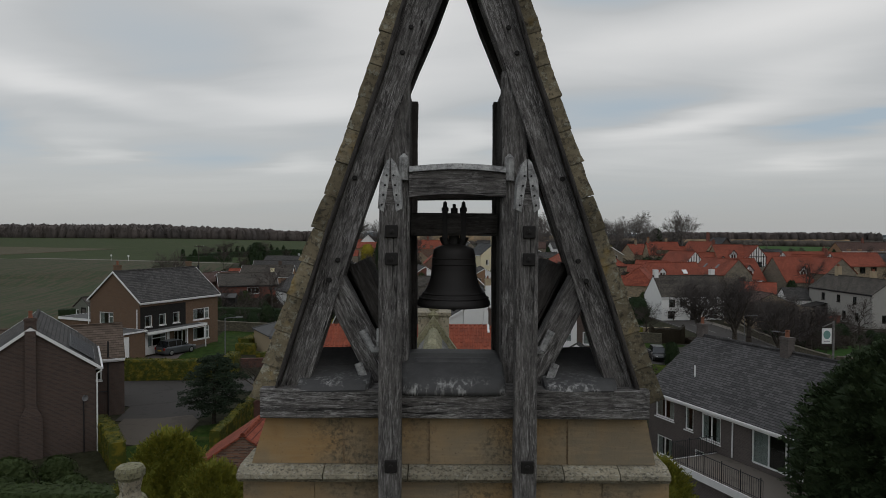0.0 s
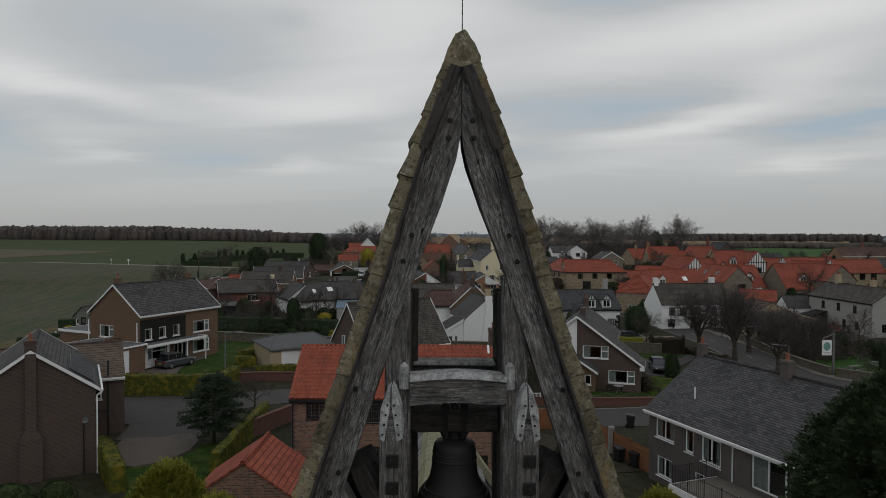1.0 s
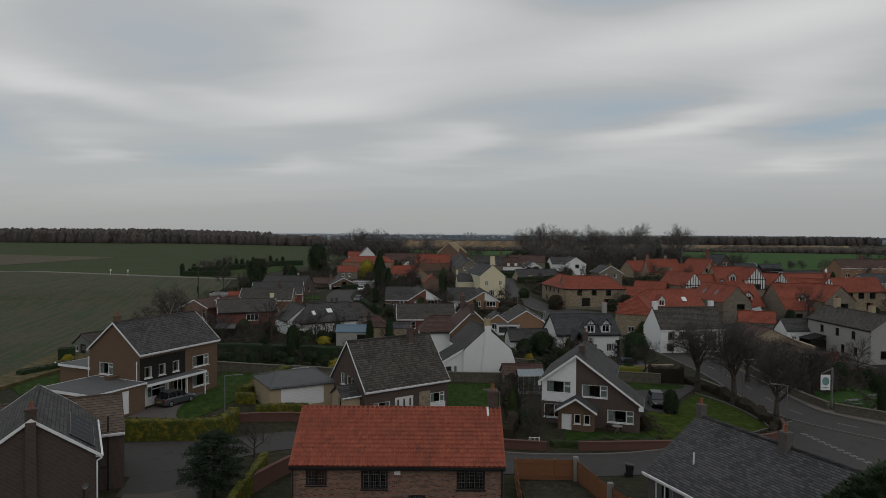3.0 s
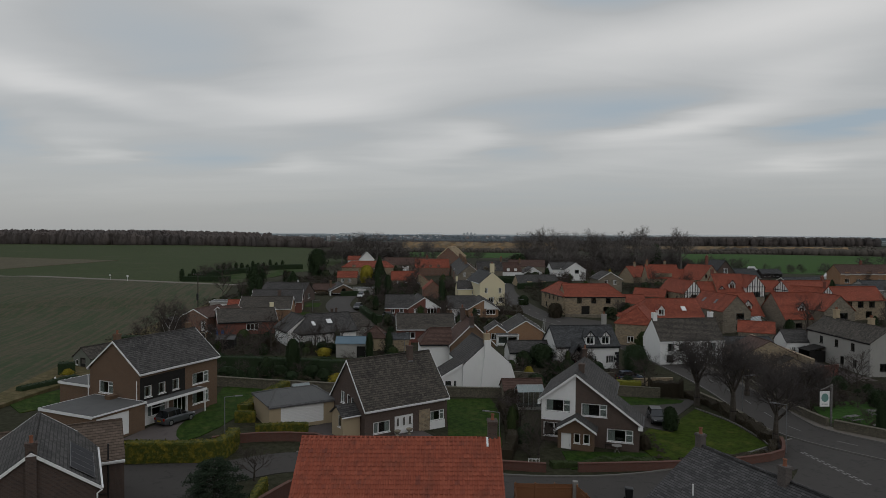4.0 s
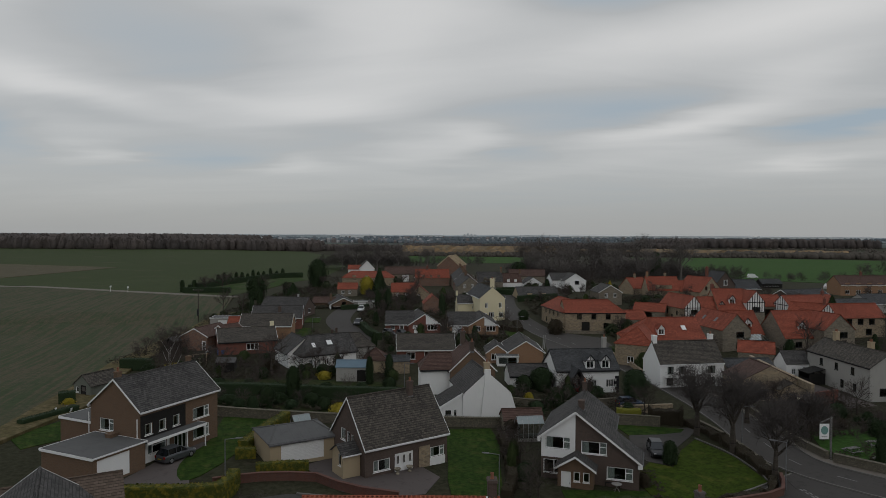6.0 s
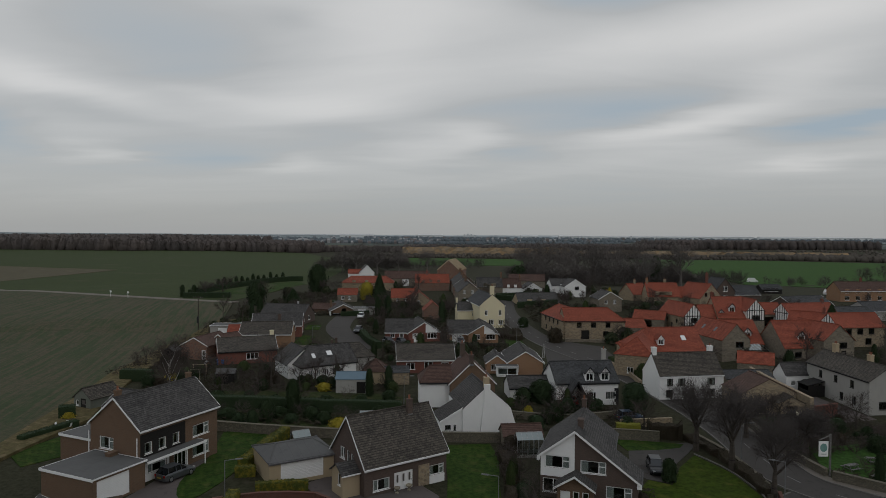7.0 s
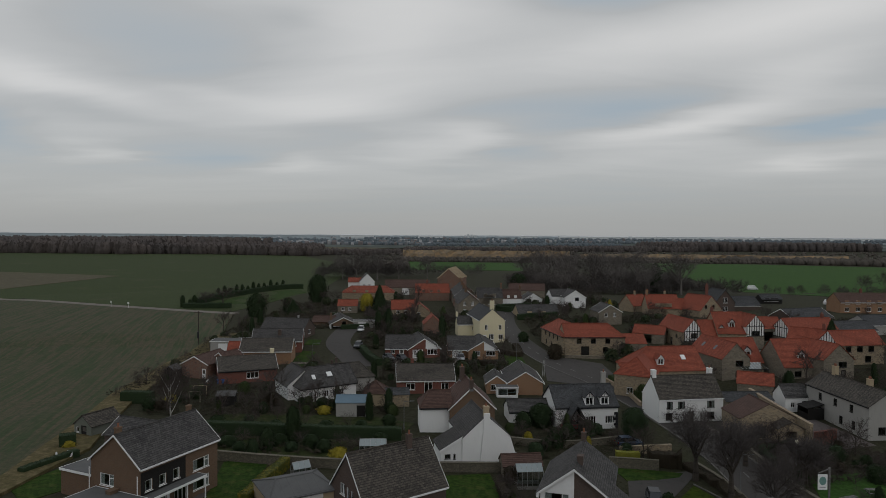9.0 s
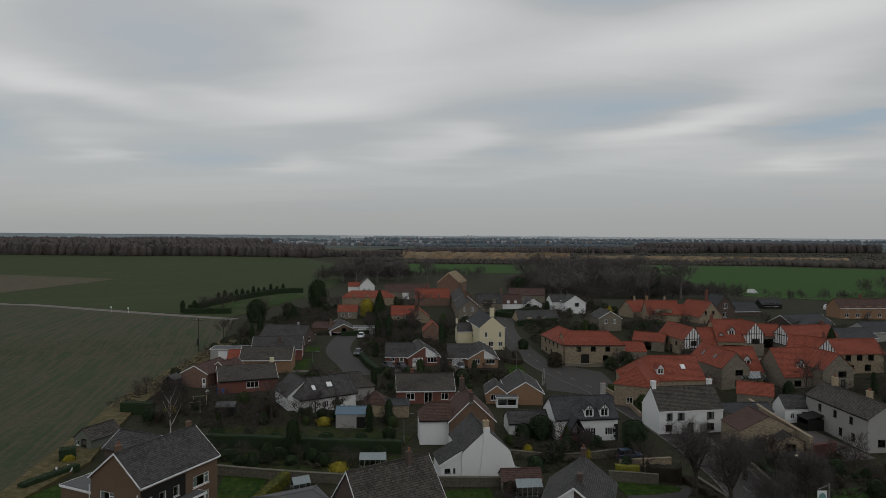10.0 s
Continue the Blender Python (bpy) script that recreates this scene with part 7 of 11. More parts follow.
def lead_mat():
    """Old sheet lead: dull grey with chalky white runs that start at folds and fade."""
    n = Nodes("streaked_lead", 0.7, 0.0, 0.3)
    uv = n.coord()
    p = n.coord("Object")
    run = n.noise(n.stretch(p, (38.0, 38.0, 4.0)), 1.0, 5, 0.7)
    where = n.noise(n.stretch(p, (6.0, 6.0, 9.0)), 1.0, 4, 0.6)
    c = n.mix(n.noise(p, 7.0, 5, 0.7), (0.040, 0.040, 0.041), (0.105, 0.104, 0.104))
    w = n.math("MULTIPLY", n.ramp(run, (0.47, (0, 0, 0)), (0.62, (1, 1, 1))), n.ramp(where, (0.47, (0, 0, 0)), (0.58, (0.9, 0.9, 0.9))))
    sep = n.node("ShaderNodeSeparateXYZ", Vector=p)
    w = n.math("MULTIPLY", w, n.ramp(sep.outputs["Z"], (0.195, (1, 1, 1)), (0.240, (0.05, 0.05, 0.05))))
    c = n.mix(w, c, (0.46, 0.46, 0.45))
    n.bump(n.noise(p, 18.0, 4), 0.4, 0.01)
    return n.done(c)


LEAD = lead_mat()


def white_lead_mat():
    n = Nodes("white_stained_lead", 0.75, 0.0, 0.3)
    p = n.coord("Object")
    a = n.noise(p, 14.0, 6, 0.75)
    b = n.noise(n.stretch(p, (60.0, 60.0, 9.0)), 1.0, 5, 0.7)
    c = n.ramp(a, (0.36, (0.13, 0.13, 0.13)), (0.50, (0.33, 0.33, 0.325)), (0.66, (0.52, 0.52, 0.51)))
    c = n.mix(n.math("MULTIPLY", n.ramp(b, (0.52, (0, 0, 0)), (0.68, (1, 1, 1))), 0.7), c, (0.10, 0.095, 0.085))
    n.bump(a, 0.4, 0.006)
    return n.done(c)


LEAD_WHITE = white_lead_mat()
BRONZE = plain("dark_bell_bronze", (0.034, 0.031, 0.030), 0.62, 0.2, 0.5, 9.0, 0.3)
IRON = plain("rusty_black_iron", (0.025, 0.023, 0.022), 0.6, 0.4, 0.3, 20.0)

BC = thing("bellcote", pose(0.078, 4.25, 10.93), "weathered oak bellcote with stone slates over the church gable", "bellcote")
RNG = random.Random(5)


# inner edge of the rafters, from the sill up to where they meet
RAFTER_IN = [(0.90, 0.17), (0.58, 1.16), (0.262, 2.146), (0.101, 2.60), (0.0, 2.93), (0.0, 3.44)]
# the strip that covers the joint of rafter and verge
STRIP = [(1.072, 0.17), (0.752, 1.16), (0.428, 2.146), (0.218, 2.90), (0.034, 3.42)]
RAFTER = [(0.98, 0.17), (0.66, 1.16), (0.336, 2.146), (0.088, 3.10), (0.0, 3.44)]


def rafter(sgn, y, material, wide=0.0):
    """A slightly bent rafter from the sill to the ridge, cut upright where it meets its twin."""
    p, q = (sgn * RAFTER[0][0], y, RAFTER[0][1]), (sgn * RAFTER[-1][0], y, RAFTER[-1][1])
    at = along(p, q)
    back = at.inverted()
    rng = random.Random(8 + sgn)
    rings, n = [], 22
    for i in range(n + 1):
        z = 0.17 + (3.44 - 0.17) * i / n
        x = float(np.interp(z, [v for _, v in RAFTER], [v for v, _ in RAFTER])) + wide * (1 - z / 3.44)
        xi = float(np.interp(z, [v for _, v in RAFTER_IN], [v for v, _ in RAFTER_IN])) + wide * (1 - z / 3.44)
        ring = []
        for du, dy in ((-1, -1), (1, -1), (1, 1), (-1, 1)):
            px = sgn * max(0.0015, (xi if du < 0 else max(x + 0.080, xi + 0.01)) + rng.uniform(-0.002, 0.002))
            ring.append(tuple(back @ Vector((px, y + dy * 0.0775 + rng.uniform(-0.002, 0.002), z))))
        rings.append(ring[::sgn])
    return part("rafter", Mesh().rings(rings), material, BC, at=at)


def bellcote():
    # sill beams, front and rear
    for y, nm in ((-0.12, "front"), (0.57, "rear")):
        beam("sill_beam", (-1.16, y, 0.085), (1.13, y, 0.085), 0.20, 0.17, OAK, BC)
    for x in (-1.05, 1.02):
        beam("side_sill", (x, 0.0, 0.085), (x, 0.46, 0.085), 0.16, 0.15, OAK_DARK, BC)
    # rafters in two trusses; the rear oak is coloured darker for its shade
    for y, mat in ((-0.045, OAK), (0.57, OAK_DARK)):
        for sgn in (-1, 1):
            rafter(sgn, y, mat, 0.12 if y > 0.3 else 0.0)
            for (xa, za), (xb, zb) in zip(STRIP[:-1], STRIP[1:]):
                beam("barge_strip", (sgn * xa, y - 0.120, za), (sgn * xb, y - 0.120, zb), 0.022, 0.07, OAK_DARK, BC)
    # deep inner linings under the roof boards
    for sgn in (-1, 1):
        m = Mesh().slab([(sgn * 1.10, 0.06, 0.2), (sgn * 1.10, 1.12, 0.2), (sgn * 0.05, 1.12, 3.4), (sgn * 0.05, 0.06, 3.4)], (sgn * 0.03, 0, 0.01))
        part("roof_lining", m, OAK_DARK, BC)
    # upright posts that clasp the front, with spiked lead caps
    for x in (-0.388, 0.388):
        beam("post", (x, -0.29, -1.25), (x, -0.29, 1.25), 0.125, 0.12, OAK, BC, "upright oak post")
        cap = Mesh()
        cap.rings([[(x - 0.064, -0.352, 1.250), (x + 0.064, -0.352, 1.250), (x + 0.064, -0.228, 1.250), (x - 0.064, -0.228, 1.250)],
                   [(x - 0.05, -0.345, 1.370), (x + 0.05, -0.345, 1.370), (x + 0.05, -0.24, 1.370), (x - 0.05, -0.24, 1.370)],
                   [(x - 0.018, -0.32, 1.480), (x + 0.018, -0.32, 1.480), (x + 0.018, -0.26, 1.480), (x - 0.018, -0.26, 1.480)],
                   [(x - 0.006, -0.30, 1.500), (x + 0.006, -0.30, 1.500), (x + 0.006, -0.28, 1.500), (x - 0.006, -0.28, 1.500)]])
        part("post_tip", cap, OAK, BC)
        for sgn in (-1, 1):
            m = Mesh().slab([(x + sgn * 0.068, -0.362, 1.230), (x + sgn * 0.035, -0.362, 1.210), (x + sgn * 0.004, -0.35, 1.410), (x + sgn * 0.004, -0.33, 1.515), (x + sgn * 0.024, -0.33, 1.495), (x + sgn * 0.058, -0.35, 1.390)][::sgn], (0, 0.14, 0))
            part("lead_cap", m, LEAD_WHITE, BC, "pale lead flashing on the post's tip")
        for sgn in (-1, 1):
            for k in range(4):
                part("nail", Mesh().lathe([(0.007, 0), (0.006, 0.005), (0.0, 0.007)], 6), IRON, BC, at=pose(x + sgn * (0.046 - 0.009 * k), -0.361 + 0.002 * k, 1.25 + 0.055 * k, 90, 0, 0))
        for z in (1.10, 0.945, -0.235):
            pl = part("bolt_plate", Mesh().cham(-0.036, 0.036, -0.036, 0.036, 0, 0.012, 0.005), IRON, BC, at=pose(x + 0.01, -0.352, z, 90, 0, 0))
            part("bolt", Mesh().lathe([(0.014, 0.012), (0.014, 0.022), (0.006, 0.024)], 8), IRON, pl)
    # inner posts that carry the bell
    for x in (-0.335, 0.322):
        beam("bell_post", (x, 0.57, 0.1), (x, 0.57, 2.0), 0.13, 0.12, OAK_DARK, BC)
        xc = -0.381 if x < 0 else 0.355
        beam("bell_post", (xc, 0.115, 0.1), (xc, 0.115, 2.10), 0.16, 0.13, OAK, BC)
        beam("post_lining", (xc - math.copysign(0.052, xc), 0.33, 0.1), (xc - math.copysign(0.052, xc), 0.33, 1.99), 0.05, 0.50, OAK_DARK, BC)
        m = Mesh().cham(x - 0.03, x + 0.03, 0.005, 0.06, 1.42, 1.585, 0.025)
        part("lead_finial", m, LEAD_WHITE, BC)
    # cross beam with an arched lead top, and the headstock
    n = 12
    rows = []
    for i in range(n + 1):
        u = i / n
        x = -0.30 + 0.60 * u
        a = 0.02 * math.sin(math.pi * u)
        rows.append([(x, 0.02, 1.315 + a), (x, 0.14, 1.315 + a), (x, 0.14, 1.465 + a), (x, 0.02, 1.465 + a)])
    cb = part("cross_beam", Mesh().rings(rows), OAK, BC)
    rows = [[(r[0][0], 0.0, r[2][2] + 0.002), (r[0][0], 0.16, r[2][2] + 0.002), (r[0][0], 0.14, r[2][2] + 0.04), (r[0][0], 0.03, r[2][2] + 0.04)] for r in rows]
    part("lead_top", Mesh().rings(rows), LEAD_WHITE, cb, "pale lead strip over the beam")
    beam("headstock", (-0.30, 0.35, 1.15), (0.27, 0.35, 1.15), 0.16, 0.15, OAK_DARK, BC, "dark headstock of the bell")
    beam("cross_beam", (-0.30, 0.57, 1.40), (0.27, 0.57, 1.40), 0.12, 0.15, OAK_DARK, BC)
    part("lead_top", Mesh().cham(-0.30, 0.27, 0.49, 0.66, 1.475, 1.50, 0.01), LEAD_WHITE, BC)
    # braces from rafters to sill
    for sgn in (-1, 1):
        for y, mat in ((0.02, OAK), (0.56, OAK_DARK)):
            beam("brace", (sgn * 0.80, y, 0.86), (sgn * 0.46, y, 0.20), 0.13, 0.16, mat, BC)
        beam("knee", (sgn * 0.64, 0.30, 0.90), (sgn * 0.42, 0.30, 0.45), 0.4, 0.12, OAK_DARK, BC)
        # lead over the side sill, dressed up at the back, and flashings at the joints
        pr = [(-0.215, 0.145), (-0.222, 0.165), (-0.205, 0.195), (-0.16, 0.215), (0.10, 0.25), (0.36, 0.325), (0.36, 0.145)]
        xs = [sgn * v for v in (0.52, 0.54, 0.66, 0.80, 0.92, 0.945)]
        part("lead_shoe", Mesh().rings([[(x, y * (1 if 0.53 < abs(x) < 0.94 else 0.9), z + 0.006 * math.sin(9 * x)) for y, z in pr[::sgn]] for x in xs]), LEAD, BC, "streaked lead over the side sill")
        for p, q in (((0.575, 0.50), (0.515, 0.385)), ((0.520, 0.385), (0.470, 0.385)), ((0.472, 0.38), (0.472, 0.51)), ((0.915, 0.31), (0.965, 0.18)), ((0.60, 0.30), (0.56, 0.20))):
            beam("lead_joint", (sgn * p[0], -0.085, p[1]), (sgn * q[0], -0.085, q[1]), 0.030, 0.045, LEAD_WHITE, BC, c=0.012)
    # lead saddle between the posts, rounded over at its ends
    pr = [(-0.235, 0.140), (-0.242, 0.165), (-0.228, 0.20), (-0.19, 0.235), (-0.02, 0.285), (0.16, 0.315), (0.33, 0.315), (0.33, 0.14)]
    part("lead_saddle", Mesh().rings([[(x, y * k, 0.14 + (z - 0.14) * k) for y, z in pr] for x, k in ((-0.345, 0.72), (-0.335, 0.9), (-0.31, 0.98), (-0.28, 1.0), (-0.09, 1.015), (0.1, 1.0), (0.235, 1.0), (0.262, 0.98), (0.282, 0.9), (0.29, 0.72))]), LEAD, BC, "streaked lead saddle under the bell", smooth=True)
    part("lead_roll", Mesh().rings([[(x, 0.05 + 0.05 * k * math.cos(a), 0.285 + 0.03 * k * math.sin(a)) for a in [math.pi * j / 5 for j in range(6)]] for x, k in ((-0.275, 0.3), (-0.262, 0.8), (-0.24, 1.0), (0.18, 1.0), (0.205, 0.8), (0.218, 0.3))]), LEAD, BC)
    # oak pegs
    for sgn in (-1, 1):
        for x, z in ((0.62, 1.42), (0.29, 2.36), (0.34, 2.20), (0.72, 0.92), (0.77, 0.80), (0.068, 3.08), (0.075, 2.97)):
            part("peg", Mesh().lathe([(0.017, 0), (0.016, 0.03), (0.010, 0.034)], 8), IRON, BC, "dark peg head", at=pose(sgn * x, -0.100, z, 90, 0, 0))


bellcote()


def bellcote_roof():
    """Stone slates in courses up both slopes, verge stones along the front and a ridge of stones."""
    y0, y1 = -0.16, 1.50
    n = 17
    base = {}
    for sgn in (-1, 1):
        def edge(u):
            z = 0.10 + 3.44 * u
            return Vector((sgn * (1.187 - 0.344 * (z - 0.19) + min(0.028, 0.0178 * (z - 0.19) * (z - 2.13))), 0, z))

        for i in range(n):
            rows = []
            jut, deep = RNG.uniform(0.004, 0.016), RNG.uniform(-0.008, 0.008)
            for q in range(6):
                u = min((i + 0.01 + 0.98 * q / 5) / n, 0.955 + 0.004 * q)
                c = edge(u)
                up = (edge(u + 0.01) - edge(u - 0.01)).normalized()
                out = Vector((sgn * abs(up.z), 0, abs(up.x)))
                inner = float(np.interp(c.z, [v for _, v in STRIP], [v for v, _ in STRIP])) + 0.008
                w = min(0.14, max(0.045, 0.96 * (abs(c.x) - inner))) + RNG.uniform(-0.003, 0.003)
                a = c - out * w
                b = c + out * (jut * (1 - q / 5) + 0.012 + RNG.uniform(-0.004, 0.004))
                f = y0 + deep + RNG.uniform(-0.005, 0.005)
                rows.append([(a.x, f + 0.01, a.z), (b.x, f, b.z), (b.x, y0 + 0.20, b.z), (a.x, y0 + 0.20, a.z)])
            part("verge_stone", Mesh().rings(rows), STONE_VERGE, BC)
        for i in range(n - 1):
            up = (edge((i + 1) / n) - edge(i / n)).normalized()
            out = Vector((sgn * abs(up.z), 0, abs(up.x)))
            c0 = edge(i / n) - up * 0.02
            exposed = 3.62 / n + 0.07
            cuts = [y0 + 0.17] + sorted(RNG.uniform(y0 + 0.28 + 0.36 * q, y0 + 0.42 + 0.36 * q) for q in range(3)) + [y1 + 0.04]
            for a, b in zip(cuts[:-1], cuts[1:]):
                th = RNG.uniform(0.016, 0.030)
                lift = RNG.uniform(0.016, 0.036)
                e = RNG.uniform(-0.025, 0.025)
                pts = []
                m = Mesh()
                p = lambda s, y, h: tuple(c0 + up * s + out * h + Vector((0, y, 0)))
                lo = [p(e, a + 0.006, lift), p(e + RNG.uniform(-0.02, 0.02), b - 0.006, lift), p(exposed, b - 0.006, 0.0), p(exposed, a + 0.006, 0.0)]
                hi = [tuple(Vector(q) + out * th) for q in lo]
                hi[0] = tuple(Vector(hi[0]) + up * 0.012)
                hi[1] = tuple(Vector(hi[1]) + up * 0.012)
                m.hexa(lo + hi) if sgn > 0 else m.hexa(lo[::-1] + hi[::-1])
                part("stone_slate", m, STONE_SLATE, BC)
    # ridge stones, the foremost a hooded cap
    for i in range(4):
        a, b = y0 + 0.02 + i * 0.40, y0 + 0.02 + (i + 1) * 0.40 - 0.012
        prof = [(-0.15, 3.44), (0.15, 3.44), (0.11, 3.55), (0.05, 3.65), (0.0, 3.67), (-0.05, 3.65), (-0.11, 3.55)]
        part("ridge_stone", Mesh().rings([[(x * 0.78, a, z - 0.02) for x, z in prof], [(x * 0.75, b, z + 0.004 * i) for x, z in prof]]), STONE_VERGE, BC)
    hood = Mesh()
    levels = [(3.43, 0.104, 0.10, 0.006), (3.45, 0.112, 0.12, 0.007), (3.48, 0.116, 0.13, 0.008), (3.505, 0.112, 0.13, 0.010), (3.55, 0.090, 0.12, 0.013), (3.59, 0.068, 0.10, 0.016), (3.62, 0.047, 0.08, 0.014), (3.648, 0.029, 0.055, 0.014), (3.668, 0.015, 0.03, 0.014), (3.676, 0.004, 0.01, 0.014)]
    hood.rings([[(c + (0.93 * w + RNG.uniform(-0.003, 0.003)) * math.cos(t), y0 + 0.085 + d * math.sin(t) * 0.55, z + 0.004 * math.sin(3 * t)) for t in [2 * math.pi * j / 18 for j in range(18)]] for z, w, d, c in levels])
    part("cap_stone", hood, STONE_VERGE, BC, "hooded lichened cap stone", smooth=True)
    for i in range(3):
        a, b = y0 + 0.20 + i * 0.44, y0 + 0.20 + (i + 1) * 0.44 - 0.01
        sect = lambda y, r: [(r * math.cos(t), y, 3.61 + 1.25 * r * math.sin(t)) for t in [math.pi * j / 8 for j in range(9)]]
        part("ridge_tile", Mesh().rings([sect(a, 0.050), sect(b, 0.045)]), RIDGE_TAN, BC, "tan half-round ridge tile", smooth=True)
    part("lightning_rod", Mesh().tube((0.010, 0.25, 3.5), (0.010, 0.25, 4.07), 0.004, 0.003, 6), IRON, BC)


bellcote_roof()


def lean_back():
    """The old frame and its roof lean back a little over the sill."""
    for ob in BC.children:
        if ob.name.split(".")[0] not in ("rafter", "barge_strip", "roof_lining", "peg", "verge_stone", "stone_slate", "ridge_stone", "cap_stone", "ridge_tile", "lightning_rod"):
            continue
        at = ob.matrix_basis.copy()
        back = at.inverted()
        for v in ob.data.vertices:
            p = at @ v.co
            k = p.z - 0.17
            v.co = back @ Vector((p.x * (1 + 0.0213 * k) + 0.0045 * k, p.y + 0.088 * k, p.z + 0.006 * k))


lean_back()

BELL = thing("bell", pose(0.063, 4.60, 11.536) @ Matrix.Scale(0.967, 4), "dark bronze church bell hanging from its headstock", "bell")
prof = [(0.262, 0.0), (0.272, 0.012), (0.268, 0.032), (0.250, 0.066), (0.236, 0.082), (0.215, 0.108), (0.197, 0.138), (0.183, 0.168), (0.170, 0.222), (0.162, 0.300), (0.157, 0.375), (0.150, 0.412), (0.132, 0.430), (0.095, 0.444), (0.05, 0.452), (0.0, 0.454)]
inner = [(0.0, 0.40), (0.10, 0.385), (0.145, 0.34), (0.16, 0.22), (0.19, 0.12), (0.235, 0.03), (0.255, 0.0)]
part("bell_body", Mesh().lathe([(0.94 * r, 0.94 * z) for r, z in prof], 40), BRONZE, BELL, smooth=True)
for r, z in ((0.149, 0.324), (0.153, 0.282), (0.214, 0.083), (0.239, 0.053)):
    part("moulding", Mesh().lathe([(r, z), (r + 0.005, z + 0.006), (r - 0.002, z + 0.013)], 40), BRONZE, BELL)
for sx in (-0.063, 0.063):
    part("canon", Mesh().tube((sx * 0.70, 0, 0.40), (sx * 1.2, 0, 0.48), 0.026, 0.030, 10).tube((sx * 1.2, 0, 0.49), (sx * 1.1, 0, 0.54), 0.030, 0.024, 10), BRONZE, BELL)
    part("iron_strap", Mesh().box(sx - 0.016, sx + 0.016, -0.098, -0.080, 0.46, 0.655), IRON, BELL)
    part("iron_strap", Mesh().box(sx - 0.02, sx + 0.02, 0.080, 0.098, 0.46, 0.655), IRON, BELL)
    part("strap_nut", Mesh().lathe([(0.024, 0.650), (0.024, 0.675), (0.016, 0.68), (0.012, 0.712), (0.0, 0.722)], 6, sx, -0.070), IRON, BELL)
part("strap_nut", Mesh().lathe([(0.024, 0.640), (0.024, 0.672), (0.012, 0.676), (0.012, 0.70), (0.0, 0.703)], 6, 0.0, -0.05), IRON, BELL)
part("crown_staple", Mesh().lathe([(0.045, 0.41), (0.035, 0.50), (0.035, 0.55)], 12), BRONZE, BELL)
part("clapper", Mesh().tube((0, 0, 0.38), (0, 0, 0.05), 0.012, 0.015, 8).lathe([(0.0, -0.04), (0.035, -0.02), (0.04, 0.01), (0.02, 0.05)], 10), IRON, BELL)


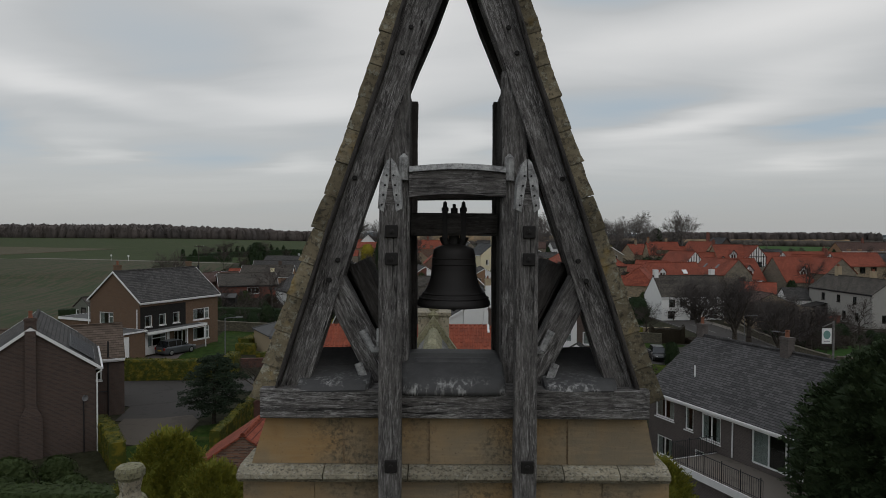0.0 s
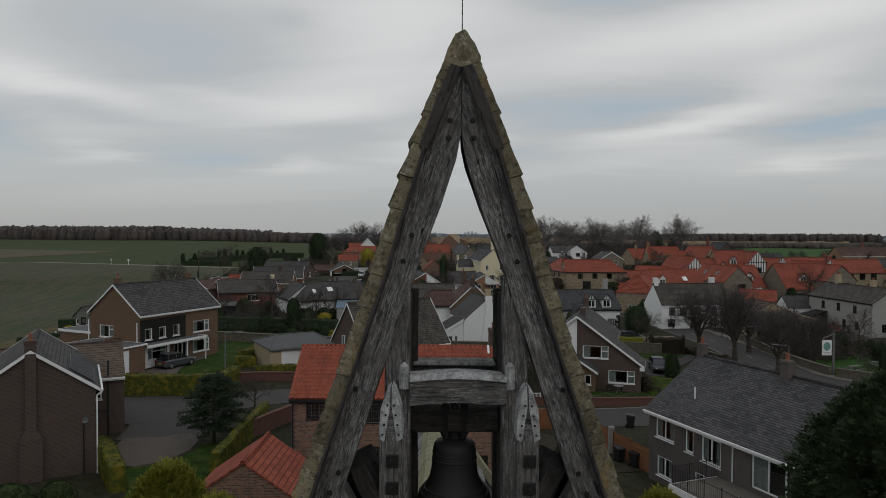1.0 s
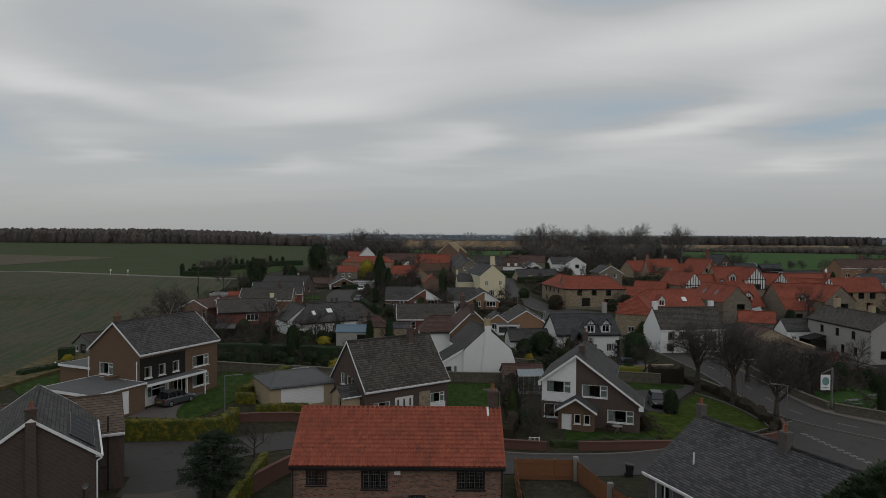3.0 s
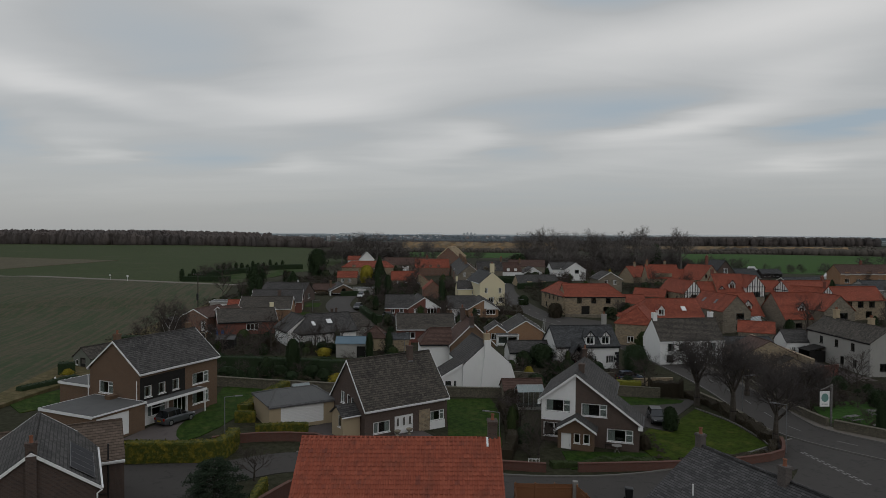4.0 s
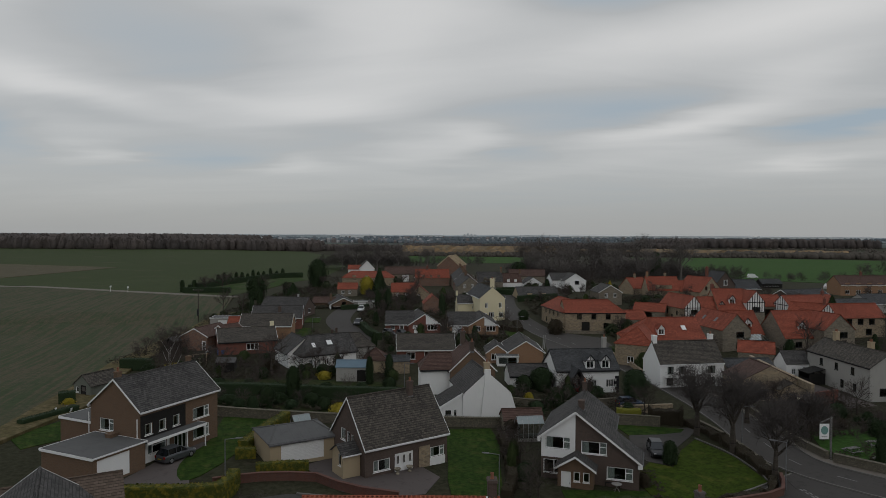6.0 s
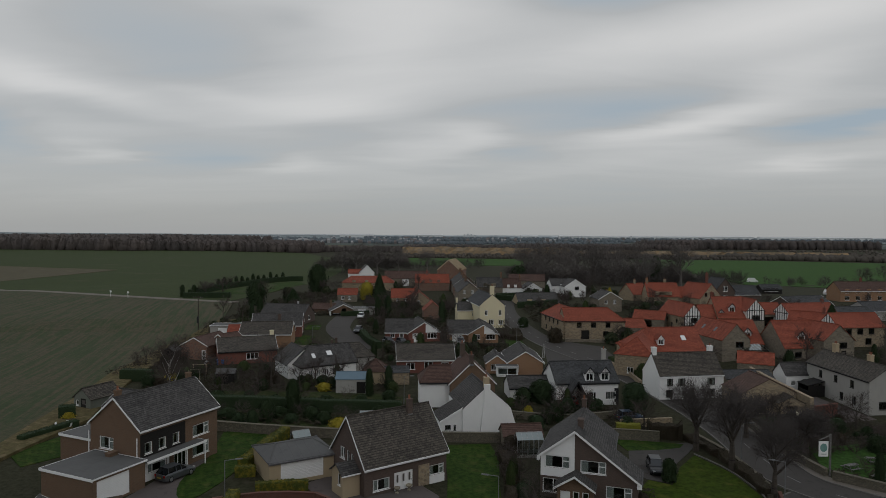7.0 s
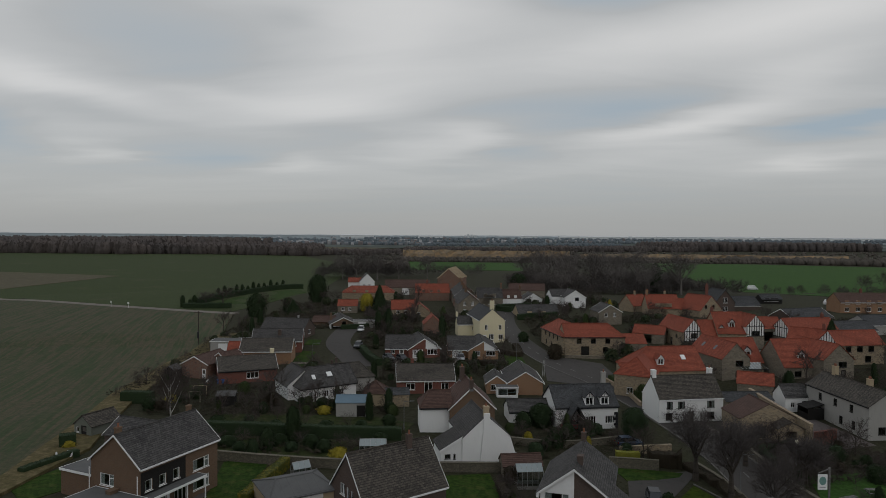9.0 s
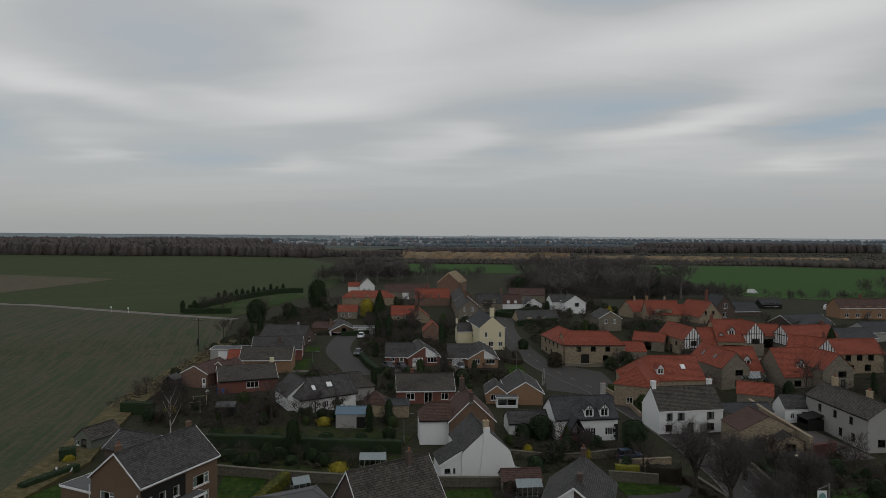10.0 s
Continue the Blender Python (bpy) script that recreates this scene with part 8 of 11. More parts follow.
def church():
    ch = thing("church", pose(0.09, 4.25, 0), "church with golden ashlar gable, slate nave roof and stone finial", "church")
    # gable wall that carries the bellcote: stepped out below, with a moulded string
    prof = lambda z, w, y: [(-w, y, z), (w, y, z)]
    part("gable_core", Mesh().hexa([(-1.28, -0.10, 8.4), (1.26, -0.10, 8.4), (1.26, 1.05, 8.4), (-1.28, 1.05, 8.4), (-1.12, -0.10, 10.92), (1.10, -0.10, 10.92), (1.10, 1.05, 10.92), (-1.12, 1.05, 10.92)]), STONE_ASHLAR, ch)
    RB = random.Random(3)
    z = 10.635
    cuts = [-1.16, -0.69, -0.18, 0.33, 0.65, 1.13]
    for a, b in zip(cuts[:-1], cuts[1:]):
        if b - a < 0.06:
            continue
        m = Mesh()
        x0a, x1a = a + 0.007, b - 0.007
        flare0 = 0.09 if a == cuts[0] else 0.0
        flare1 = 0.06 if b == cuts[-1] else 0.0
        d = RB.uniform(0.0, 0.012)
        m.hexa([(x0a - flare0, -0.135 - d, z), (x1a + flare1, -0.135 - d, z), (x1a + flare1, 0.2, z), (x0a - flare0, 0.2, z), (x0a, -0.13 - d, 10.925), (x1a, -0.13 - d, 10.925), (x1a, 0.2, 10.925), (x0a, 0.2, 10.925)])
        part("ashlar_block", m, STONE_ASHLAR, ch)
    part("mortar_bed", Mesh().box(-1.14, 1.11, -0.129, -0.101, 10.62, 10.92), MORTAR, ch, "tan lime mortar between the blocks")
    scut = [-1.31, -0.80, -0.30, 0.38, 0.62, 0.95, 1.25]
    for a, b in zip(scut[:-1], scut[1:]):
        pr = [(-0.20, 10.545), (-0.235, 10.575), (-0.235, 10.60), (-0.16, 10.632), (0.15, 10.632), (0.15, 10.545)]
        part("string_course", Mesh().rings([[(x, y, zz) for y, zz in pr] for x in (a + 0.003, b - 0.003)]), STONE_STRING, ch)
    for i in range(5):
        zc = 10.535 - 0.34 * i
        edge = 1.30 + 0.035 * i
        k = 6
        offs = 0.2 * (i % 2)
        cs = [-edge] + [-edge + 2 * edge * (j + offs) / k for j in range(1, k)] + [edge - 0.03]
        for a, b in zip(cs[:-1], cs[1:]):
            part("ashlar_block", Mesh().box(a + 0.002, b - 0.002, -0.125 - RB.uniform(0, 0.012), 0.2, zc - 0.335, zc), STONE_ASHLAR, ch)
    # gable copings down both sides below
    for sgn in (-1, 1):
        part("gable_coping", Mesh().hexa([(sgn * 1.2, -0.25, 9.4), (sgn * 4.2, -0.25, 5.6), (sgn * 4.2, 0.25, 5.6), (sgn * 1.2, 0.25, 9.4), (sgn * 1.2, -0.25, 9.65), (sgn * 4.2, -0.25, 5.85), (sgn * 4.2, 0.25, 5.85), (sgn * 1.2, 0.25, 9.65)]), STONE_CAP, ch)
    part("west_wall", Mesh().slab([(-4.2, -0.05, -3), (4.2, -0.05, -3), (4.2, -0.05, 5.6), (1.2, -0.05, 9.4), (-1.2, -0.05, 9.4), (-4.2, -0.05, 5.6)], (0, 0.4, 0)), STONE_ASHLAR, ch)
    # nave roof, steep, with stone slates near the ridge
    rx, rz, sl = -0.262, 10.36, 1.42
    for sgn in (-1, 1):
        o = [(rx + sgn * 3.9, 0.4, rz - 3.9 * sl), (rx + sgn * 3.9, 7.4, rz - 3.9 * sl), (rx, 7.4, rz), (rx, 0.4, rz)]
        part("roof_slope", Mesh().slab(o if sgn > 0 else o[::-1], (0, 0, -0.12)), TILE_SLATE, ch)
        part("side_wall", Mesh().box(min(rx + sgn * 3.5, rx + sgn * 3.7), max(rx + sgn * 3.5, rx + sgn * 3.7), 0.4, 7.4, -3, rz - 3.6 * sl), STONE_ASHLAR, ch)
        k = Vector((sgn * 0.575, 0, -0.818))
        up = -k
        out = Vector((sgn * 0.818, 0, 0.575))
        for i in range(6):
            y = 0.9
            while y < 7.2:
                w = RB.uniform(0.24, 0.42)
                c0 = Vector((rx, y, rz)) + k * (0.14 + 0.21 * (i + 1) + RB.uniform(-0.02, 0.02))
                th = RB.uniform(0.014, 0.028)
                lo = [c0 + out * 0.030, c0 + Vector((0, w - 0.012, 0)) + out * RB.uniform(0.026, 0.034), c0 + Vector((0, w - 0.012, 0)) + up * 0.30 + out * 0.004, c0 + up * 0.30 + out * 0.004]
                hi = [p + out * th for p in lo]
                part("stone_slate", Mesh().hexa([tuple(p) for p in (lo + hi if sgn > 0 else lo[::-1] + hi[::-1])]), STONE_SLATE_GREY, ch)
                y += w
        a = Vector((rx, 7.3, rz + 0.235))
        b = a + k * 6.4
        part("gable_coping", Mesh().hexa([(a.x, 7.22, a.z - 0.20), (b.x, 7.22, b.z - 0.20), (b.x, 7.44, b.z - 0.20), (a.x, 7.44, a.z - 0.20), (a.x, 7.22, a.z), (b.x, 7.22, b.z), (b.x, 7.44, b.z), (a.x, 7.44, a.z)]), STONE_GREEN, ch)
    for i in range(12):
        a, b = 0.5 + i * 0.56, 0.5 + (i + 1) * 0.56 - 0.015
        pr = [(rx - 0.15, rz - 0.14), (rx - 0.06, rz + 0.025), (rx, rz + 0.05), (rx + 0.06, rz + 0.025), (rx + 0.15, rz - 0.14)]
        part("ridge_stone", Mesh().rings([[(x, a, z_) for x, z_ in pr], [(x, b, z_) for x, z_ in pr]]), STONE_GREEN, ch)
    f = part("finial_block", Mesh().box(rx - 0.27, rx + 0.27, 7.44, 7.95, 9.0, 10.57), STONE_CAP, ch, "pale stone finial block with a moulded top")
    part("finial_moulding", Mesh().rings([[(rx - w, 7.44 - w + 0.27, z_), (rx + w, 7.44 - w + 0.27, z_), (rx + w, 7.68 + w, z_), (rx - w, 7.68 + w, z_)] for w, z_ in ((0.27, 10.55), (0.30, 10.58), (0.31, 10.635), (0.285, 10.65))]), STONE_CAP, f)
    part("finial_boss", Mesh().lathe([(0.03, 10.64), (0.085, 10.66), (0.095, 10.70), (0.07, 10.745), (0.0, 10.76)], 10, rx, 7.62), STONE_GREEN, f)
    part("finial_leaf", Mesh().rings([[(rx - 0.07, 7.40, 10.52), (rx + 0.07, 7.40, 10.52), (rx + 0.07, 7.45, 10.52), (rx - 0.07, 7.45, 10.52)], [(rx - 0.10, 7.36, 10.60), (rx + 0.10, 7.36, 10.60), (rx + 0.10, 7.45, 10.60), (rx - 0.10, 7.45, 10.60)], [(rx - 0.02, 7.40, 10.67), (rx + 0.02, 7.40, 10.67), (rx + 0.02, 7.45, 10.67), (rx - 0.02, 7.45, 10.67)]]), STONE_GREEN, f)
    part("east_wall", Mesh().slab([(-3.95, 7.5, -3), (3.4, 7.5, -3), (3.4, 7.5, 5.0), (-0.262, 7.5, 10.2), (-3.95, 7.5, 5.0)], (0, 0.3, 0)), STONE_ASHLAR, ch)


church()

PN = thing("stone_pinnacle", pose(-4.3, 9.2, 5.42), "lichened stone chimney with an octagonal cap beside the church", "pinnacle")
oct_ = lambda r, z: [(r * math.cos(math.pi / 8 + k * math.pi / 4), r * math.sin(math.pi / 8 + k * math.pi / 4), z) for k in range(8)]
part("shaft", Mesh().rings([oct_(0.25, -6.0), oct_(0.24, 2.85), oct_(0.20, 2.95)]), STONE_GREEN, PN)
part("collar", Mesh().rings([oct_(0.15, 2.95), oct_(0.13, 3.04), oct_(0.16, 3.2)]), STONE_CAP, PN)
part("cap", Mesh().rings([oct_(0.16, 3.2), oct_(0.195, 3.25), oct_(0.195, 3.33), oct_(0.17, 3.38), oct_(0.05, 3.40)]), STONE_GREEN, PN)


# ---- vegetation ----
def bare_tree_meshes(seed, limbs=6, kids=(5, 5, 5), rise=0.55, fork=0.22, twist=0.5, twig_len=0.085, wood=None, twig=None, droop=0.0, trunk_r=0.03, thick=0.0009, crown_r=0.0):
    """A leafless tree one metre high: trunk with limbs, and the finer branches and twigs."""
    rng = random.Random(seed)
    trunk, fine = Mesh(), Mesh()

    def branch(p, d, r, length, level):
        m, sides = (trunk, 7) if level == 0 else (trunk, 5) if level == 1 else (fine, 4) if level == 2 else (fine, 3)
        n = 4 if level < 2 else 2 if level == 2 else 1
        nodes = [p]
        for i in range(n):
            wob = Vector((rng.gauss(0, 1), rng.gauss(0, 1), rng.gauss(0, 0.6))) * (0.10 if level else 0.04)
            d = (d + wob * twist + Vector((0, 0, (0.10 if level < 3 else -droop)))).normalized()
            q = nodes[-1] + d * (length / n)
            ra, rb = r * (1 - 0.75 * i / n), r * (1 - 0.75 * (i + 1) / n)
            m.tube(nodes[-1], q, ra, rb, sides, caps=False)
            nodes.append(q)
        if level > len(kids):
            return
        count = limbs if level == 0 else kids[level - 1]
        for k in range(count):
            t = (fork / 0.55 if level == 0 else 0.3) + (1 - (fork / 0.55 if level == 0 else 0.3)) * (k + rng.random()) / count
            t = min(t, 0.999)
            i = min(int(t * n), n - 1)
            base = nodes[i].lerp(nodes[i + 1], t * n - i)
            a = rng.uniform(0, 2 * math.pi) if level else 2 * math.pi * (k / count) * 2.4 + rng.uniform(-0.4, 0.4)
            side = d.orthogonal().normalized()
            side.rotate(Matrix.Rotation(a, 3, d))
            spread = rng.uniform(0.55, 1.0) if level == 0 else rng.uniform(0.6, 1.15)
            nd = (d * (1.0 - 0.3 * (level == 0)) + side * spread).normalized()
            nl = (0.46, 0.22, 0.13, twig_len)[min(level, 3)] * rng.uniform(0.7, 1.2) * (1.0 - 0.35 * t if level == 0 else 1.0)
            branch(base, nd, r * (0.5 if level == 0 else 0.5) * (1 - 0.4 * t) + thick, nl, level + 1)

    branch(Vector((0, 0, -0.02)), Vector((0, 0, 1)), trunk_r, 0.55, 0)
    if crown_r:
        # stray tips draw in towards a rounded crown
        for m in (trunk, fine):
            for i, v in enumerate(m.v):
                d = Vector((v[0] / crown_r, v[1] / crown_r, (v[2] - 0.60) / 0.40))
                r = d.length
                if r > 1 and v[2] > 0.3:
                    d *= (1 + (r - 1) * 0.3) / r
                    m.v[i] = (d.x * crown_r, d.y * crown_r, d.z * 0.40 + 0.60)
    return mesh_data("trunk", trunk, wood or BARK), mesh_data("crown", fine, twig or TWIG)


BARE = [bare_tree_meshes(s) for s in (11, 12, 13, 14)]
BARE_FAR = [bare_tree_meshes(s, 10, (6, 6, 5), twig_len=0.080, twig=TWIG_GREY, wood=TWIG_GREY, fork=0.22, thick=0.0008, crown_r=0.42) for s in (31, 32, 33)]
BIRCHES = [bare_tree_meshes(41, 8, (7, 7, 6), fork=0.08, twist=0.5, wood=BIRCH, twig=TWIG, droop=0.15, trunk_r=0.017, thick=0.0009, crown_r=0.40)]
POLLARD = [bare_tree_meshes(s, 10, (6, 6, 5), fork=0.28, twig_len=0.13, twig=TWIG_DARK, trunk_r=0.054, thick=0.0007, crown_r=0.44) for s in (51, 52, 53)]
SHRUB_FAR = [bare_tree_meshes(s, 8, (4, 3, 2), fork=0.02, twist=0.9, twig_len=0.16, trunk_r=0.018, thick=0.003) for s in (63, 64)]
BARE_MID = [bare_tree_meshes(s, 6, (5, 4, 4), twig_len=0.11, thick=0.0016) for s in (15, 16, 17, 18)]
SHRUB_BARE = [bare_tree_meshes(s, 10, (5, 4, 2), fork=0.02, twist=0.9, twig_len=0.14, trunk_r=0.016) for s in (61, 62)]


def put_tree(meshes, x, y, h, w=None, label="bare winter tree with fine brown twigs", name="tree", category="tree", group="", turn=None, z=None):
    rng = random.Random(int(x * 131 + y * 17))
    t = thing(name, Matrix(), label, category, group)
    s = (w or h * 0.8) / 0.85
    t.matrix_world = Matrix.Translation((x, y, gz(x, y) - 0.05 if z is None else z)) @ Matrix.Rotation(rng.uniform(0, 6.28) if turn is None else turn, 4, "Z") @ Matrix.Diagonal((s, s, h, 1))
    a, b = meshes
    part("trunk", a, None, t)
    part("crown", b, None, t)
    return t


def leafy(seed, shape, n, leaf, material):
    """A crown one metre wide and high made of leaf clumps on a lumpy form: leaves as small bent quads over a dark inner mass."""
    rng = random.Random(seed)
    m = Mesh()

    def radius(z):
        if shape == "column":
            return 0.42 * min(1, z / 0.08) ** 0.5 * (1 - max(0, (z - 0.6) / 0.42) ** 2) ** 0.5 if z < 1.02 else 0
        if shape == "cone":
            return 0.5 * (1 - z) ** 0.85 * min(1, z / 0.05 + 0.3) + 0.02
        if shape == "layer":
            return (0.5 * math.sqrt(max(0, 1 - (2 * z - 0.75) ** 2 / 1.6))) * (0.72 + 0.28 * abs(math.sin(z * 15))) * min(1, 0.35 + z)
        return 0.5 * math.sqrt(max(0.0, 1 - (2 * z - 1) ** 2 * 0.92)) if z > 0.5 else 0.5 * (0.80 + 0.20 * z / 0.5)

    lump = lambda a, z: 1 + 0.16 * math.sin(3 * a + seed) * math.sin(5 * z + seed) + 0.12 * math.sin(7 * a + 4 * z * 3 + seed * 2) + 0.06 * math.sin(13 * a - 9 * z)
    k, rows = 14, []
    core = 0.90 if n > 20000 else 0.80
    for j in range(8):
        z = 0.02 + 0.94 * j / 7
        rows.append([(radius(z) * core * lump(2 * math.pi * i / k, z) * math.cos(2 * math.pi * i / k), radius(z) * core * lump(2 * math.pi * i / k, z) * math.sin(2 * math.pi * i / k), z) for i in range(k)])
    m.rings(rows)
    for _ in range(n):
        z = rng.random() ** (1.25 if shape in ("cone", "layer") else 1.0)
        a = rng.uniform(0, 2 * math.pi)
        r = radius(z) * lump(a, z) * rng.uniform(core, 1.07 if core < 0.9 else 1.02)
        p = Vector((r * math.cos(a), r * math.sin(a), z))
        nrm = Vector((math.cos(a), math.sin(a), rng.uniform(-0.2, 0.9))).normalized()
        t = nrm.orthogonal()
        t.rotate(Matrix.Rotation(rng.uniform(0, 6.28), 3, nrm))
        b = nrm.cross(t)
        s = leaf * rng.uniform(0.6, 1.35)
        tip = nrm * s * rng.uniform(-0.1, 0.6)
        m.face(p - t * s * 0.5, p + b * s * 0.36 + tip * 0.4, p + t * s * 0.6 + tip, p - b * s * 0.36 + tip * 0.4)
    return mesh_data("crown", m, material)


def feathery(seed, n, length, width, core, material):
    """A crown one metre wide and high made of feathered sprays that stand out and up from a small inner mass."""
    rng = random.Random(seed + 50)
    m = Mesh()
    lump = lambda a, z: 1 + 0.15 * math.sin(3 * a + seed) * math.sin(6 * z + seed) + 0.12 * math.sin(6 * a + 11 * z + seed * 2) + 0.07 * math.sin(13 * a - 9 * z)
    radius = lambda z: 0.5 * math.sqrt(max(0.0, 1 - (2 * z - 1) ** 2 * 0.95)) if z > 0.5 else 0.5 * (0.82 + 0.18 * z / 0.5)
    k = 18
    m.rings([[(radius(z) * core * lump(2 * math.pi * i / k, z) * math.cos(2 * math.pi * i / k), radius(z) * core * lump(2 * math.pi * i / k, z) * math.sin(2 * math.pi * i / k), z * (0.5 + 0.5 * core)) for i in range(k)] for z in [0.02 + 0.94 * j / 9 for j in range(10)]])
    for _ in range(n):
        z, a = rng.random(), rng.uniform(0, 2 * math.pi)
        ln = length * rng.uniform(0.6, 1.4)
        out = Vector((math.cos(a + rng.uniform(-0.5, 0.5)), math.sin(a + rng.uniform(-0.5, 0.5)), rng.uniform(-0.1, 0.9) + 0.7 * max(0, z - 0.6))).normalized()
        r = max(0.0, radius(z) * lump(a, z) - ln * 0.8) * rng.uniform(0.9, 1.04)
        p = Vector((r * math.cos(a), r * math.sin(a), z * (1 - 0.5 * ln)))
        side = out.cross(Vector((0, 0, 1))).normalized()
        side.rotate(Matrix.Rotation(rng.uniform(-0.9, 0.9), 3, out))
        nrm = out.cross(side)
        for j in range(7):
            q = p + out * ln * (0.15 + 0.12 * j) - Vector((0, 0, 0.012 * (j / 6) ** 2))
            sgn = (1 if j % 2 else -1) if j < 6 else 0
            s = ln * rng.uniform(0.26, 0.42) * (1 - 0.06 * j)
            d = (out * 0.8 + side * sgn * 0.8 + nrm * rng.uniform(-0.35, 0.35)).normalized()
            w = d.cross(nrm).normalized() * width * rng.uniform(0.7, 1.3)
            m.face(q, q + d * s * 0.45 + w, q + d * s, q + d * s * 0.45 - w)
    return mesh_data("crown", m, material)


CROWNS = {}


def crown(shape, material, n, leaf, seed):
    key = (shape, material.name, n, leaf, seed)
    if key not in CROWNS:
        if shape == "feather":
            CROWNS[key] = feathery(seed, n, leaf, leaf * 0.055, 0.74, material)
        elif shape == "laurel":
            CROWNS[key] = feathery(seed, n, leaf, leaf * 0.10, 0.87, material)
        else:
            CROWNS[key] = leafy(seed, shape, n, leaf, material)
    return CROWNS[key]


STEM = mesh_data("stem", Mesh().tube((0, 0, -0.1), (0.02, 0, 0.45), 0.05, 0.03, 7), BARK)


def bush(x, y, w, h, material=None, shape="round", label="dark evergreen garden shrub", n=900, leaf=0.075, name="shrub", category="shrub", group="", lift=0.0, z=None):
    rng = random.Random(int(x * 77 + y * 31))
    t = thing(name, Matrix(), label, category, group)
    t.matrix_world = Matrix.Translation((x, y, gz(x, y) - 0.03 if z is None else z)) @ Matrix.Rotation(rng.uniform(0, 6.28), 4, "Z") @ Matrix.Diagonal((w, w, h, 1))
    c = part("crown", crown(shape, material or LEAF_DARK, n, leaf, rng.randrange(3)), None, t)
    if lift:
        c.matrix_local = Matrix.Translation((0, 0, lift)) @ Matrix.Diagonal((1, 1, 1 - lift, 1))
    part("trunk", STEM, None, t)
    return t


def hedge(line, w, h, material=None, label="clipped garden hedge", leaf=0.13, dens=55, name="hedge", step=1.5, wild=0.05):
    rng = random.Random(int(line[0][0] * 10 + line[0][1] * 7 + len(line)))
    pts = curve_pts(line, step)
    core, m = Mesh(), Mesh()
    rows, total = [], 0.0
    secs = []
    for i, p in enumerate(pts):
        d = (pts[min(i + 1, len(pts) - 1)] - pts[max(i - 1, 0)]).normalized()
        r = Vector((d.y, -d.x))
        g = gz(*p)
        hh, ww = h * (1 + rng.uniform(-1, 1) * wild), w * (1 + rng.uniform(-1, 1) * wild)
        a, b = p - r * ww / 2, p + r * ww / 2
        secs.append((a, b, g, hh))
        c = 0.12 * ww
        rows.append([(a.x, a.y, g - 0.3), (b.x, b.y, g - 0.3), (b.x, b.y, g + hh - c), (b.x - r.x * c, b.y - r.y * c, g + hh), (a.x + r.x * c, a.y + r.y * c, g + hh), (a.x, a.y, g + hh - c)])
    m.rings(rows)
    m.f = [f[::-1] for f in m.f]
    for (a0, b0, g0, h0), (a1, b1, g1, h1) in zip(secs[:-1], secs[1:]):
        ln = (a1 - a0).length
        for _ in range(int(ln * (2 * h + w) * dens)):
            u, v = rng.random(), rng.random() * (2 * h + w)
            g, hh = g0 + (g1 - g0) * u, h0 + (h1 - h0) * u
            a, b = a0.lerp(a1, u), b0.lerp(b1, u)
            r = (b - a).normalized()
            if v < h:
                p, nrm = Vector((a.x, a.y, g + hh * v / h)), Vector((-r.x, -r.y, 0.3))
            elif v < 2 * h:
                p, nrm = Vector((b.x, b.y, g + hh * (v - h) / h)), Vector((r.x, r.y, 0.3))
            else:
                q = a.lerp(b, (v - 2 * h) / w)
                p, nrm = Vector((q.x, q.y, g + hh)), Vector((rng.uniform(-0.4, 0.4), rng.uniform(-0.4, 0.4), 1))
            nrm.normalize()
            t = nrm.orthogonal()
            t.rotate(Matrix.Rotation(rng.uniform(0, 6.28), 3, nrm))
            bt = nrm.cross(t)
            s = leaf * rng.uniform(0.6, 1.3)
            p = p + nrm * s * rng.uniform(-0.3, 0.35)
            m.face(p - t * s * 0.5, p + bt * s * 0.4, p + t * s * 0.6 + nrm * s * 0.4, p - bt * s * 0.4)
    return single(name, m, material or LEAF_HEDGE, Matrix(), label, "hedge")


# lawns, drives and beds
patch("lawn", [(-25.5, 64.3), (-26.4, 65.6), (-27.0, 67.2), (-27.4, 69.0), (-27.5, 71.0), (-27.3, 73.2), (-26.9, 75.4), (-27.4, 79), (-28.6, 86.5), (-24.5, 90), (-22.8, 88), (-22.4, 77), (-22.6, 73.0), (-23.2, 69.2), (-24.1, 65.8), (-24.8, 64.5)], LAWN, "bright mown front lawn", "lawn", 0.07)
patch("drive", [(-31.2, 63.5), (-30.0, 69.5), (-27.6, 76.2), (-26.6, 75.2), (-26.6, 71.0), (-26.0, 67.0), (-24.8, 64.6), (-23.5, 61.5), (-26, 60)], PAVE_DARK, "block paved driveway before the brick house", "drive", 0.065)
patch("drive", [(-14.6, 69.5), (-12.0, 72.6), (-8.5, 67.4), (-2.6, 71.4), (-0.2, 68), (-1.6, 63.4), (-5, 62.2), (-9.6, 63.2), (-12, 65.8)], PAVE_DARK, "grey block paved forecourt", "drive", 0.065)
patch("lawn", [(0.6, 84.6), (6.3, 86), (7.0, 80.4), (6.4, 72), (6.0, 64.2), (3.0, 63.3), (0.9, 63.6), (0.6, 67.5), (0.7, 73.5), (0.5, 78)], LAWN, "bright mown side lawn", "lawn", 0.07)
patch("lawn", [(23.7, 75.4), (26.0, 74.0), (29.0, 80), (32.4, 84.5), (34.6, 78.0), (34.8, 70), (30, 65.6), (21, 64.4), (20.4, 70)], LAWN_CORNER, "yellow-green mown corner lawn", "lawn", 0.07)
patch("drive", [(22.5, 78.5), (24.4, 86), (30.6, 88.8), (33.4, 89.6), (34, 88.5), (32.0, 85.4), (28.4, 80.4), (25.8, 74.6), (23.6, 75.6)], ASPHALT, "asphalt drive beside the lawn", "drive", 0.065)
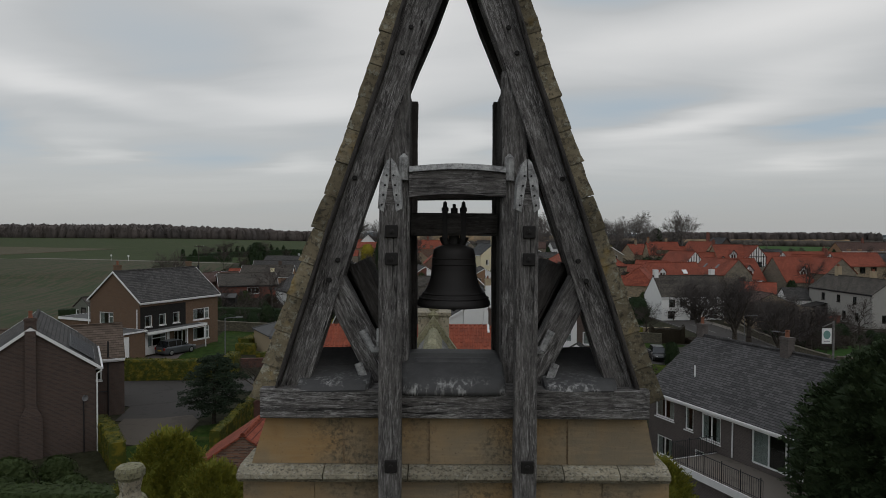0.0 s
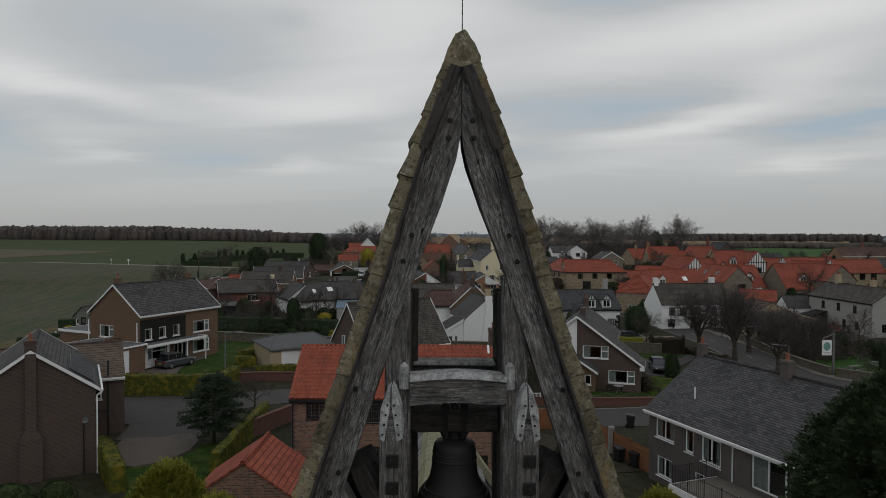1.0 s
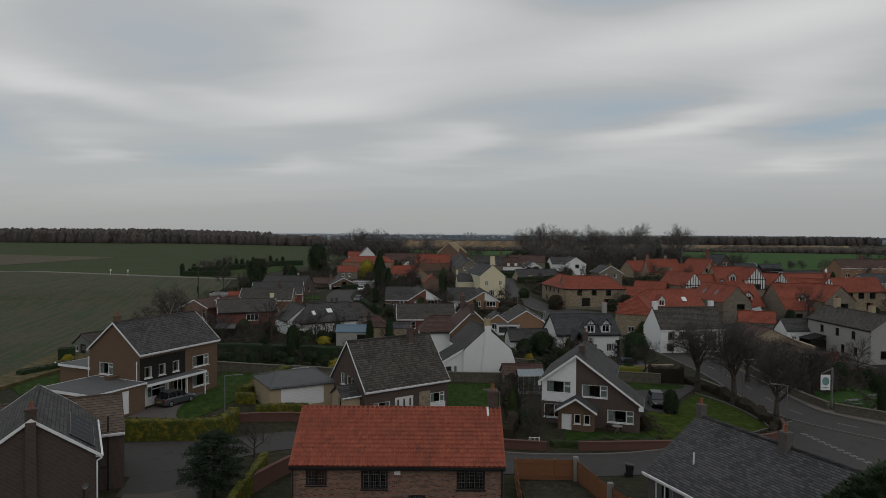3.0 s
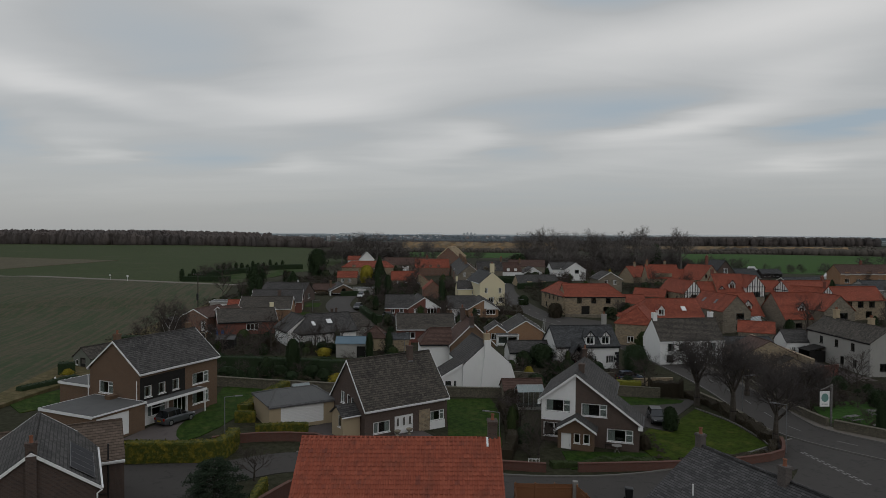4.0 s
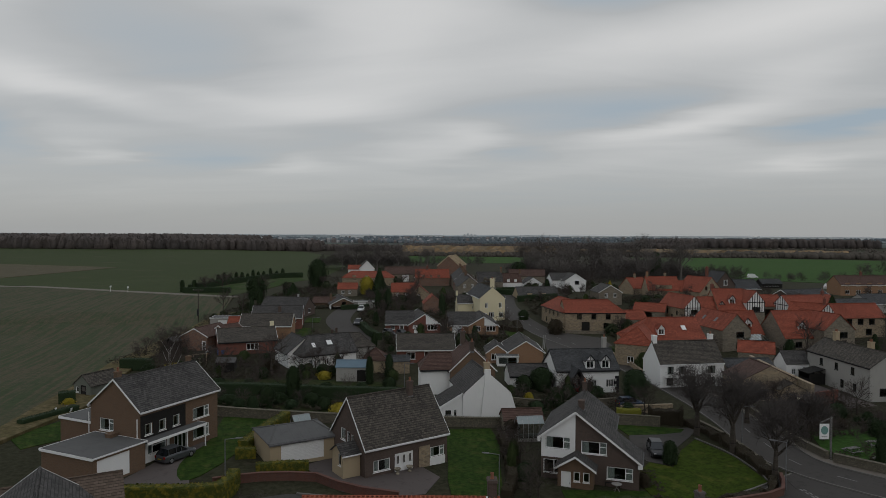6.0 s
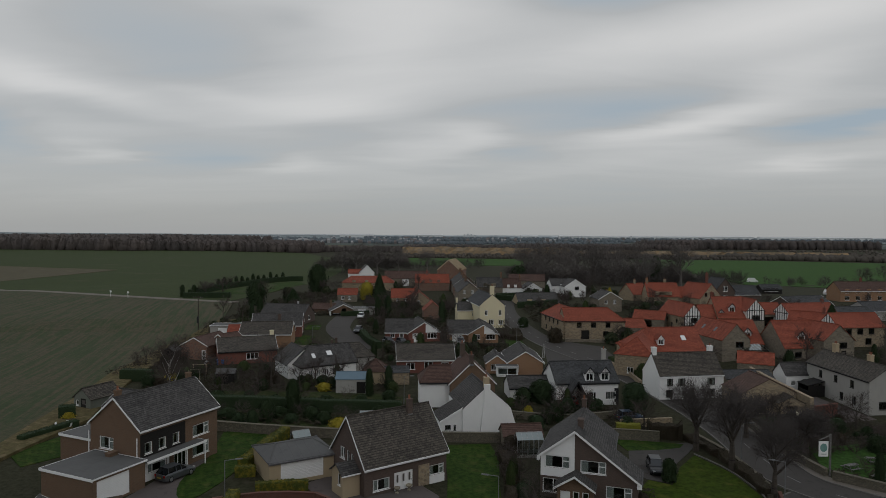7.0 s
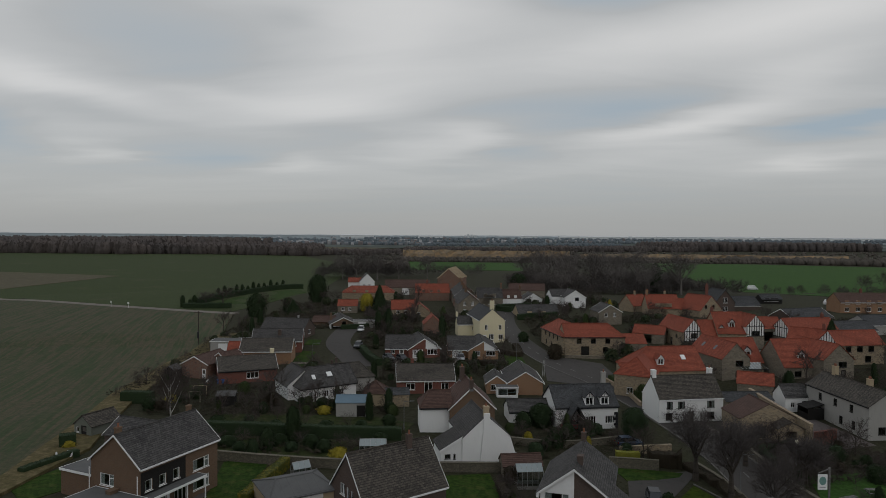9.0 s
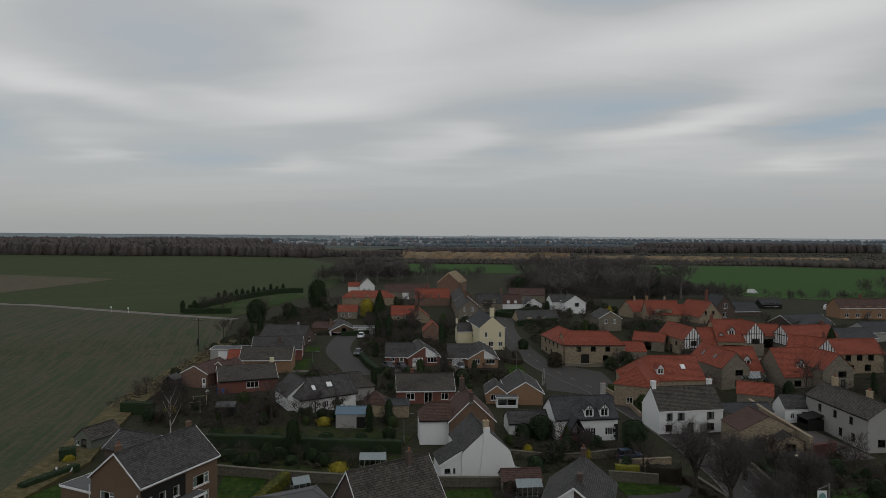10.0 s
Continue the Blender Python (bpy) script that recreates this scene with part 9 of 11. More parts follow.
patch("lawn", [(23.4, 90.2), (26.5, 90.0), (29.8, 89.6), (32.6, 88.8), (31.6, 87.3), (28.2, 86.2), (24.2, 85.6)], LAWN, "strip of lawn beside the drive", "lawn", 0.07)
patch("forecourt", [(-22.4, 46.5), (-21.8, 42.4), (-20.6, 41.4), (-19.2, 41.2), (-17.8, 42.4), (-17.0, 44.6), (-17.2, 46.6), (-18.2, 48.0), (-20.2, 46.8)], GRAVEL, "pale paved apron before the brick house", "drive", 0.075)
patch("lawn", [(-19.6, 41.0), (-18.6, 41.5), (-17.4, 42.3), (-16.7, 44.2), (-16.8, 45.4), (-14.4, 47), (-14.4, 37), (-17, 35.5), (-18.6, 38.6)], LAWN, "mown lawn behind the hedge", "lawn", 0.07)
patch("lawn", [(-38, 110.4), (-12, 110.6), (-4.5, 107), (-6, 100.6), (-36, 101.2)], LAWN_ROUGH, "long back garden lawn", "lawn", 0.07)
patch("lawn", [(-37, 90), (-36, 97.5), (-6, 96.8), (-4, 91), (-13, 87.4), (-24, 88.4)], LAWN_ROUGH, "back garden lawn behind the wall", "lawn", 0.07)
patch("lawn", [(-50, 76), (-46, 88), (-42, 88), (-42, 78), (-46, 72)], LAWN, "garden lawn beside the field", "lawn", 0.07)
patch("lawn", [(-50, 131), (-46, 134), (-47, 126), (-51, 126)], LAWN, "small garden lawn", "lawn", 0.07)
patch("lawn", [(-36, 150), (-31, 151), (-31.5, 165), (-35, 166)], LAWN, "front lawn on the close", "lawn", 0.07)
patch("lawn", [(-36, 172), (-32, 172), (-32.5, 178), (-36, 178)], LAWN, "front lawn on the close", "lawn", 0.07)
patch("lawn", [(14.5, 152), (19.5, 150), (19, 164), (15, 165)], LAWN, "front lawn beside the street", "lawn", 0.07)
patch("lawn", [(46.5, 80), (56, 72), (68, 80), (62, 90), (49, 88)], PASTURE, "pub garden grass", "lawn", 0.07)
patch("lawn", [(12, 60.9), (21, 63.2), (20.6, 66.5), (12, 66)], LAWN, "strip of front lawn", "lawn", 0.07)
patch("lane_mouth", [(37.1, 71.2), (36.6, 67.0), (33.4, 62.0), (31.0, 58.8), (29.5, 52), (44, 52), (48.5, 68.0), (43.5, 77.5)], ASPHALT, "worn asphalt where the lane meets the street", "road", 0.075)
patch("bare_garden", [(6.2, 45.5), (6.0, 52), (10.5, 52.4), (13, 48), (14, 44), (10, 43)], SOIL, "bare garden soil behind the board fence", "garden", 0.05)
patch("courtyard", [(66, 152), (70, 163), (80, 164), (88, 174), (92, 166), (84, 152), (74, 150)], PAVING, "pale gravel courtyard between the red roofs", "yard", 0.05)
patch("yard", [(56, 112), (64, 113), (66, 100), (57.5, 98)], PAVE_DARK, "paved yard beside the cottage row", "yard", 0.05)
patch("drive", [(5, 153), (1, 153), (1.5, 158), (5, 158)], PAVING, "pale paved drive", "drive", 0.06)
patch("drive", [(-12, 153), (-4, 153), (-5, 159), (-11, 159)], PAVING, "pale paved drive", "drive", 0.06)
patch("drive", [(-37, 152.5), (-31, 153), (-31, 155), (-37, 154.5)], PAVING, "pale paved drive", "drive", 0.08)
patch("field_margin", [(-49.5, 70), (-48, 90), (-52, 104), (-56, 122), (-58.5, 150), (-57, 185), (-62, 187), (-63.5, 152), (-61.3, 122), (-56.3, 100), (-52.8, 80), (-52.5, 66)], grass("dry_verge_grass", (0.135, 0.108, 0.052), (0.085, 0.080, 0.034), (0.17, 0.130, 0.075), 0.25, 0.50), "dry rough grass margin along the field", "verge", 0.40)

# hedges
hedge([(-28.5, 58.2), (-24, 58.9), (-20.2, 59.6), (-20.0, 63.5)], 1.1, 1.75, None, "tall clipped yellow-green hedge beside the turning head")
hedge([(-13.8, 40), (-13.9, 46), (-14.0, 52)], 0.6, 1.5, None, "clipped green hedge above the brick wall", 0.10)
hedge([(-18.9, 66.9), (-13.8, 68.2)], 0.8, 1.1, None, "low clipped yellow hedge before the garage")
hedge([(-21.9, 72.6), (-21.3, 78), (-20.2, 85.4)], 1.2, 1.4, None, "clipped hedge between two gardens")
hedge([(-22.3, 71.2), (-20.2, 71.6)], 0.9, 1.1, None, "square clipped golden hedge")
hedge([(-37, 99.6), (-28, 99.2), (-16, 98.4), (-6, 98.6)], 1.3, 1.8, LEAF_YEW, "dark clipped hedge across the back gardens")
hedge([(-57, 117.5), (-51.5, 117.5)], 1.6, 2.0, LEAF_YEW, "dark clipped hedge by the field")
hedge([(-51.2, 80), (-49.7, 84), (-48.4, 87.4)], 1.0, 0.9, LEAF_YEW, "dark hedge along the garden's edge")
hedge([(-52.4, 90.2), (-50.6, 91.2)], 1.7, 1.9, LEAF_YEW, "dark clipped arbour hedge")
hedge([(-95, 243), (-86, 243.5), (-78, 244)], 1.6, 2.0, LEAF_YEW, "dark hedge before the paddock", 0.3, 14)
hedge([(-95, 250), (-93, 285), (-82, 322), (-70, 331)], 2.2, 2.4, LEAF_YEW, "dark curved hedge round the paddock", 0.3, 14)
patch("lawn", [(-91, 258), (-89, 284), (-80, 314), (-70, 322), (-62, 300), (-70, 258)], LAWN, "small bright paddock inside the hedge", "lawn", 0.16, 8.0)
hedge([(-21.9, 42.0), (-20.2, 40.0), (-18.4, 37.4)], 0.9, 1.6, None, "yellow-green clipped hedge beside the gable", 0.10)
hedge([(-26, 30.5), (-18, 30.2), (-10, 30.5)], 1.4, 1.9, LEAF_MID, "broad laurel hedge before the gardens", 0.13)
hedge([(10.2, 61.3), (15.5, 62.6), (20.8, 64.2)], 0.9, 0.55, LEAF_MID, "low mixed planting behind the brick wall", 0.12, 70, "planting", 1.0, 0.5)
hedge([(6.2, 63), (7.3, 68), (7.6, 76), (7.2, 82)], 1.0, 0.9, LEAF_BROWN, "brown winter border beside the lawn", 0.14, 60, "planting", 1.2, 0.5)
hedge([(35.7, 71.5), (36.1, 76), (35.9, 81), (35.2, 86.5), (34.0, 91)], 1.3, 0.8, LEAF_BROWN, "dark low planting between lawn and street", 0.14, 60, "planting", 1.2, 0.5)
hedge([(35.4, 70.5), (33.0, 66.6), (28.0, 64.6), (22.5, 63.2)], 0.7, 0.6, LEAF_BROWN, "dark low planting inside the brick wall", 0.12, 60, "planting", 1.0, 0.5)
hedge([(24.3, 91.8), (27.5, 91.5)], 1.0, 1.9, LEAF_CONIFER, "golden clipped hedge behind the stone wall", 0.10, 90)
hedge([(28.8, 92.0), (31.0, 91.6), (33.2, 91.0)], 1.7, 1.9, LEAF_BROWN, "dark brown rounded hedge beside the street", 0.09, 160, "hedge", 0.7, 0.35)
garden_wall("garden_wall", [(23.1, 90.7), (26.5, 90.4), (29.7, 89.9)], 1.35, WALL_OLD, "old grey stone garden wall before the golden hedge")
hedge([(37.8, 124), (37.0, 131), (35.2, 138)], 1.2, 1.5, LEAF_MID, "green hedge beside the street")
hedge([(-14.5, 151.5), (-17.5, 158), (-20, 166)], 1.5, 1.5, LEAF_YEW, "dark hedge beside the close")
hedge([(14.5, 164), (18.5, 160), (18.8, 170)], 1.6, 1.2, LEAF_BROWN, "reddish brown hedge beside the street", 0.16)
hedge([(5.5, 152), (10, 151.5), (14.5, 152)], 1.2, 1.0, LEAF_BROWN, "brown hedge before the bungalow", 0.16)
hedge([(24, 212), (37, 213.5)], 1.5, 1.8, LEAF_YEW, "dark hedge before the bungalow", 0.2, 30)
hedge([(24, 226), (19.5, 232), (34, 236)], 1.5, 1.8, LEAF_YEW, "dark hedge behind the bungalow", 0.2, 30)
hedge([(52, 99), (47, 96.5), (46.5, 92)], 1.1, 1.2, LEAF_YEW, "green hedge before the stone barn")
hedge([(-30, 195.5), (-22, 197.5)], 1.2, 1.4, LEAF_YEW, "dark hedge before the far bungalow", 0.2, 30)

# single trees
put_tree(POLLARD[0], 36.0, 71.2, 9.4, 6.0, "bare street lime with a dense twiggy crown", group="street limes")
put_tree(POLLARD[1], 35.1, 79.6, 10.8, 7.2, "bare street lime with a dense twiggy crown", group="street limes")
put_tree(POLLARD[2], 33.4, 86.5, 9.9, 7.2, "bare street lime with a dense twiggy crown", group="street limes")
SR = random.Random(14)
for _ in range(34):
    x, y = SR.uniform(44.5, 60), SR.uniform(84, 99)
    put_tree(SHRUB_BARE[SR.randrange(2)], x, y, SR.uniform(1.8, 3.6), SR.uniform(2.2, 3.8), "leafless brown shrub on the bank", "shrub", "shrub")
put_tree(POLLARD[1], 42.5, 92.0, 6.5, 6.5, "bare spreading tree on the street bank")
put_tree(POLLARD[0], 47.5, 86.0, 6.5, 7.0, "bare spreading tree behind the street wall")
put_tree(BIRCHES[0], -43.0, 104.5, 11.0, 6.4, "bare silver birch with pale stems")
put_tree(BARE[0], -29.5, 114.0, 8.0, 8.0, "bare spreading garden tree")
put_tree(BARE[1], -46.0, 110.5, 6.5, 6.0, "bare brown garden tree")
put_tree(BARE[2], -15.6, 54.9, 3.2, 3.4, "small bare ornamental tree by the lane")
put_tree(BARE[3], 72.6, 131.5, 8.5, 6.0, "bare tree before the stone house")
put_tree(BARE[0], 97.0, 143.5, 8.0, 4.5, "bare slender tree in the court")
put_tree(BARE[1], 54.0, 133.5, 5.5, 6.0, "bare garden tree in winter")
put_tree(BARE[2], 42.5, 158.0, 5.0, 5.0, "bare tree against the stone house")
put_tree(BARE[3], -9.0, 246.0, 8.0, 8.0, "bare tree among the red roofs")
put_tree(BARE[1], -60.0, 222.0, 9.0, 7.0, "bare tree at the paddock's edge")


def cedar(x, y, h, w):
    """A small cedar: leaning trunk and flat needle-covered boughs in tiers, with gaps between."""
    rng = random.Random(4)
    t = thing("tree", pose(x, y, gz(x, y)), "dark blue-green layered cedar in the front garden", "tree")
    part("trunk", Mesh().tube((0, 0, -0.1), (0.1, 0, h * 0.45), 0.16, 0.12, 8).tube((0.1, 0, h * 0.45), (0, 0.1, h * 0.95), 0.12, 0.03, 7), BARK, t)
    needles = Mesh()
    for k in range(64):
        u = (k + 0.5) / 64
        z = h * (0.22 + 0.76 * u)
        a = k * 2.4 + rng.uniform(-0.3, 0.3)
        reach = w / 2 * (0.80 + 0.5 * u - 1.05 * u ** 4) * rng.uniform(0.65, 1.1)
        tip = Vector((reach * math.cos(a), reach * math.sin(a), z - 0.12 * reach))
        base = Vector((0.05, 0, z))
        part("bough", Mesh().tube(base, tip, 0.035, 0.01, 5, caps=False), BARK, t)
        side = Vector((-math.sin(a), math.cos(a), 0))
        for _ in range(260):
            f = rng.uniform(0.25, 1.05)
            c = base.lerp(tip, f) + side * rng.gauss(0, 0.28 * (1.2 - 0.5 * f)) + Vector((0, 0, rng.gauss(0.03, 0.07)))
            d = Vector((rng.gauss(0, 1), rng.gauss(0, 1), rng.gauss(0.2, 0.4))).normalized()
            n = d.orthogonal().normalized()
            s_ = rng.uniform(0.07, 0.15)
            needles.face(c - n * s_ * 0.28, c + d * s_, c + n * s_ * 0.28, c - d * s_ * 0.4)
    part("crown", needles, LEAF_CEDAR, t)


LEAF_CEDAR = foliage("cedar_needles", (0.020, 0.034, 0.018), (0.034, 0.048, 0.028))
cedar(-16.0, 46.2, 4.9, 4.8)
bush(26.0, 75.2, 1.9, 2.6, LEAF_DARK, "column", "dark rounded clipped yew on the lawn", 1400, 0.07)
bush(16.3, 108.3, 4.2, 3.6, LEAF_DARK, "round", "dark rounded evergreen before the white cottage", 4200, 0.038)
bush(13.2, 106.8, 2.6, 2.6, LEAF_DARK, "round", "dark rounded evergreen garden shrub")
bush(19.4, 101.5, 2.4, 2.6, LEAF_DARK, "round", "dark rounded evergreen garden shrub")
bush(17.0, 98.0, 2.6, 3.0, LEAF_DARK, "round", "dark rounded evergreen garden shrub")
bush(30.1, 102.9, 4.0, 4.9, LEAF_YEW, "round", "dark grey-green evergreen tree beside the street", 5200, 0.036, "tree", "tree", lift=0.18)
bush(-11.9, 108.4, 1.4, 4.5, LEAF_DARK, "column", "slender dark conifer beside the shed", 1400, 0.08, "conifer", "tree")
bush(-21.8, 96.5, 2.3, 5.0, LEAF_DARK, "column", "dark columnar conifer in the back garden", 1600, 0.08, "conifer", "tree")
bush(-24.5, 92.2, 2.2, 3.0, LEAF_DARK, "round", "dark evergreen shrub by the wall")
bush(-47.4, 251, 7.0, 10.5, LEAF_DARK, "round", "large dark evergreen tree", 1800, 0.06, "tree", "tree")
bush(-62.4, 222, 6.6, 7.5, LEAF_DARK, "round", "dark evergreen tree by the paddock", 1600, 0.06, "tree", "tree")
bush(-51, 226, 6.0, 5.0, LEAF_DARK, "cone", "blue-green spreading conifer near the paddock", 1600, 0.06, "conifer", "tree")
bush(96.5, 164.0, 4.6, 7.5, LEAF_DARK, "cone", "dark conifer between the red roofs", 1800, 0.06, "conifer", "tree")
bush(-22, 231, 6.0, 9.0, LEAF_DARK, "cone", "dark conifer before the red roofs", 1800, 0.06, "conifer", "tree")
bush(-26.5, 232, 5.0, 6.0, LEAF_GOLD, "round", "golden conifer among the red roofs", 1400, 0.06, "conifer", "tree")
bush(66.5, 126.5, 2.4, 4.6, LEAF_DARK, "column", "dark columnar garden conifer tree", 1400, 0.08, "conifer", "tree")
bush(40.0, 122.5, 2.2, 4.0, LEAF_DARK, "column", "dark columnar conifer beside the cottage", 1400, 0.08, "conifer", "tree")
bush(37.6, 123.6, 2.4, 3.4, LEAF_MID, "column", "green columnar conifer beside the cottage", 1400, 0.08, "conifer", "tree")
bush(27.0, 158.2, 3.8, 3.4, LEAF_BROWN, "round", "grey leafless shrub by the junction", 1500, 0.06)
bush(21.8, 178, 3.0, 2.6, LEAF_DARK, "round", "dark shrub beside the street")
bush(54.0, 214, 4.0, 5.5, LEAF_GOLD, "cone", "golden conifer before the grey house", 1400, 0.06, "conifer", "tree")
bush(7.4, 70.0, 1.1, 3.2, LEAF_MID, "column", "slender green conifer beside the lawn", 1400, 0.08, "conifer", "tree")
bush(7.9, 72.6, 1.1, 2.9, LEAF_MID, "column", "slender green conifer beside the lawn", 1400, 0.08, "conifer", "tree")
for gx, gy, gw, gh in ((-20.0, 112.0, 2.4, 1.3), (-13.6, 87.2, 2.6, 2.2), (13.1, 99.6, 1.4, 1.7), (-5.0, 150, 2.0, 1.6), (21.9, 99.0, 1.2, 1.6), (-51.0, 90.2, 1.6, 1.2), (64.0, 125.0, 2.6, 1.0), (-48.5, 118.5, 2.6, 1.2)):
    bush(gx, gy, gw, gh, LEAF_GOLD, "round", "bright yellow flowering garden shrub", 900, 0.08)
# churchyard shrubs close below the bellcote
bush(-11.2, 27.0, 3.6, 5.8, LEAF_CONIFER, "feather", "yellow-green golden conifer in the churchyard", 4200, 0.15, "conifer", "tree")
bush(-8.9, 25.8, 3.0, 5.0, LEAF_CONIFER, "feather", "yellow-green golden conifer in the churchyard", 4200, 0.15, "conifer", "tree")
bush(8.9, 27.0, 2.8, 5.2, LEAF_CONIFER, "feather", "yellow-green golden conifer in the churchyard", 4200, 0.15, "conifer", "tree")
bush(19.6, 27.2, 8.4, 10.3, LEAF_HOLLY, "laurel", "large dark evergreen tree beside the church", 9000, 0.075, "tree", "tree")
for gx, gy, gw, gh in ((-22.0, 33.5, 2.4, 1.9), (-20.2, 34.6, 1.8, 1.7), (-24.5, 33.5, 1.8, 1.6), (-18.6, 33.0, 1.8, 1.4), (-21.8, 31.9, 2.4, 1.6)):
    bush(gx, gy, gw, gh, LEAF_MID, "round", "rounded green garden shrub", 2400, 0.05)

# garden shrubs filling the plots, clear of buildings and roads
def clear_of(x, y, pad):
    for hx, hy, ang, L, W in FOOT:
        c, s = math.cos(radians(ang)), math.sin(radians(ang))
        u, v = (x - hx) * c + (y - hy) * s, -(x - hx) * s + (y - hy) * c
        if abs(u) < L / 2 + pad and abs(v) < W / 2 + pad:
            return False
    for line, half in ((ROAD_MAIN, 5.2), (ROAD_SIDE, 4.0), (CLOSE, 4.6)):
        for a, b in zip(line[:-1], line[1:]):
            ax_, ay_, bx_, by_ = *a, *b
            t = max(0, min(1, ((x - ax_) * (bx_ - ax_) + (y - ay_) * (by_ - ay_)) / ((bx_ - ax_) ** 2 + (by_ - ay_) ** 2)))
            if math.hypot(x - ax_ - t * (bx_ - ax_), y - ay_ - t * (by_ - ay_)) < half + pad:
                return False
    return True


PLOTS = [(-36, -8, 111.5, 117.5, 34), (-50, -30, 109, 130, 26), (8, 30, 92.5, 105, 24), (20.5, 22.5, 64, 90, 4), (45.8, 64, 86, 100, 36), (46, 62, 66, 80, 16),
         (60, 90, 118, 134, 30), (40, 62, 146, 164, 26), (-26, -8, 205, 250, 46), (-58, -34, 196, 250, 34), (-24, 2, 167, 200, 40), (0, 18, 195, 220, 22), (24, 46, 180, 214, 24), (54, 70, 182, 214, 26), (22, 45, 224, 246, 20),
         (-62, -52, 120, 196, 26), (70, 130, 190, 206, 28), (36, 62, 236, 262, 26), (-13, 2, 133, 150, 22), (3, 14, 138, 152, 14), (-34, -14, 134, 150, 16), (7.4, 9.4, 62, 84, 12), (84, 105, 128, 142, 20), (-36, -8, 90, 96.5, 0), (-37, -6, 101.5, 104, 0)]
for gx, gy, gw, gh in ((-33, 92, 2.2, 1.6), (-30.5, 93.5, 2.6, 1.5), (-28, 91, 1.8, 1.5), (-18.5, 93.5, 2.4, 2.0), (-16.5, 92.0, 2.2, 1.8), (-34, 96, 2.0, 2.2), (-25.6, 89.0, 1.7, 2.4), (-21.0, 92.0, 2.0, 1.3), (-23.4, 94.6, 2.6, 1.6), (-9.0, 96.0, 2.2, 1.8), (-35.0, 102.6, 2.6, 1.9), (-26.0, 103.0, 2.0, 1.3), (-18.0, 102.4, 2.4, 1.5), (-12.5, 102.8, 1.9, 1.6), (-8.4, 105.4, 2.3, 1.9), (-31.0, 106.0, 1.8, 1.2)):
    bush(gx, gy, gw, gh, LEAF_DARK if gw > 2.1 else LEAF_YEW, "round", "rounded dark shrub in the back garden", 2200, 0.05)
for gx, gy in ((-14.5, 94.5), (-32.0, 94.5), (-12.6, 93.2), (-28.8, 95.4), (-24.6, 91.6), (-20.2, 95.0), (-30.0, 104.2), (-22.0, 104.6), (-15.0, 105.2), (-34.0, 107.4), (-27.0, 108.4)):
    put_tree(SHRUB_BARE[1], gx, gy, 2.4, 3.0, "leafless brown shrub in the back garden", "shrub", "shrub")
for gx, gw, gh in ((38.6, 3.6, 3.0), (41.6, 4.4, 3.6), (44.6, 3.2, 2.8)):
    put_tree(SHRUB_BARE[0], gx, 111.3 + 0.16 * (gx - 41), gh, gw, "leafless climber against the whitewashed front", "climber", "climber")
PR = random.Random(21)
SHRUBBERY, BRUSHWOOD = Mesh(), Mesh()


def join_far(acc, me, x, y, w, h, turn):
    """Adds a shrub of the far gardens to one joined mesh."""
    m = Matrix.Translation((x, y, gz(x, y) - 0.03)) @ Matrix.Rotation(turn, 4, "Z") @ Matrix.Diagonal((w, w, h, 1))
    k = len(acc.v)
    acc.v.extend(tuple(m @ v.co) for v in me.vertices)
    acc.f.extend(tuple(k + i for i in p.vertices) for p in me.polygons)


for x0, x1, y0, y1, n in PLOTS:
    for _ in range(int(n * 1.0)):
        for _try in range(6):
            x, y = PR.uniform(x0, x1), PR.uniform(y0, y1)
            if clear_of(x, y, 0.9):
                break
        else:
            continue
        k = PR.random()
        far = y > 140
        s = 1.5 if far else 1.0
        if far and k < 0.40:
            join_far(BRUSHWOOD, SHRUB_FAR[PR.randrange(2)][1], x, y, PR.uniform(2.8, 5.6), PR.uniform(2.2, 4.4), PR.uniform(0, 6.28))
        elif far and 0.52 <= k < 0.86:
            w = PR.uniform(1.8, 3.6)
            join_far(SHRUBBERY, crown("round", LEAF_YEW, 300, 0.13, PR.randrange(3)), x, y, w, w * PR.uniform(0.6, 1.0), PR.uniform(0, 6.28))
        elif k < 0.40:
            put_tree((SHRUB_FAR if y > 95 else SHRUB_BARE)[PR.randrange(2)], x, y, PR.uniform(1.3, 3.0) * s, PR.uniform(1.6, 3.4) * s, "leafless brown garden shrub", "shrub", "shrub")
        elif k < 0.52:
            put_tree((BARE_MID if far else BARE)[PR.randrange(4)], x, y, PR.uniform(4.0, 6.5) * (1.2 if far else 1.0), PR.uniform(3.5, 5.5), "bare garden tree in winter")
        elif k < 0.86:
            w = PR.uniform(1.2, 2.6) * s
            bush(x, y, w, w * PR.uniform(0.7, 1.1), PR.choice((LEAF_DARK, LEAF_YEW, LEAF_MID, LEAF_BROWN, LEAF_YEW)), "round", "rounded evergreen garden shrub", (300 if far else 1500), (0.13 if far else 0.058))
        elif k > 0.95:
            w = PR.uniform(0.9, 1.6) * s
            bush(x, y, w, w * PR.uniform(1.8, 3.0), PR.choice((LEAF_DARK, LEAF_YEW, LEAF_MID)), "column", "upright dark garden conifer", (350 if far else 900), (0.13 if far else 0.08), "conifer", "tree")

single("shrubbery", SHRUBBERY, foliage("mixed_garden_green", (0.020, 0.036, 0.016), (0.058, 0.056, 0.026)), Matrix(), "evergreen shrubs of the far gardens", "shrubs", kind="stuff")
single("brushwood", BRUSHWOOD, TWIG, Matrix(), "leafless brown shrubs of the far gardens", "shrubs", kind="stuff")


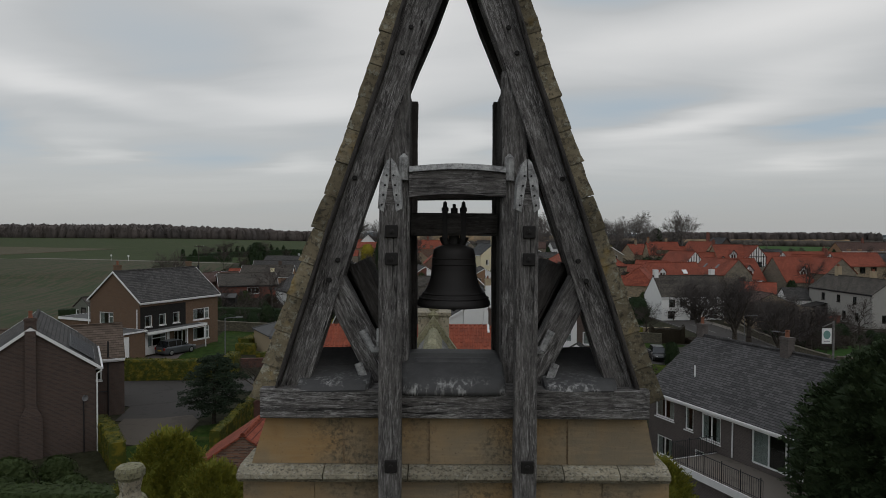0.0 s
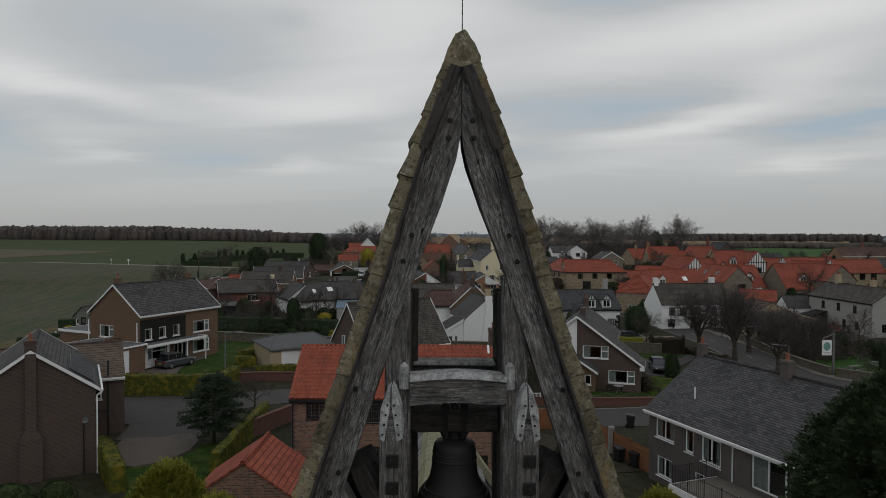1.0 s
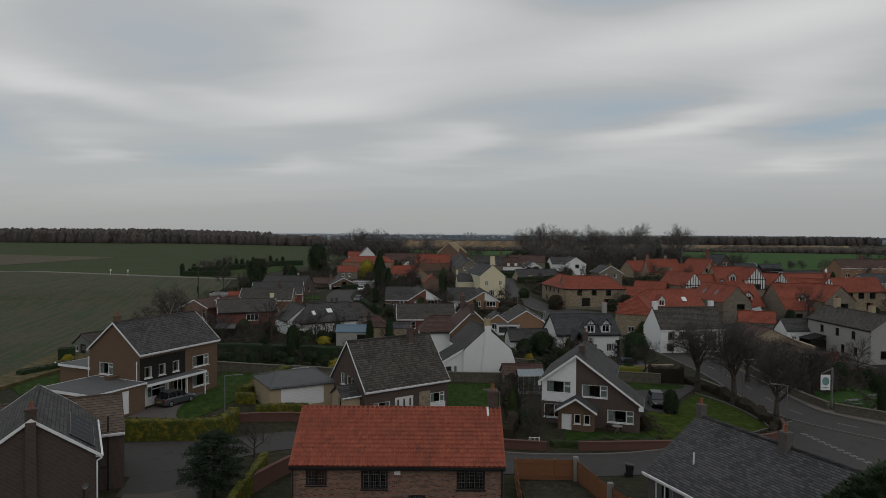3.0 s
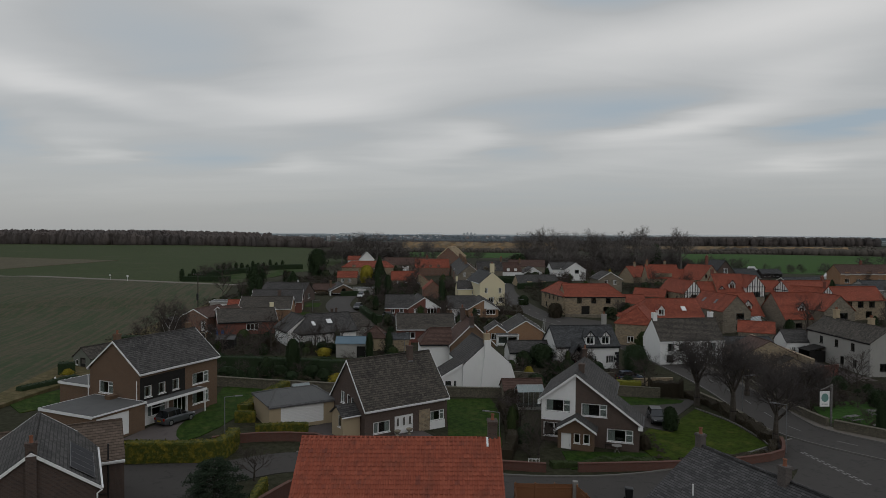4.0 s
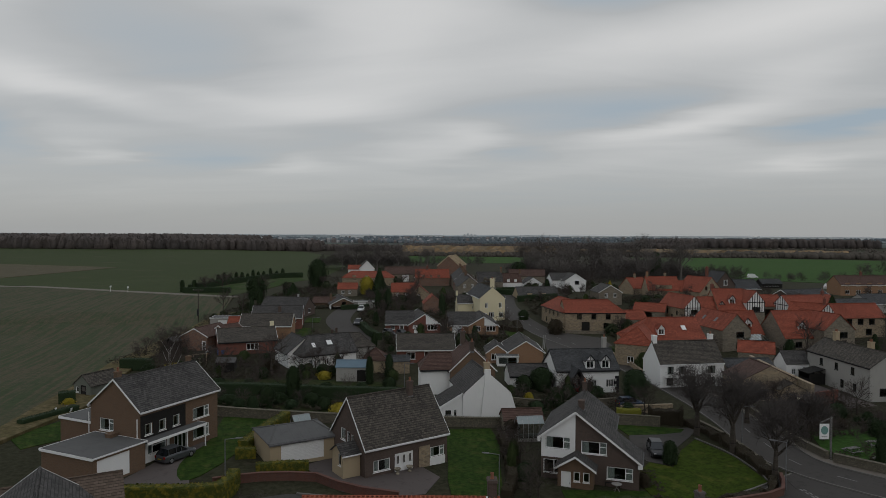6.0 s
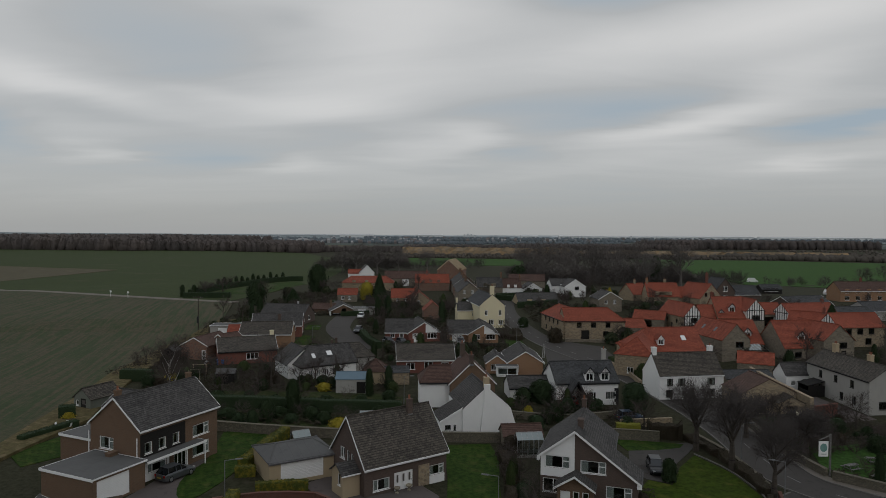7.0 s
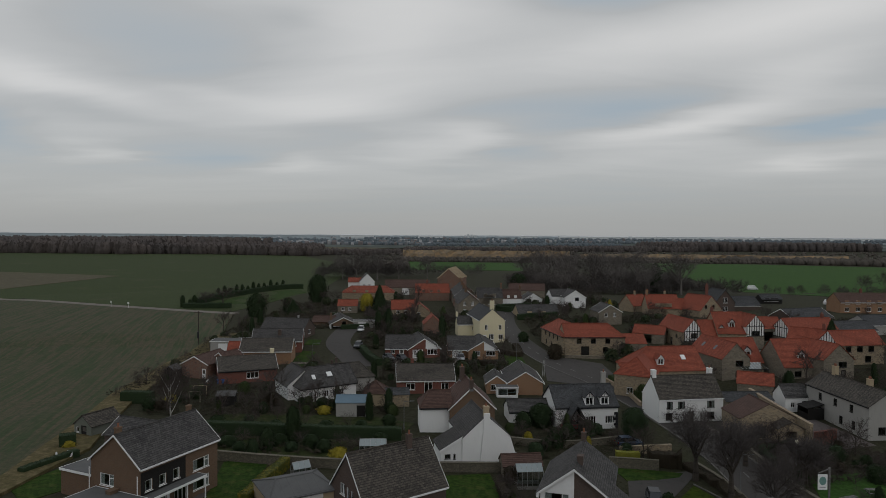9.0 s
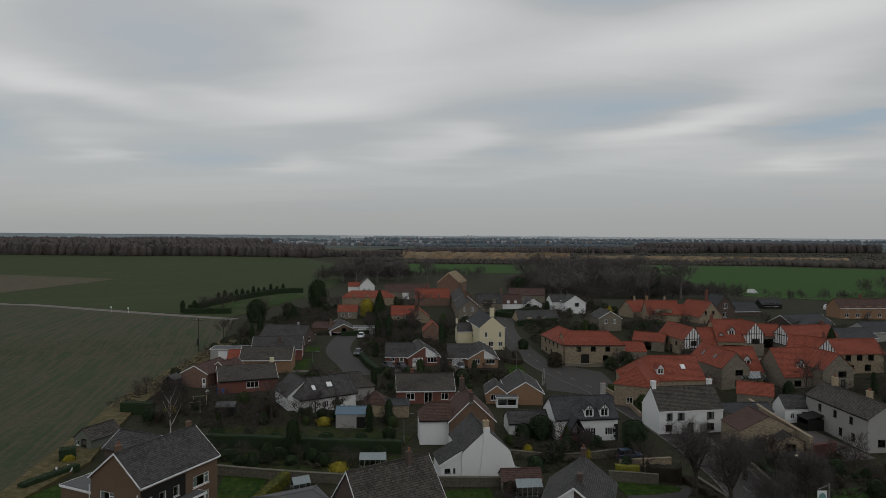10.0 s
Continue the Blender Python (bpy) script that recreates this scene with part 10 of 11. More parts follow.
def undergrowth():
    """Low tangled stems, leaves and bramble between the shrubs."""
    rng = random.Random(77)
    m = Mesh()
    for x0, x1, y0, y1, n in PLOTS:
        far = 1.6 if y0 > 140 else 1.0
        for _ in range(int((x1 - x0) * (y1 - y0) * 0.9 / far)):
            x, y = rng.uniform(x0, x1), rng.uniform(y0, y1)
            if not clear_of(x, y, 0.3):
                continue
            z = gz(x, y)
            h = rng.uniform(0.15, 0.9) * far
            for k in range(9):
                a, r = rng.uniform(0, 6.28), rng.uniform(0.1, 0.55) * far
                px, py, pz = x + r * math.cos(a), y + r * math.sin(a), z + h * rng.uniform(0.15, 1.0)
                s_ = rng.uniform(0.10, 0.26) * far
                d, e = rng.uniform(-1, 1), rng.uniform(-1, 1)
                m.face((px - s_, py + s_ * d * 0.5, pz), (px + s_ * e * 0.4, py - s_ * 0.5, pz + s_ * 0.3), (px + s_, py + s_ * e * 0.5, pz + s_ * d * 0.5), (px, py + s_ * 0.6, pz + s_ * 0.7))
    single("undergrowth", m, foliage("tangled_undergrowth", (0.046, 0.036, 0.024), (0.030, 0.033, 0.016)), Matrix(), "tangled winter undergrowth in the gardens", "undergrowth", kind="stuff")


undergrowth()

# tall bare trees behind the village
TR = random.Random(9)
for x, y, h, w in ((-52, 398, 17, 17), (-40, 405, 16, 16), (54, 340, 19, 19), (66, 352, 17, 16), (80, 348, 18, 17), (94, 356, 17, 16), (103, 350, 19, 17), (108, 300, 17, 17),
                   (45, 362, 17, 16), (72, 372, 16, 16), (88, 376, 16, 16), (-28, 420, 14, 12), (-10, 430, 13, 12), (60, 318, 14, 13), (84, 322, 13, 13), (99, 318, 14, 13), (-62, 410, 13, 12), (48, 330, 13, 13)):
    put_tree(BARE_FAR[TR.randrange(3)], x, y, h * 1.25, w * 1.1, "tall bare tree behind the village", group="tall bare trees")
bush(106, 330, 7, 14, LEAF_DARK, "column", "dark ivy-covered tree behind the village", 1400, 0.06, "tree", "tree")
bush(38, 330, 9, 8, LEAF_DARK, "round", "dark evergreen tree behind the cottages", 1400, 0.06, "tree", "tree")
for gx, gy in ((-96.6, 246), (-92.8, 247.5)):
    bush(gx, gy, 2.0, 4.4, LEAF_DARK, "column", "upright dark conifer at the hedge's corner", 700, 0.10, "conifer", "tree", "paddock conifers")
for i in range(12):
    u = i / 11
    bush(-95.5 + 13.5 * u + 8 * max(0.0, u - 0.7), 282 + 48 * u, 1.9, 4.4 + 0.8 * math.sin(i * 2.3), LEAF_DARK, "column", "small upright conifer in a row", 700, 0.10, "conifer", "tree", "paddock conifers")
put_tree(BARE_MID[1], -83.0, 250.0, 8.0, 11.0, "bare twiggy shrub behind the hedge")
put_tree(BARE_MID[2], -90.0, 252.0, 6.0, 8.0, "bare twiggy shrub behind the hedge")


# far woods: thousands of twiggy crowns no one could count
def wood(name, strips, material, label, seed, slivers=90, spread=0.36):
    """Crowns as lumpy masses with loose twig clusters standing out of them."""
    rng = random.Random(seed)
    m = Mesh()
    for (xa, ya), (xb, yb), depth, n, h0 in strips:
        for i in range(n):
            u = (i + rng.random()) / n
            v = rng.random() ** 1.3
            x, y = xa + (xb - xa) * u + rng.uniform(-3, 3), ya + (yb - ya) * u + v * depth
            h = h0 * rng.uniform(0.82, 1.06)
            r = h * spread * rng.uniform(0.75, 1.2)
            z = gz(x, y)
            turn = rng.uniform(0, 6.28)
            m.rings([[(x + r * q * rng.uniform(0.75, 1.15) * math.cos(turn + k * 1.0472), y + r * q * rng.uniform(0.75, 1.15) * math.sin(turn + k * 1.0472), z + h * w * rng.uniform(0.94, 1.04)) for k in range(6)] for w, q in ((-0.05, 0.85), (0.36, 0.85), (0.62, 0.60), (0.80, 0.20))])
            for k in range(slivers if v * depth < 30 else slivers // 4):
                a, b = rng.uniform(0, 6.28), 0.6 + 0.5 * rng.random()
                cx, cy, cz = x + r * math.cos(a) * b, y + r * math.sin(a) * b, z + h * (0.04 + 0.94 * rng.random() * (1 - 0.36 * b))
                s = h * rng.uniform(0.05, 0.12)
                t = rng.uniform(-1, 1)
                m.face((cx - s * 0.35, cy, cz - s * 0.5), (cx + s * 0.35, cy + s * 0.2, cz - s * 0.4 * t), (cx + s * 0.2 * t, cy - s * 0.2, cz + s))
    return single(name, m, material, Matrix(), label, "woodland", kind="stuff", smooth=True)


def twig_haze(name, one, two):
    """Massed winter twigs whose tone drifts over the wood rather than from tree to tree."""
    n = Nodes(name, 1.0, 0.0, 0.0)
    p = n.coord("Object")
    c = n.mix(n.ramp(n.noise(p, 0.035, 4, 0.6), (0.35, (0, 0, 0)), (0.65, (1, 1, 1))), one, two)
    c = n.mix(n.math("MULTIPLY", n.noise(p, 0.55, 5, 0.8), 0.8), c, scaled(two, 0.55))
    return n.done(c)


# far twigs: base colours lightened to imitate thin haze
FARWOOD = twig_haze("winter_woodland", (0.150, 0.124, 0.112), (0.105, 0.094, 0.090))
FARHEDGE = twig_haze("hazed_winter_hedgerow", (0.140, 0.122, 0.104), (0.098, 0.088, 0.076))
# blue-grey distance haze is mixed into this wood's base colour
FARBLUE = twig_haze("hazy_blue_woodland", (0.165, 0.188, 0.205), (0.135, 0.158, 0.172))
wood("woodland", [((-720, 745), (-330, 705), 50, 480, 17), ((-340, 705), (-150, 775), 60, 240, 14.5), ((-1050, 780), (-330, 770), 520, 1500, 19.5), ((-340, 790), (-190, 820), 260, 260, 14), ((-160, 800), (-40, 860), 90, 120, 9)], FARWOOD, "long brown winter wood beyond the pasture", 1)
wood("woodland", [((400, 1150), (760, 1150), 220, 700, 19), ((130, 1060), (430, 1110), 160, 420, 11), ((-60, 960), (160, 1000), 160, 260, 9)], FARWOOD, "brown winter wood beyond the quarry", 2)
for _ in range(10):
    x = TR.uniform(42, 116)
    y = TR.uniform(300, 378)
    put_tree(BARE_FAR[TR.randrange(3)], x, y, TR.uniform(9, 13), TR.uniform(9, 13), "tall bare tree behind the village", group="tall bare trees")
def thicket(name, strips, label, seed):
    rng = random.Random(seed)
    m = Mesh()
    for (xa, ya), (xb, yb), depth, n, h0 in strips:
        for i in range(n):
            u = (i + rng.random()) / n
            x, y = xa + (xb - xa) * u, ya + (yb - ya) * u + rng.random() * depth
            join_far(m, SHRUB_FAR[rng.randrange(2)][1], x, y, h0 * rng.uniform(1.2, 2.0), h0 * rng.uniform(1.0, 1.6), rng.uniform(0, 6.28))
    single(name, m, TWIG_THICKET, Matrix(), label, "thicket", kind="stuff")


TWIG_THICKET = plain("thicket_twigs", (0.070, 0.060, 0.055), 0.9)
thicket("thicket", [((34, 312), (136, 294), 30, 120, 5.0), ((36, 345), (130, 330), 50, 90, 5.5), ((-78, 405), (-24, 420), 40, 46, 7), ((-24, 430), (30, 450), 40, 24, 5), ((205, 330), (260, 345), 8, 6, 7), ((280, 380), (330, 385), 8, 5, 8), ((150, 300), (240, 296), 14, 30, 3.5)], "tangled brown thicket under the bare trees", 3)
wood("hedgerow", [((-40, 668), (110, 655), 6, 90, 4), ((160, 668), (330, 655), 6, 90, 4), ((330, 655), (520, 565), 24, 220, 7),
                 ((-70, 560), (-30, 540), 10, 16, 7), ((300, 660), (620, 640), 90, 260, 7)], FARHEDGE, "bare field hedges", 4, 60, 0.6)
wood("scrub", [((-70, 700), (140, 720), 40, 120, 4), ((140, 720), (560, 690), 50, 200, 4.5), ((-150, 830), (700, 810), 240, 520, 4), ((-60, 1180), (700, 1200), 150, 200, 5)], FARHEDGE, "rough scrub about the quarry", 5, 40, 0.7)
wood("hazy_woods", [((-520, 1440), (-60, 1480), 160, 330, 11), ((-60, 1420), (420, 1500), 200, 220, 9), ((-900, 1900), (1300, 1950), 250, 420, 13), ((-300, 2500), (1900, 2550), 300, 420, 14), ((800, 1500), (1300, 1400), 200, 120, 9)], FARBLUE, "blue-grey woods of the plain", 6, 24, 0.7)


def far_town(spots, seed):
    """Roofs and walls of the far villages, too many and too small to count."""
    rng = random.Random(seed)
    # house colours are flattened and greyed to hold the haze
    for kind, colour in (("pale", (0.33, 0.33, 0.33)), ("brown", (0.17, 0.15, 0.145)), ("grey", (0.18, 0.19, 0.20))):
        m = Mesh()
        for (xa, ya), (xb, yb), depth, n in spots:
            for _ in range(n // 3):
                u = rng.random()
                x, y = xa + (xb - xa) * u, ya + (yb - ya) * u + rng.uniform(0, depth)
                w, d, h, z = rng.uniform(2.5, 5), rng.uniform(2.5, 4), rng.uniform(3, 4.5), gz(x, y) + rng.uniform(0, 5)
                m.box(x - w, x + w, y - d, y + d, z - 6, z + h)
                m.rings([[(q, y - d, z + h), (q, y + d, z + h), (q, y, z + h + 3)] for q in (x - w, x + w)])
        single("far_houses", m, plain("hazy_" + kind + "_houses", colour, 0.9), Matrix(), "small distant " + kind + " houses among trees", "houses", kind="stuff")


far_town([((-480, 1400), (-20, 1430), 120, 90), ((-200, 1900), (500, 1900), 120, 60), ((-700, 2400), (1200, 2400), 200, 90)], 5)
# warehouse cladding with pale haze included in its colour
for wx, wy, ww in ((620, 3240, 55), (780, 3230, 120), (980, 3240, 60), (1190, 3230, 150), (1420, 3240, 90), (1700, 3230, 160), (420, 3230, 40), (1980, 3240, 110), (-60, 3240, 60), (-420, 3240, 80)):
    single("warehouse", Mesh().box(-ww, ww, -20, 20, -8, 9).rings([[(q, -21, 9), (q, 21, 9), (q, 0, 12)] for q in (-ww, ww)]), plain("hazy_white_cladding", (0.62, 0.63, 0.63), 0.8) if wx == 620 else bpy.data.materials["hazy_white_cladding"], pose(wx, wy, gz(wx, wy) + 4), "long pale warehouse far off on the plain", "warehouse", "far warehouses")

QUARRY = rubble("buff_quarry_face", (0.36, 0.24, 0.13), (0.24, 0.19, 0.13), (0.17, 0.14, 0.10), 0.12)


def quarry(line, h):
    rng = random.Random(8)
    m = Mesh()
    pts = curve_pts(line, 6.0)
    rows = []
    for p in pts:
        hh = h * rng.uniform(0.88, 1.04)
        z = gz(*p)
        rows.append([(p.x, p.y + rng.uniform(-2, 2), z - 1), (p.x, p.y + 2 + rng.uniform(-1, 1), z + hh * 0.5), (p.x, p.y + 4 + rng.uniform(-2, 2), z + hh), (p.x, p.y + 30, z + hh * 0.8), (p.x, p.y + 30, z - 1)])
    m.rings(rows)
    single("quarry_face", m, QUARRY, Matrix(), "buff stone quarry face beyond the fields", "quarry", kind="structure")


quarry([(-48, 790), (30, 780), (110, 775), (150, 780)], 9.0)
quarry([(165, 770), (260, 760), (360, 740), (440, 715)], 6.5)


# the plain's far side: low ridges with towns, distance haze put into their colour
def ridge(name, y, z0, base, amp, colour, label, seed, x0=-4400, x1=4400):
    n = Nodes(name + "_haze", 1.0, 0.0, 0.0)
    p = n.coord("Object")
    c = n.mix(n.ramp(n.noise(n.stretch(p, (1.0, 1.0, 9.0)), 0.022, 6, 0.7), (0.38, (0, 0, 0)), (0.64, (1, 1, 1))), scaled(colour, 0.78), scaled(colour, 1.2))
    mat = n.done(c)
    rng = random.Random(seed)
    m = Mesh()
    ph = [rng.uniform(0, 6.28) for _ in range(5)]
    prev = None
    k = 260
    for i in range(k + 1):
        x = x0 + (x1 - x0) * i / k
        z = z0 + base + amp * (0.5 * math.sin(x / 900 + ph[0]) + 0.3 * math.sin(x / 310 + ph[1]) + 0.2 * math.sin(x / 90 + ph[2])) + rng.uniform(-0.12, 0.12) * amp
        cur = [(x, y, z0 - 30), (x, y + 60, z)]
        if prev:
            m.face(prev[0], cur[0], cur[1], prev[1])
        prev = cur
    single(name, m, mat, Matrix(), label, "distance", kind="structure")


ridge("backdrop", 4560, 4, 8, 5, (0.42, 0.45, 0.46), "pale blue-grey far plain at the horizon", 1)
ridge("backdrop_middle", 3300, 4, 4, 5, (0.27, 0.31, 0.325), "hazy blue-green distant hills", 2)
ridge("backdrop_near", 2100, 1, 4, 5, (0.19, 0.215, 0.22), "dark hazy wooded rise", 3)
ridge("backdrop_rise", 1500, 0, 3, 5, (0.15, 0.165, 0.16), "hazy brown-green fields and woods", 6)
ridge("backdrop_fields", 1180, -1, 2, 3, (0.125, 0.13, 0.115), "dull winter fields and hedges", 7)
# tower concrete carries the pale haze of the plain in its colour
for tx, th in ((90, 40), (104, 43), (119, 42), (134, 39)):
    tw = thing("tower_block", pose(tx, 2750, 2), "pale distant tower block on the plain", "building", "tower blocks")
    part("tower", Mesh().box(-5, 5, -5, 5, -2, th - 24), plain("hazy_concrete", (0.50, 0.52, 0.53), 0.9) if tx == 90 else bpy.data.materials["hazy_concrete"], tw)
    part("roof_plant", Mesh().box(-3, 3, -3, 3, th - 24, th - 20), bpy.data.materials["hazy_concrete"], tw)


# the plain beyond the quarry; paling haze of distance is painted into its colour
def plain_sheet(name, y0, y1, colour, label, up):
    n = Nodes(name + "_hazed_land", 1.0, 0.0, 0.0)
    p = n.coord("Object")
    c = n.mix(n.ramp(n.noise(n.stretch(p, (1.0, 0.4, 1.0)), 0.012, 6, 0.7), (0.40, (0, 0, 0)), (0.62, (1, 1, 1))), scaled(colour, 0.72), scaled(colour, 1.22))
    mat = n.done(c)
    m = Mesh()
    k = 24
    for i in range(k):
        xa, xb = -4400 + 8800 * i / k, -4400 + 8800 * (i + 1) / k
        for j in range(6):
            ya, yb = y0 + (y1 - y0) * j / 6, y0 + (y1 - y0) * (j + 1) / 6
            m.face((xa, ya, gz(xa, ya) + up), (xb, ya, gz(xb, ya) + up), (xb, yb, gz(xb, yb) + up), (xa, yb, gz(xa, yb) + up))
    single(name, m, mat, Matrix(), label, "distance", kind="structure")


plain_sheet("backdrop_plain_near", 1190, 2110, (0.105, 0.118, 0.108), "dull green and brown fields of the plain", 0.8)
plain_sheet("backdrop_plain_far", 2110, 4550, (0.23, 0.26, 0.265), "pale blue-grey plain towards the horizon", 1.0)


# ---- vehicles ----
TYRE = plain("black_tyre", (0.015, 0.015, 0.015), 0.9)
RIM = plain("silver_wheel_rim", (0.35, 0.35, 0.36), 0.35, 0.7)
LAMP_RED = plain("red_tail_lamp", (0.35, 0.02, 0.015), 0.25)
LAMP_CLEAR = plain("clear_head_lamp", (0.6, 0.6, 0.6), 0.15)
CARGLASS = plain("dark_car_glass", (0.012, 0.014, 0.016), 0.06, 0.0, 0.1, 1.0, 0.6)
PAINTS = {k: plain(k + "_car_paint", c, 0.28, 0.2, 0.08, 1.0, 0.5) for k, c in (("grey", (0.075, 0.080, 0.085)), ("black", (0.012, 0.013, 0.015)), ("silver", (0.34, 0.35, 0.36)), ("red", (0.30, 0.015, 0.015)), ("blue", (0.03, 0.05, 0.085)), ("white", (0.72, 0.72, 0.72)))}


def car(x, y, ang, paint, label, van=False, z=None):
    c = thing("van" if van else "car", pose(x, y, (gz(x, y) + 0.07) if z is None else z, 0, 0, ang), label, "van" if van else "car")
    mat = PAINTS[paint]
    L, W, H = (5.2, 1.95, 2.3) if van else (4.15, 1.75, 1.46)
    belt = 1.25 if van else 0.90

    def ring(px, hw, z0, z1, r=0.12):
        return [(px, -hw + 0.04, z0), (px, hw - 0.04, z0), (px, hw, z0 + r), (px, hw, z1 - r), (px, hw - 0.10, z1), (px, -hw + 0.10, z1), (px, -hw, z1 - r), (px, -hw, z0 + r)]
    st = [(-0.50, 0.40, 0.36, 0.78), (-0.485, 0.46, 0.24, belt), (-0.40, 0.495, 0.20, belt + 0.02), (-0.1, 0.5, 0.19, belt), (0.2, 0.5, 0.19, belt - 0.02), (0.38, 0.485, 0.20, belt - 0.12), (0.465, 0.45, 0.24, belt - 0.22), (0.50, 0.38, 0.34, belt - 0.34)]
    part("body", Mesh().rings([ring(a * L, b * W, z0, z1) for a, b, z0, z1 in st]), mat, c, smooth=False)
    roof = [(-0.47, 0.44, belt + 0.02), (-0.36, 0.40, H), (0.02 if not van else 0.18, 0.39, H + 0.01), (0.24 if not van else 0.34, 0.45, belt - 0.05)]
    lo = belt - 0.03
    cab = Mesh().rings([[(a * L, -b * W, lo), (a * L, b * W, lo), (a * L, b * W * (0.98 if zz < H - 0.1 else 0.90), max(zz, lo + 0.02)), (a * L, -b * W * (0.98 if zz < H - 0.1 else 0.90), max(zz, lo + 0.02))] for a, b, zz in roof])
    part("cabin_glass", cab, CARGLASS if not van else mat, c)
    if van:
        part("windscreen", Mesh().slab([(0.335 * L, -0.72, 1.3), (0.335 * L, 0.72, 1.3), (0.21 * L, 0.66, 2.2), (0.21 * L, -0.66, 2.2)], (0.03, 0, 0.02)), CARGLASS, c)
    else:
        part("roof", Mesh().box(-0.36 * L, 0.03 * L, -0.355 * W, 0.355 * W, H - 0.01, H + 0.03), mat, c)
        for sy in (-1, 1):
            for a in (-0.365, -0.13, 0.03):
                part("pillar", Mesh().tube((a * L, sy * 0.425 * W, lo), ((a if a < 0 else a - 0.01) * L, sy * 0.36 * W, H), 0.035, 0.03, 4), mat, c)
    for a in (-0.31, 0.31):
        for sy in (-1, 1):
            w = part("wheel", Mesh().rings([[(a * L + 0.31 * math.cos(t), sy * (0.5 * W - 0.17 * k) + 0.003 * sy, 0.31 + 0.31 * math.sin(t)) for t in [2 * math.pi * j / 16 for j in range(16)]] for k in (1, 0)][::sy]), TYRE, c)
            part("rim", Mesh().rings([[(a * L + r * math.cos(t), sy * (0.5 * W + o), 0.31 + r * math.sin(t)) for t in [2 * math.pi * j / 12 for j in range(12)]] for r, o in ((0.21, 0.004), (0.19, 0.016), (0.06, 0.006))][::sy]), RIM, w)
    for sy in (-1, 1):
        part("headlight", Mesh().box(0.455 * L, 0.492 * L, sy * 0.30 * W - 0.13, sy * 0.30 * W + 0.13, belt - 0.36, belt - 0.22), LAMP_CLEAR, c)
        part("tail_light", Mesh().box(-0.503 * L, -0.470 * L, sy * 0.37 * W - 0.10, sy * 0.37 * W + 0.10, belt - 0.26, belt - 0.04), LAMP_RED, c)
        part("mirror", Mesh().cham(0.13 * L, 0.17 * L, sy * 0.55 * W - 0.09, sy * 0.55 * W + 0.09, belt, belt + 0.14, 0.02), mat, c)
    part("number_plate", Mesh().box(-0.512 * L, -0.505 * L, -0.26, 0.26, 0.52, 0.63), plain_plate(), c)
    return c


def plain_plate():
    return bpy.data.materials.get("yellow_plate") or plain("yellow_plate", (0.5, 0.38, 0.04), 0.5)


car(-28.35, 70.3, 63, "grey", "dark grey hatchback parked on the block drive")
car(25.5, 78.4, -97, "black", "black people carrier parked beside the lawn")
car(21.3, 107.2, 12, "red", "red car parked before the white cottage")
car(28.4, 99.6, 10, "blue", "dark blue car parked behind the wall")
car(-21.6, 169.5, -95, "grey", "dark car parked on the cul-de-sac")
car(-23.6, 192.0, -90, "white", "white car parked by the far bungalow")
car(4.4, 156.0, -90, "silver", "silver car parked before the bungalow")
car(-9.4, 155.6, -60, "black", "black car parked before the red bungalow")
car(-12.6, 156.6, -60, "grey", "grey car parked before the red bungalow")
car(7.2, 222.0, -88, "white", "white car parked in the street")
car(10.6, 90.2, 70, "silver", "silver car parked beside the white cottage")
car(149.0, 254.0, 0, "white", "white van parked by the far terrace", True)
car(160.0, 342.0, -10, "white", "white van parked at the field's edge", True)


# ---- fences, lamps, signs and garden things ----
CONC = plain("concrete", (0.26, 0.25, 0.23), 0.9)


def board_fence(p, q, h=1.7, panel=1.85):
    """Feather-edge panels between posts."""
    p, q = Vector(p), Vector(q)
    n = max(1, round((q - p).length / panel))
    d = (q - p) / n
    u = d.normalized()
    f = thing("fence", Matrix(), "new orange timber board fence with posts", "fence", "board fences")
    rng = random.Random(int(p.x * 50 + q.y * 20))
    for i in range(n + 1):
        c = p + d * i
        part("post", Mesh().cham(-0.05, 0.05, -0.05, 0.05, -0.4, h + 0.05, 0.012), FENCE, f, at=pose(c.x, c.y, gz(*c), 0, 0, math.degrees(math.atan2(u.y, u.x))))
    for i in range(n):
        a = p + d * i
        g0, g1 = gz(*a), gz(*(a + d))
        w = d.length
        nb = 12
        for j in range(nb):
            s0, s1 = 0.05 + (w - 0.1) * j / nb, 0.05 + (w - 0.1) * (j + 1) / nb + 0.012
            z0 = g0 + (g1 - g0) * (j + 0.5) / nb
            c = a + u * s0
            part("board", BOARD, None, f, at=Matrix.Translation((c.x, c.y, z0 + rng.uniform(-0.01, 0.01))) @ Matrix.Rotation(math.atan2(u.y, u.x), 4, "Z") @ Matrix.Diagonal(((s1 - s0) / 0.15, 1, h / 1.7, 1)))
        for zr in (0.35, 1.35):
            b0, b1 = a + u * 0.05, a + d - u * 0.05
            side = Vector((u.y, -u.x)) * 0.035
            part("rail", Mesh().tube((b0.x + side.x, b0.y + side.y, g0 + zr * h / 1.7), (b1.x + side.x, b1.y + side.y, g1 + zr * h / 1.7), 0.03, 0.03, 4), FENCE, f)
    return f


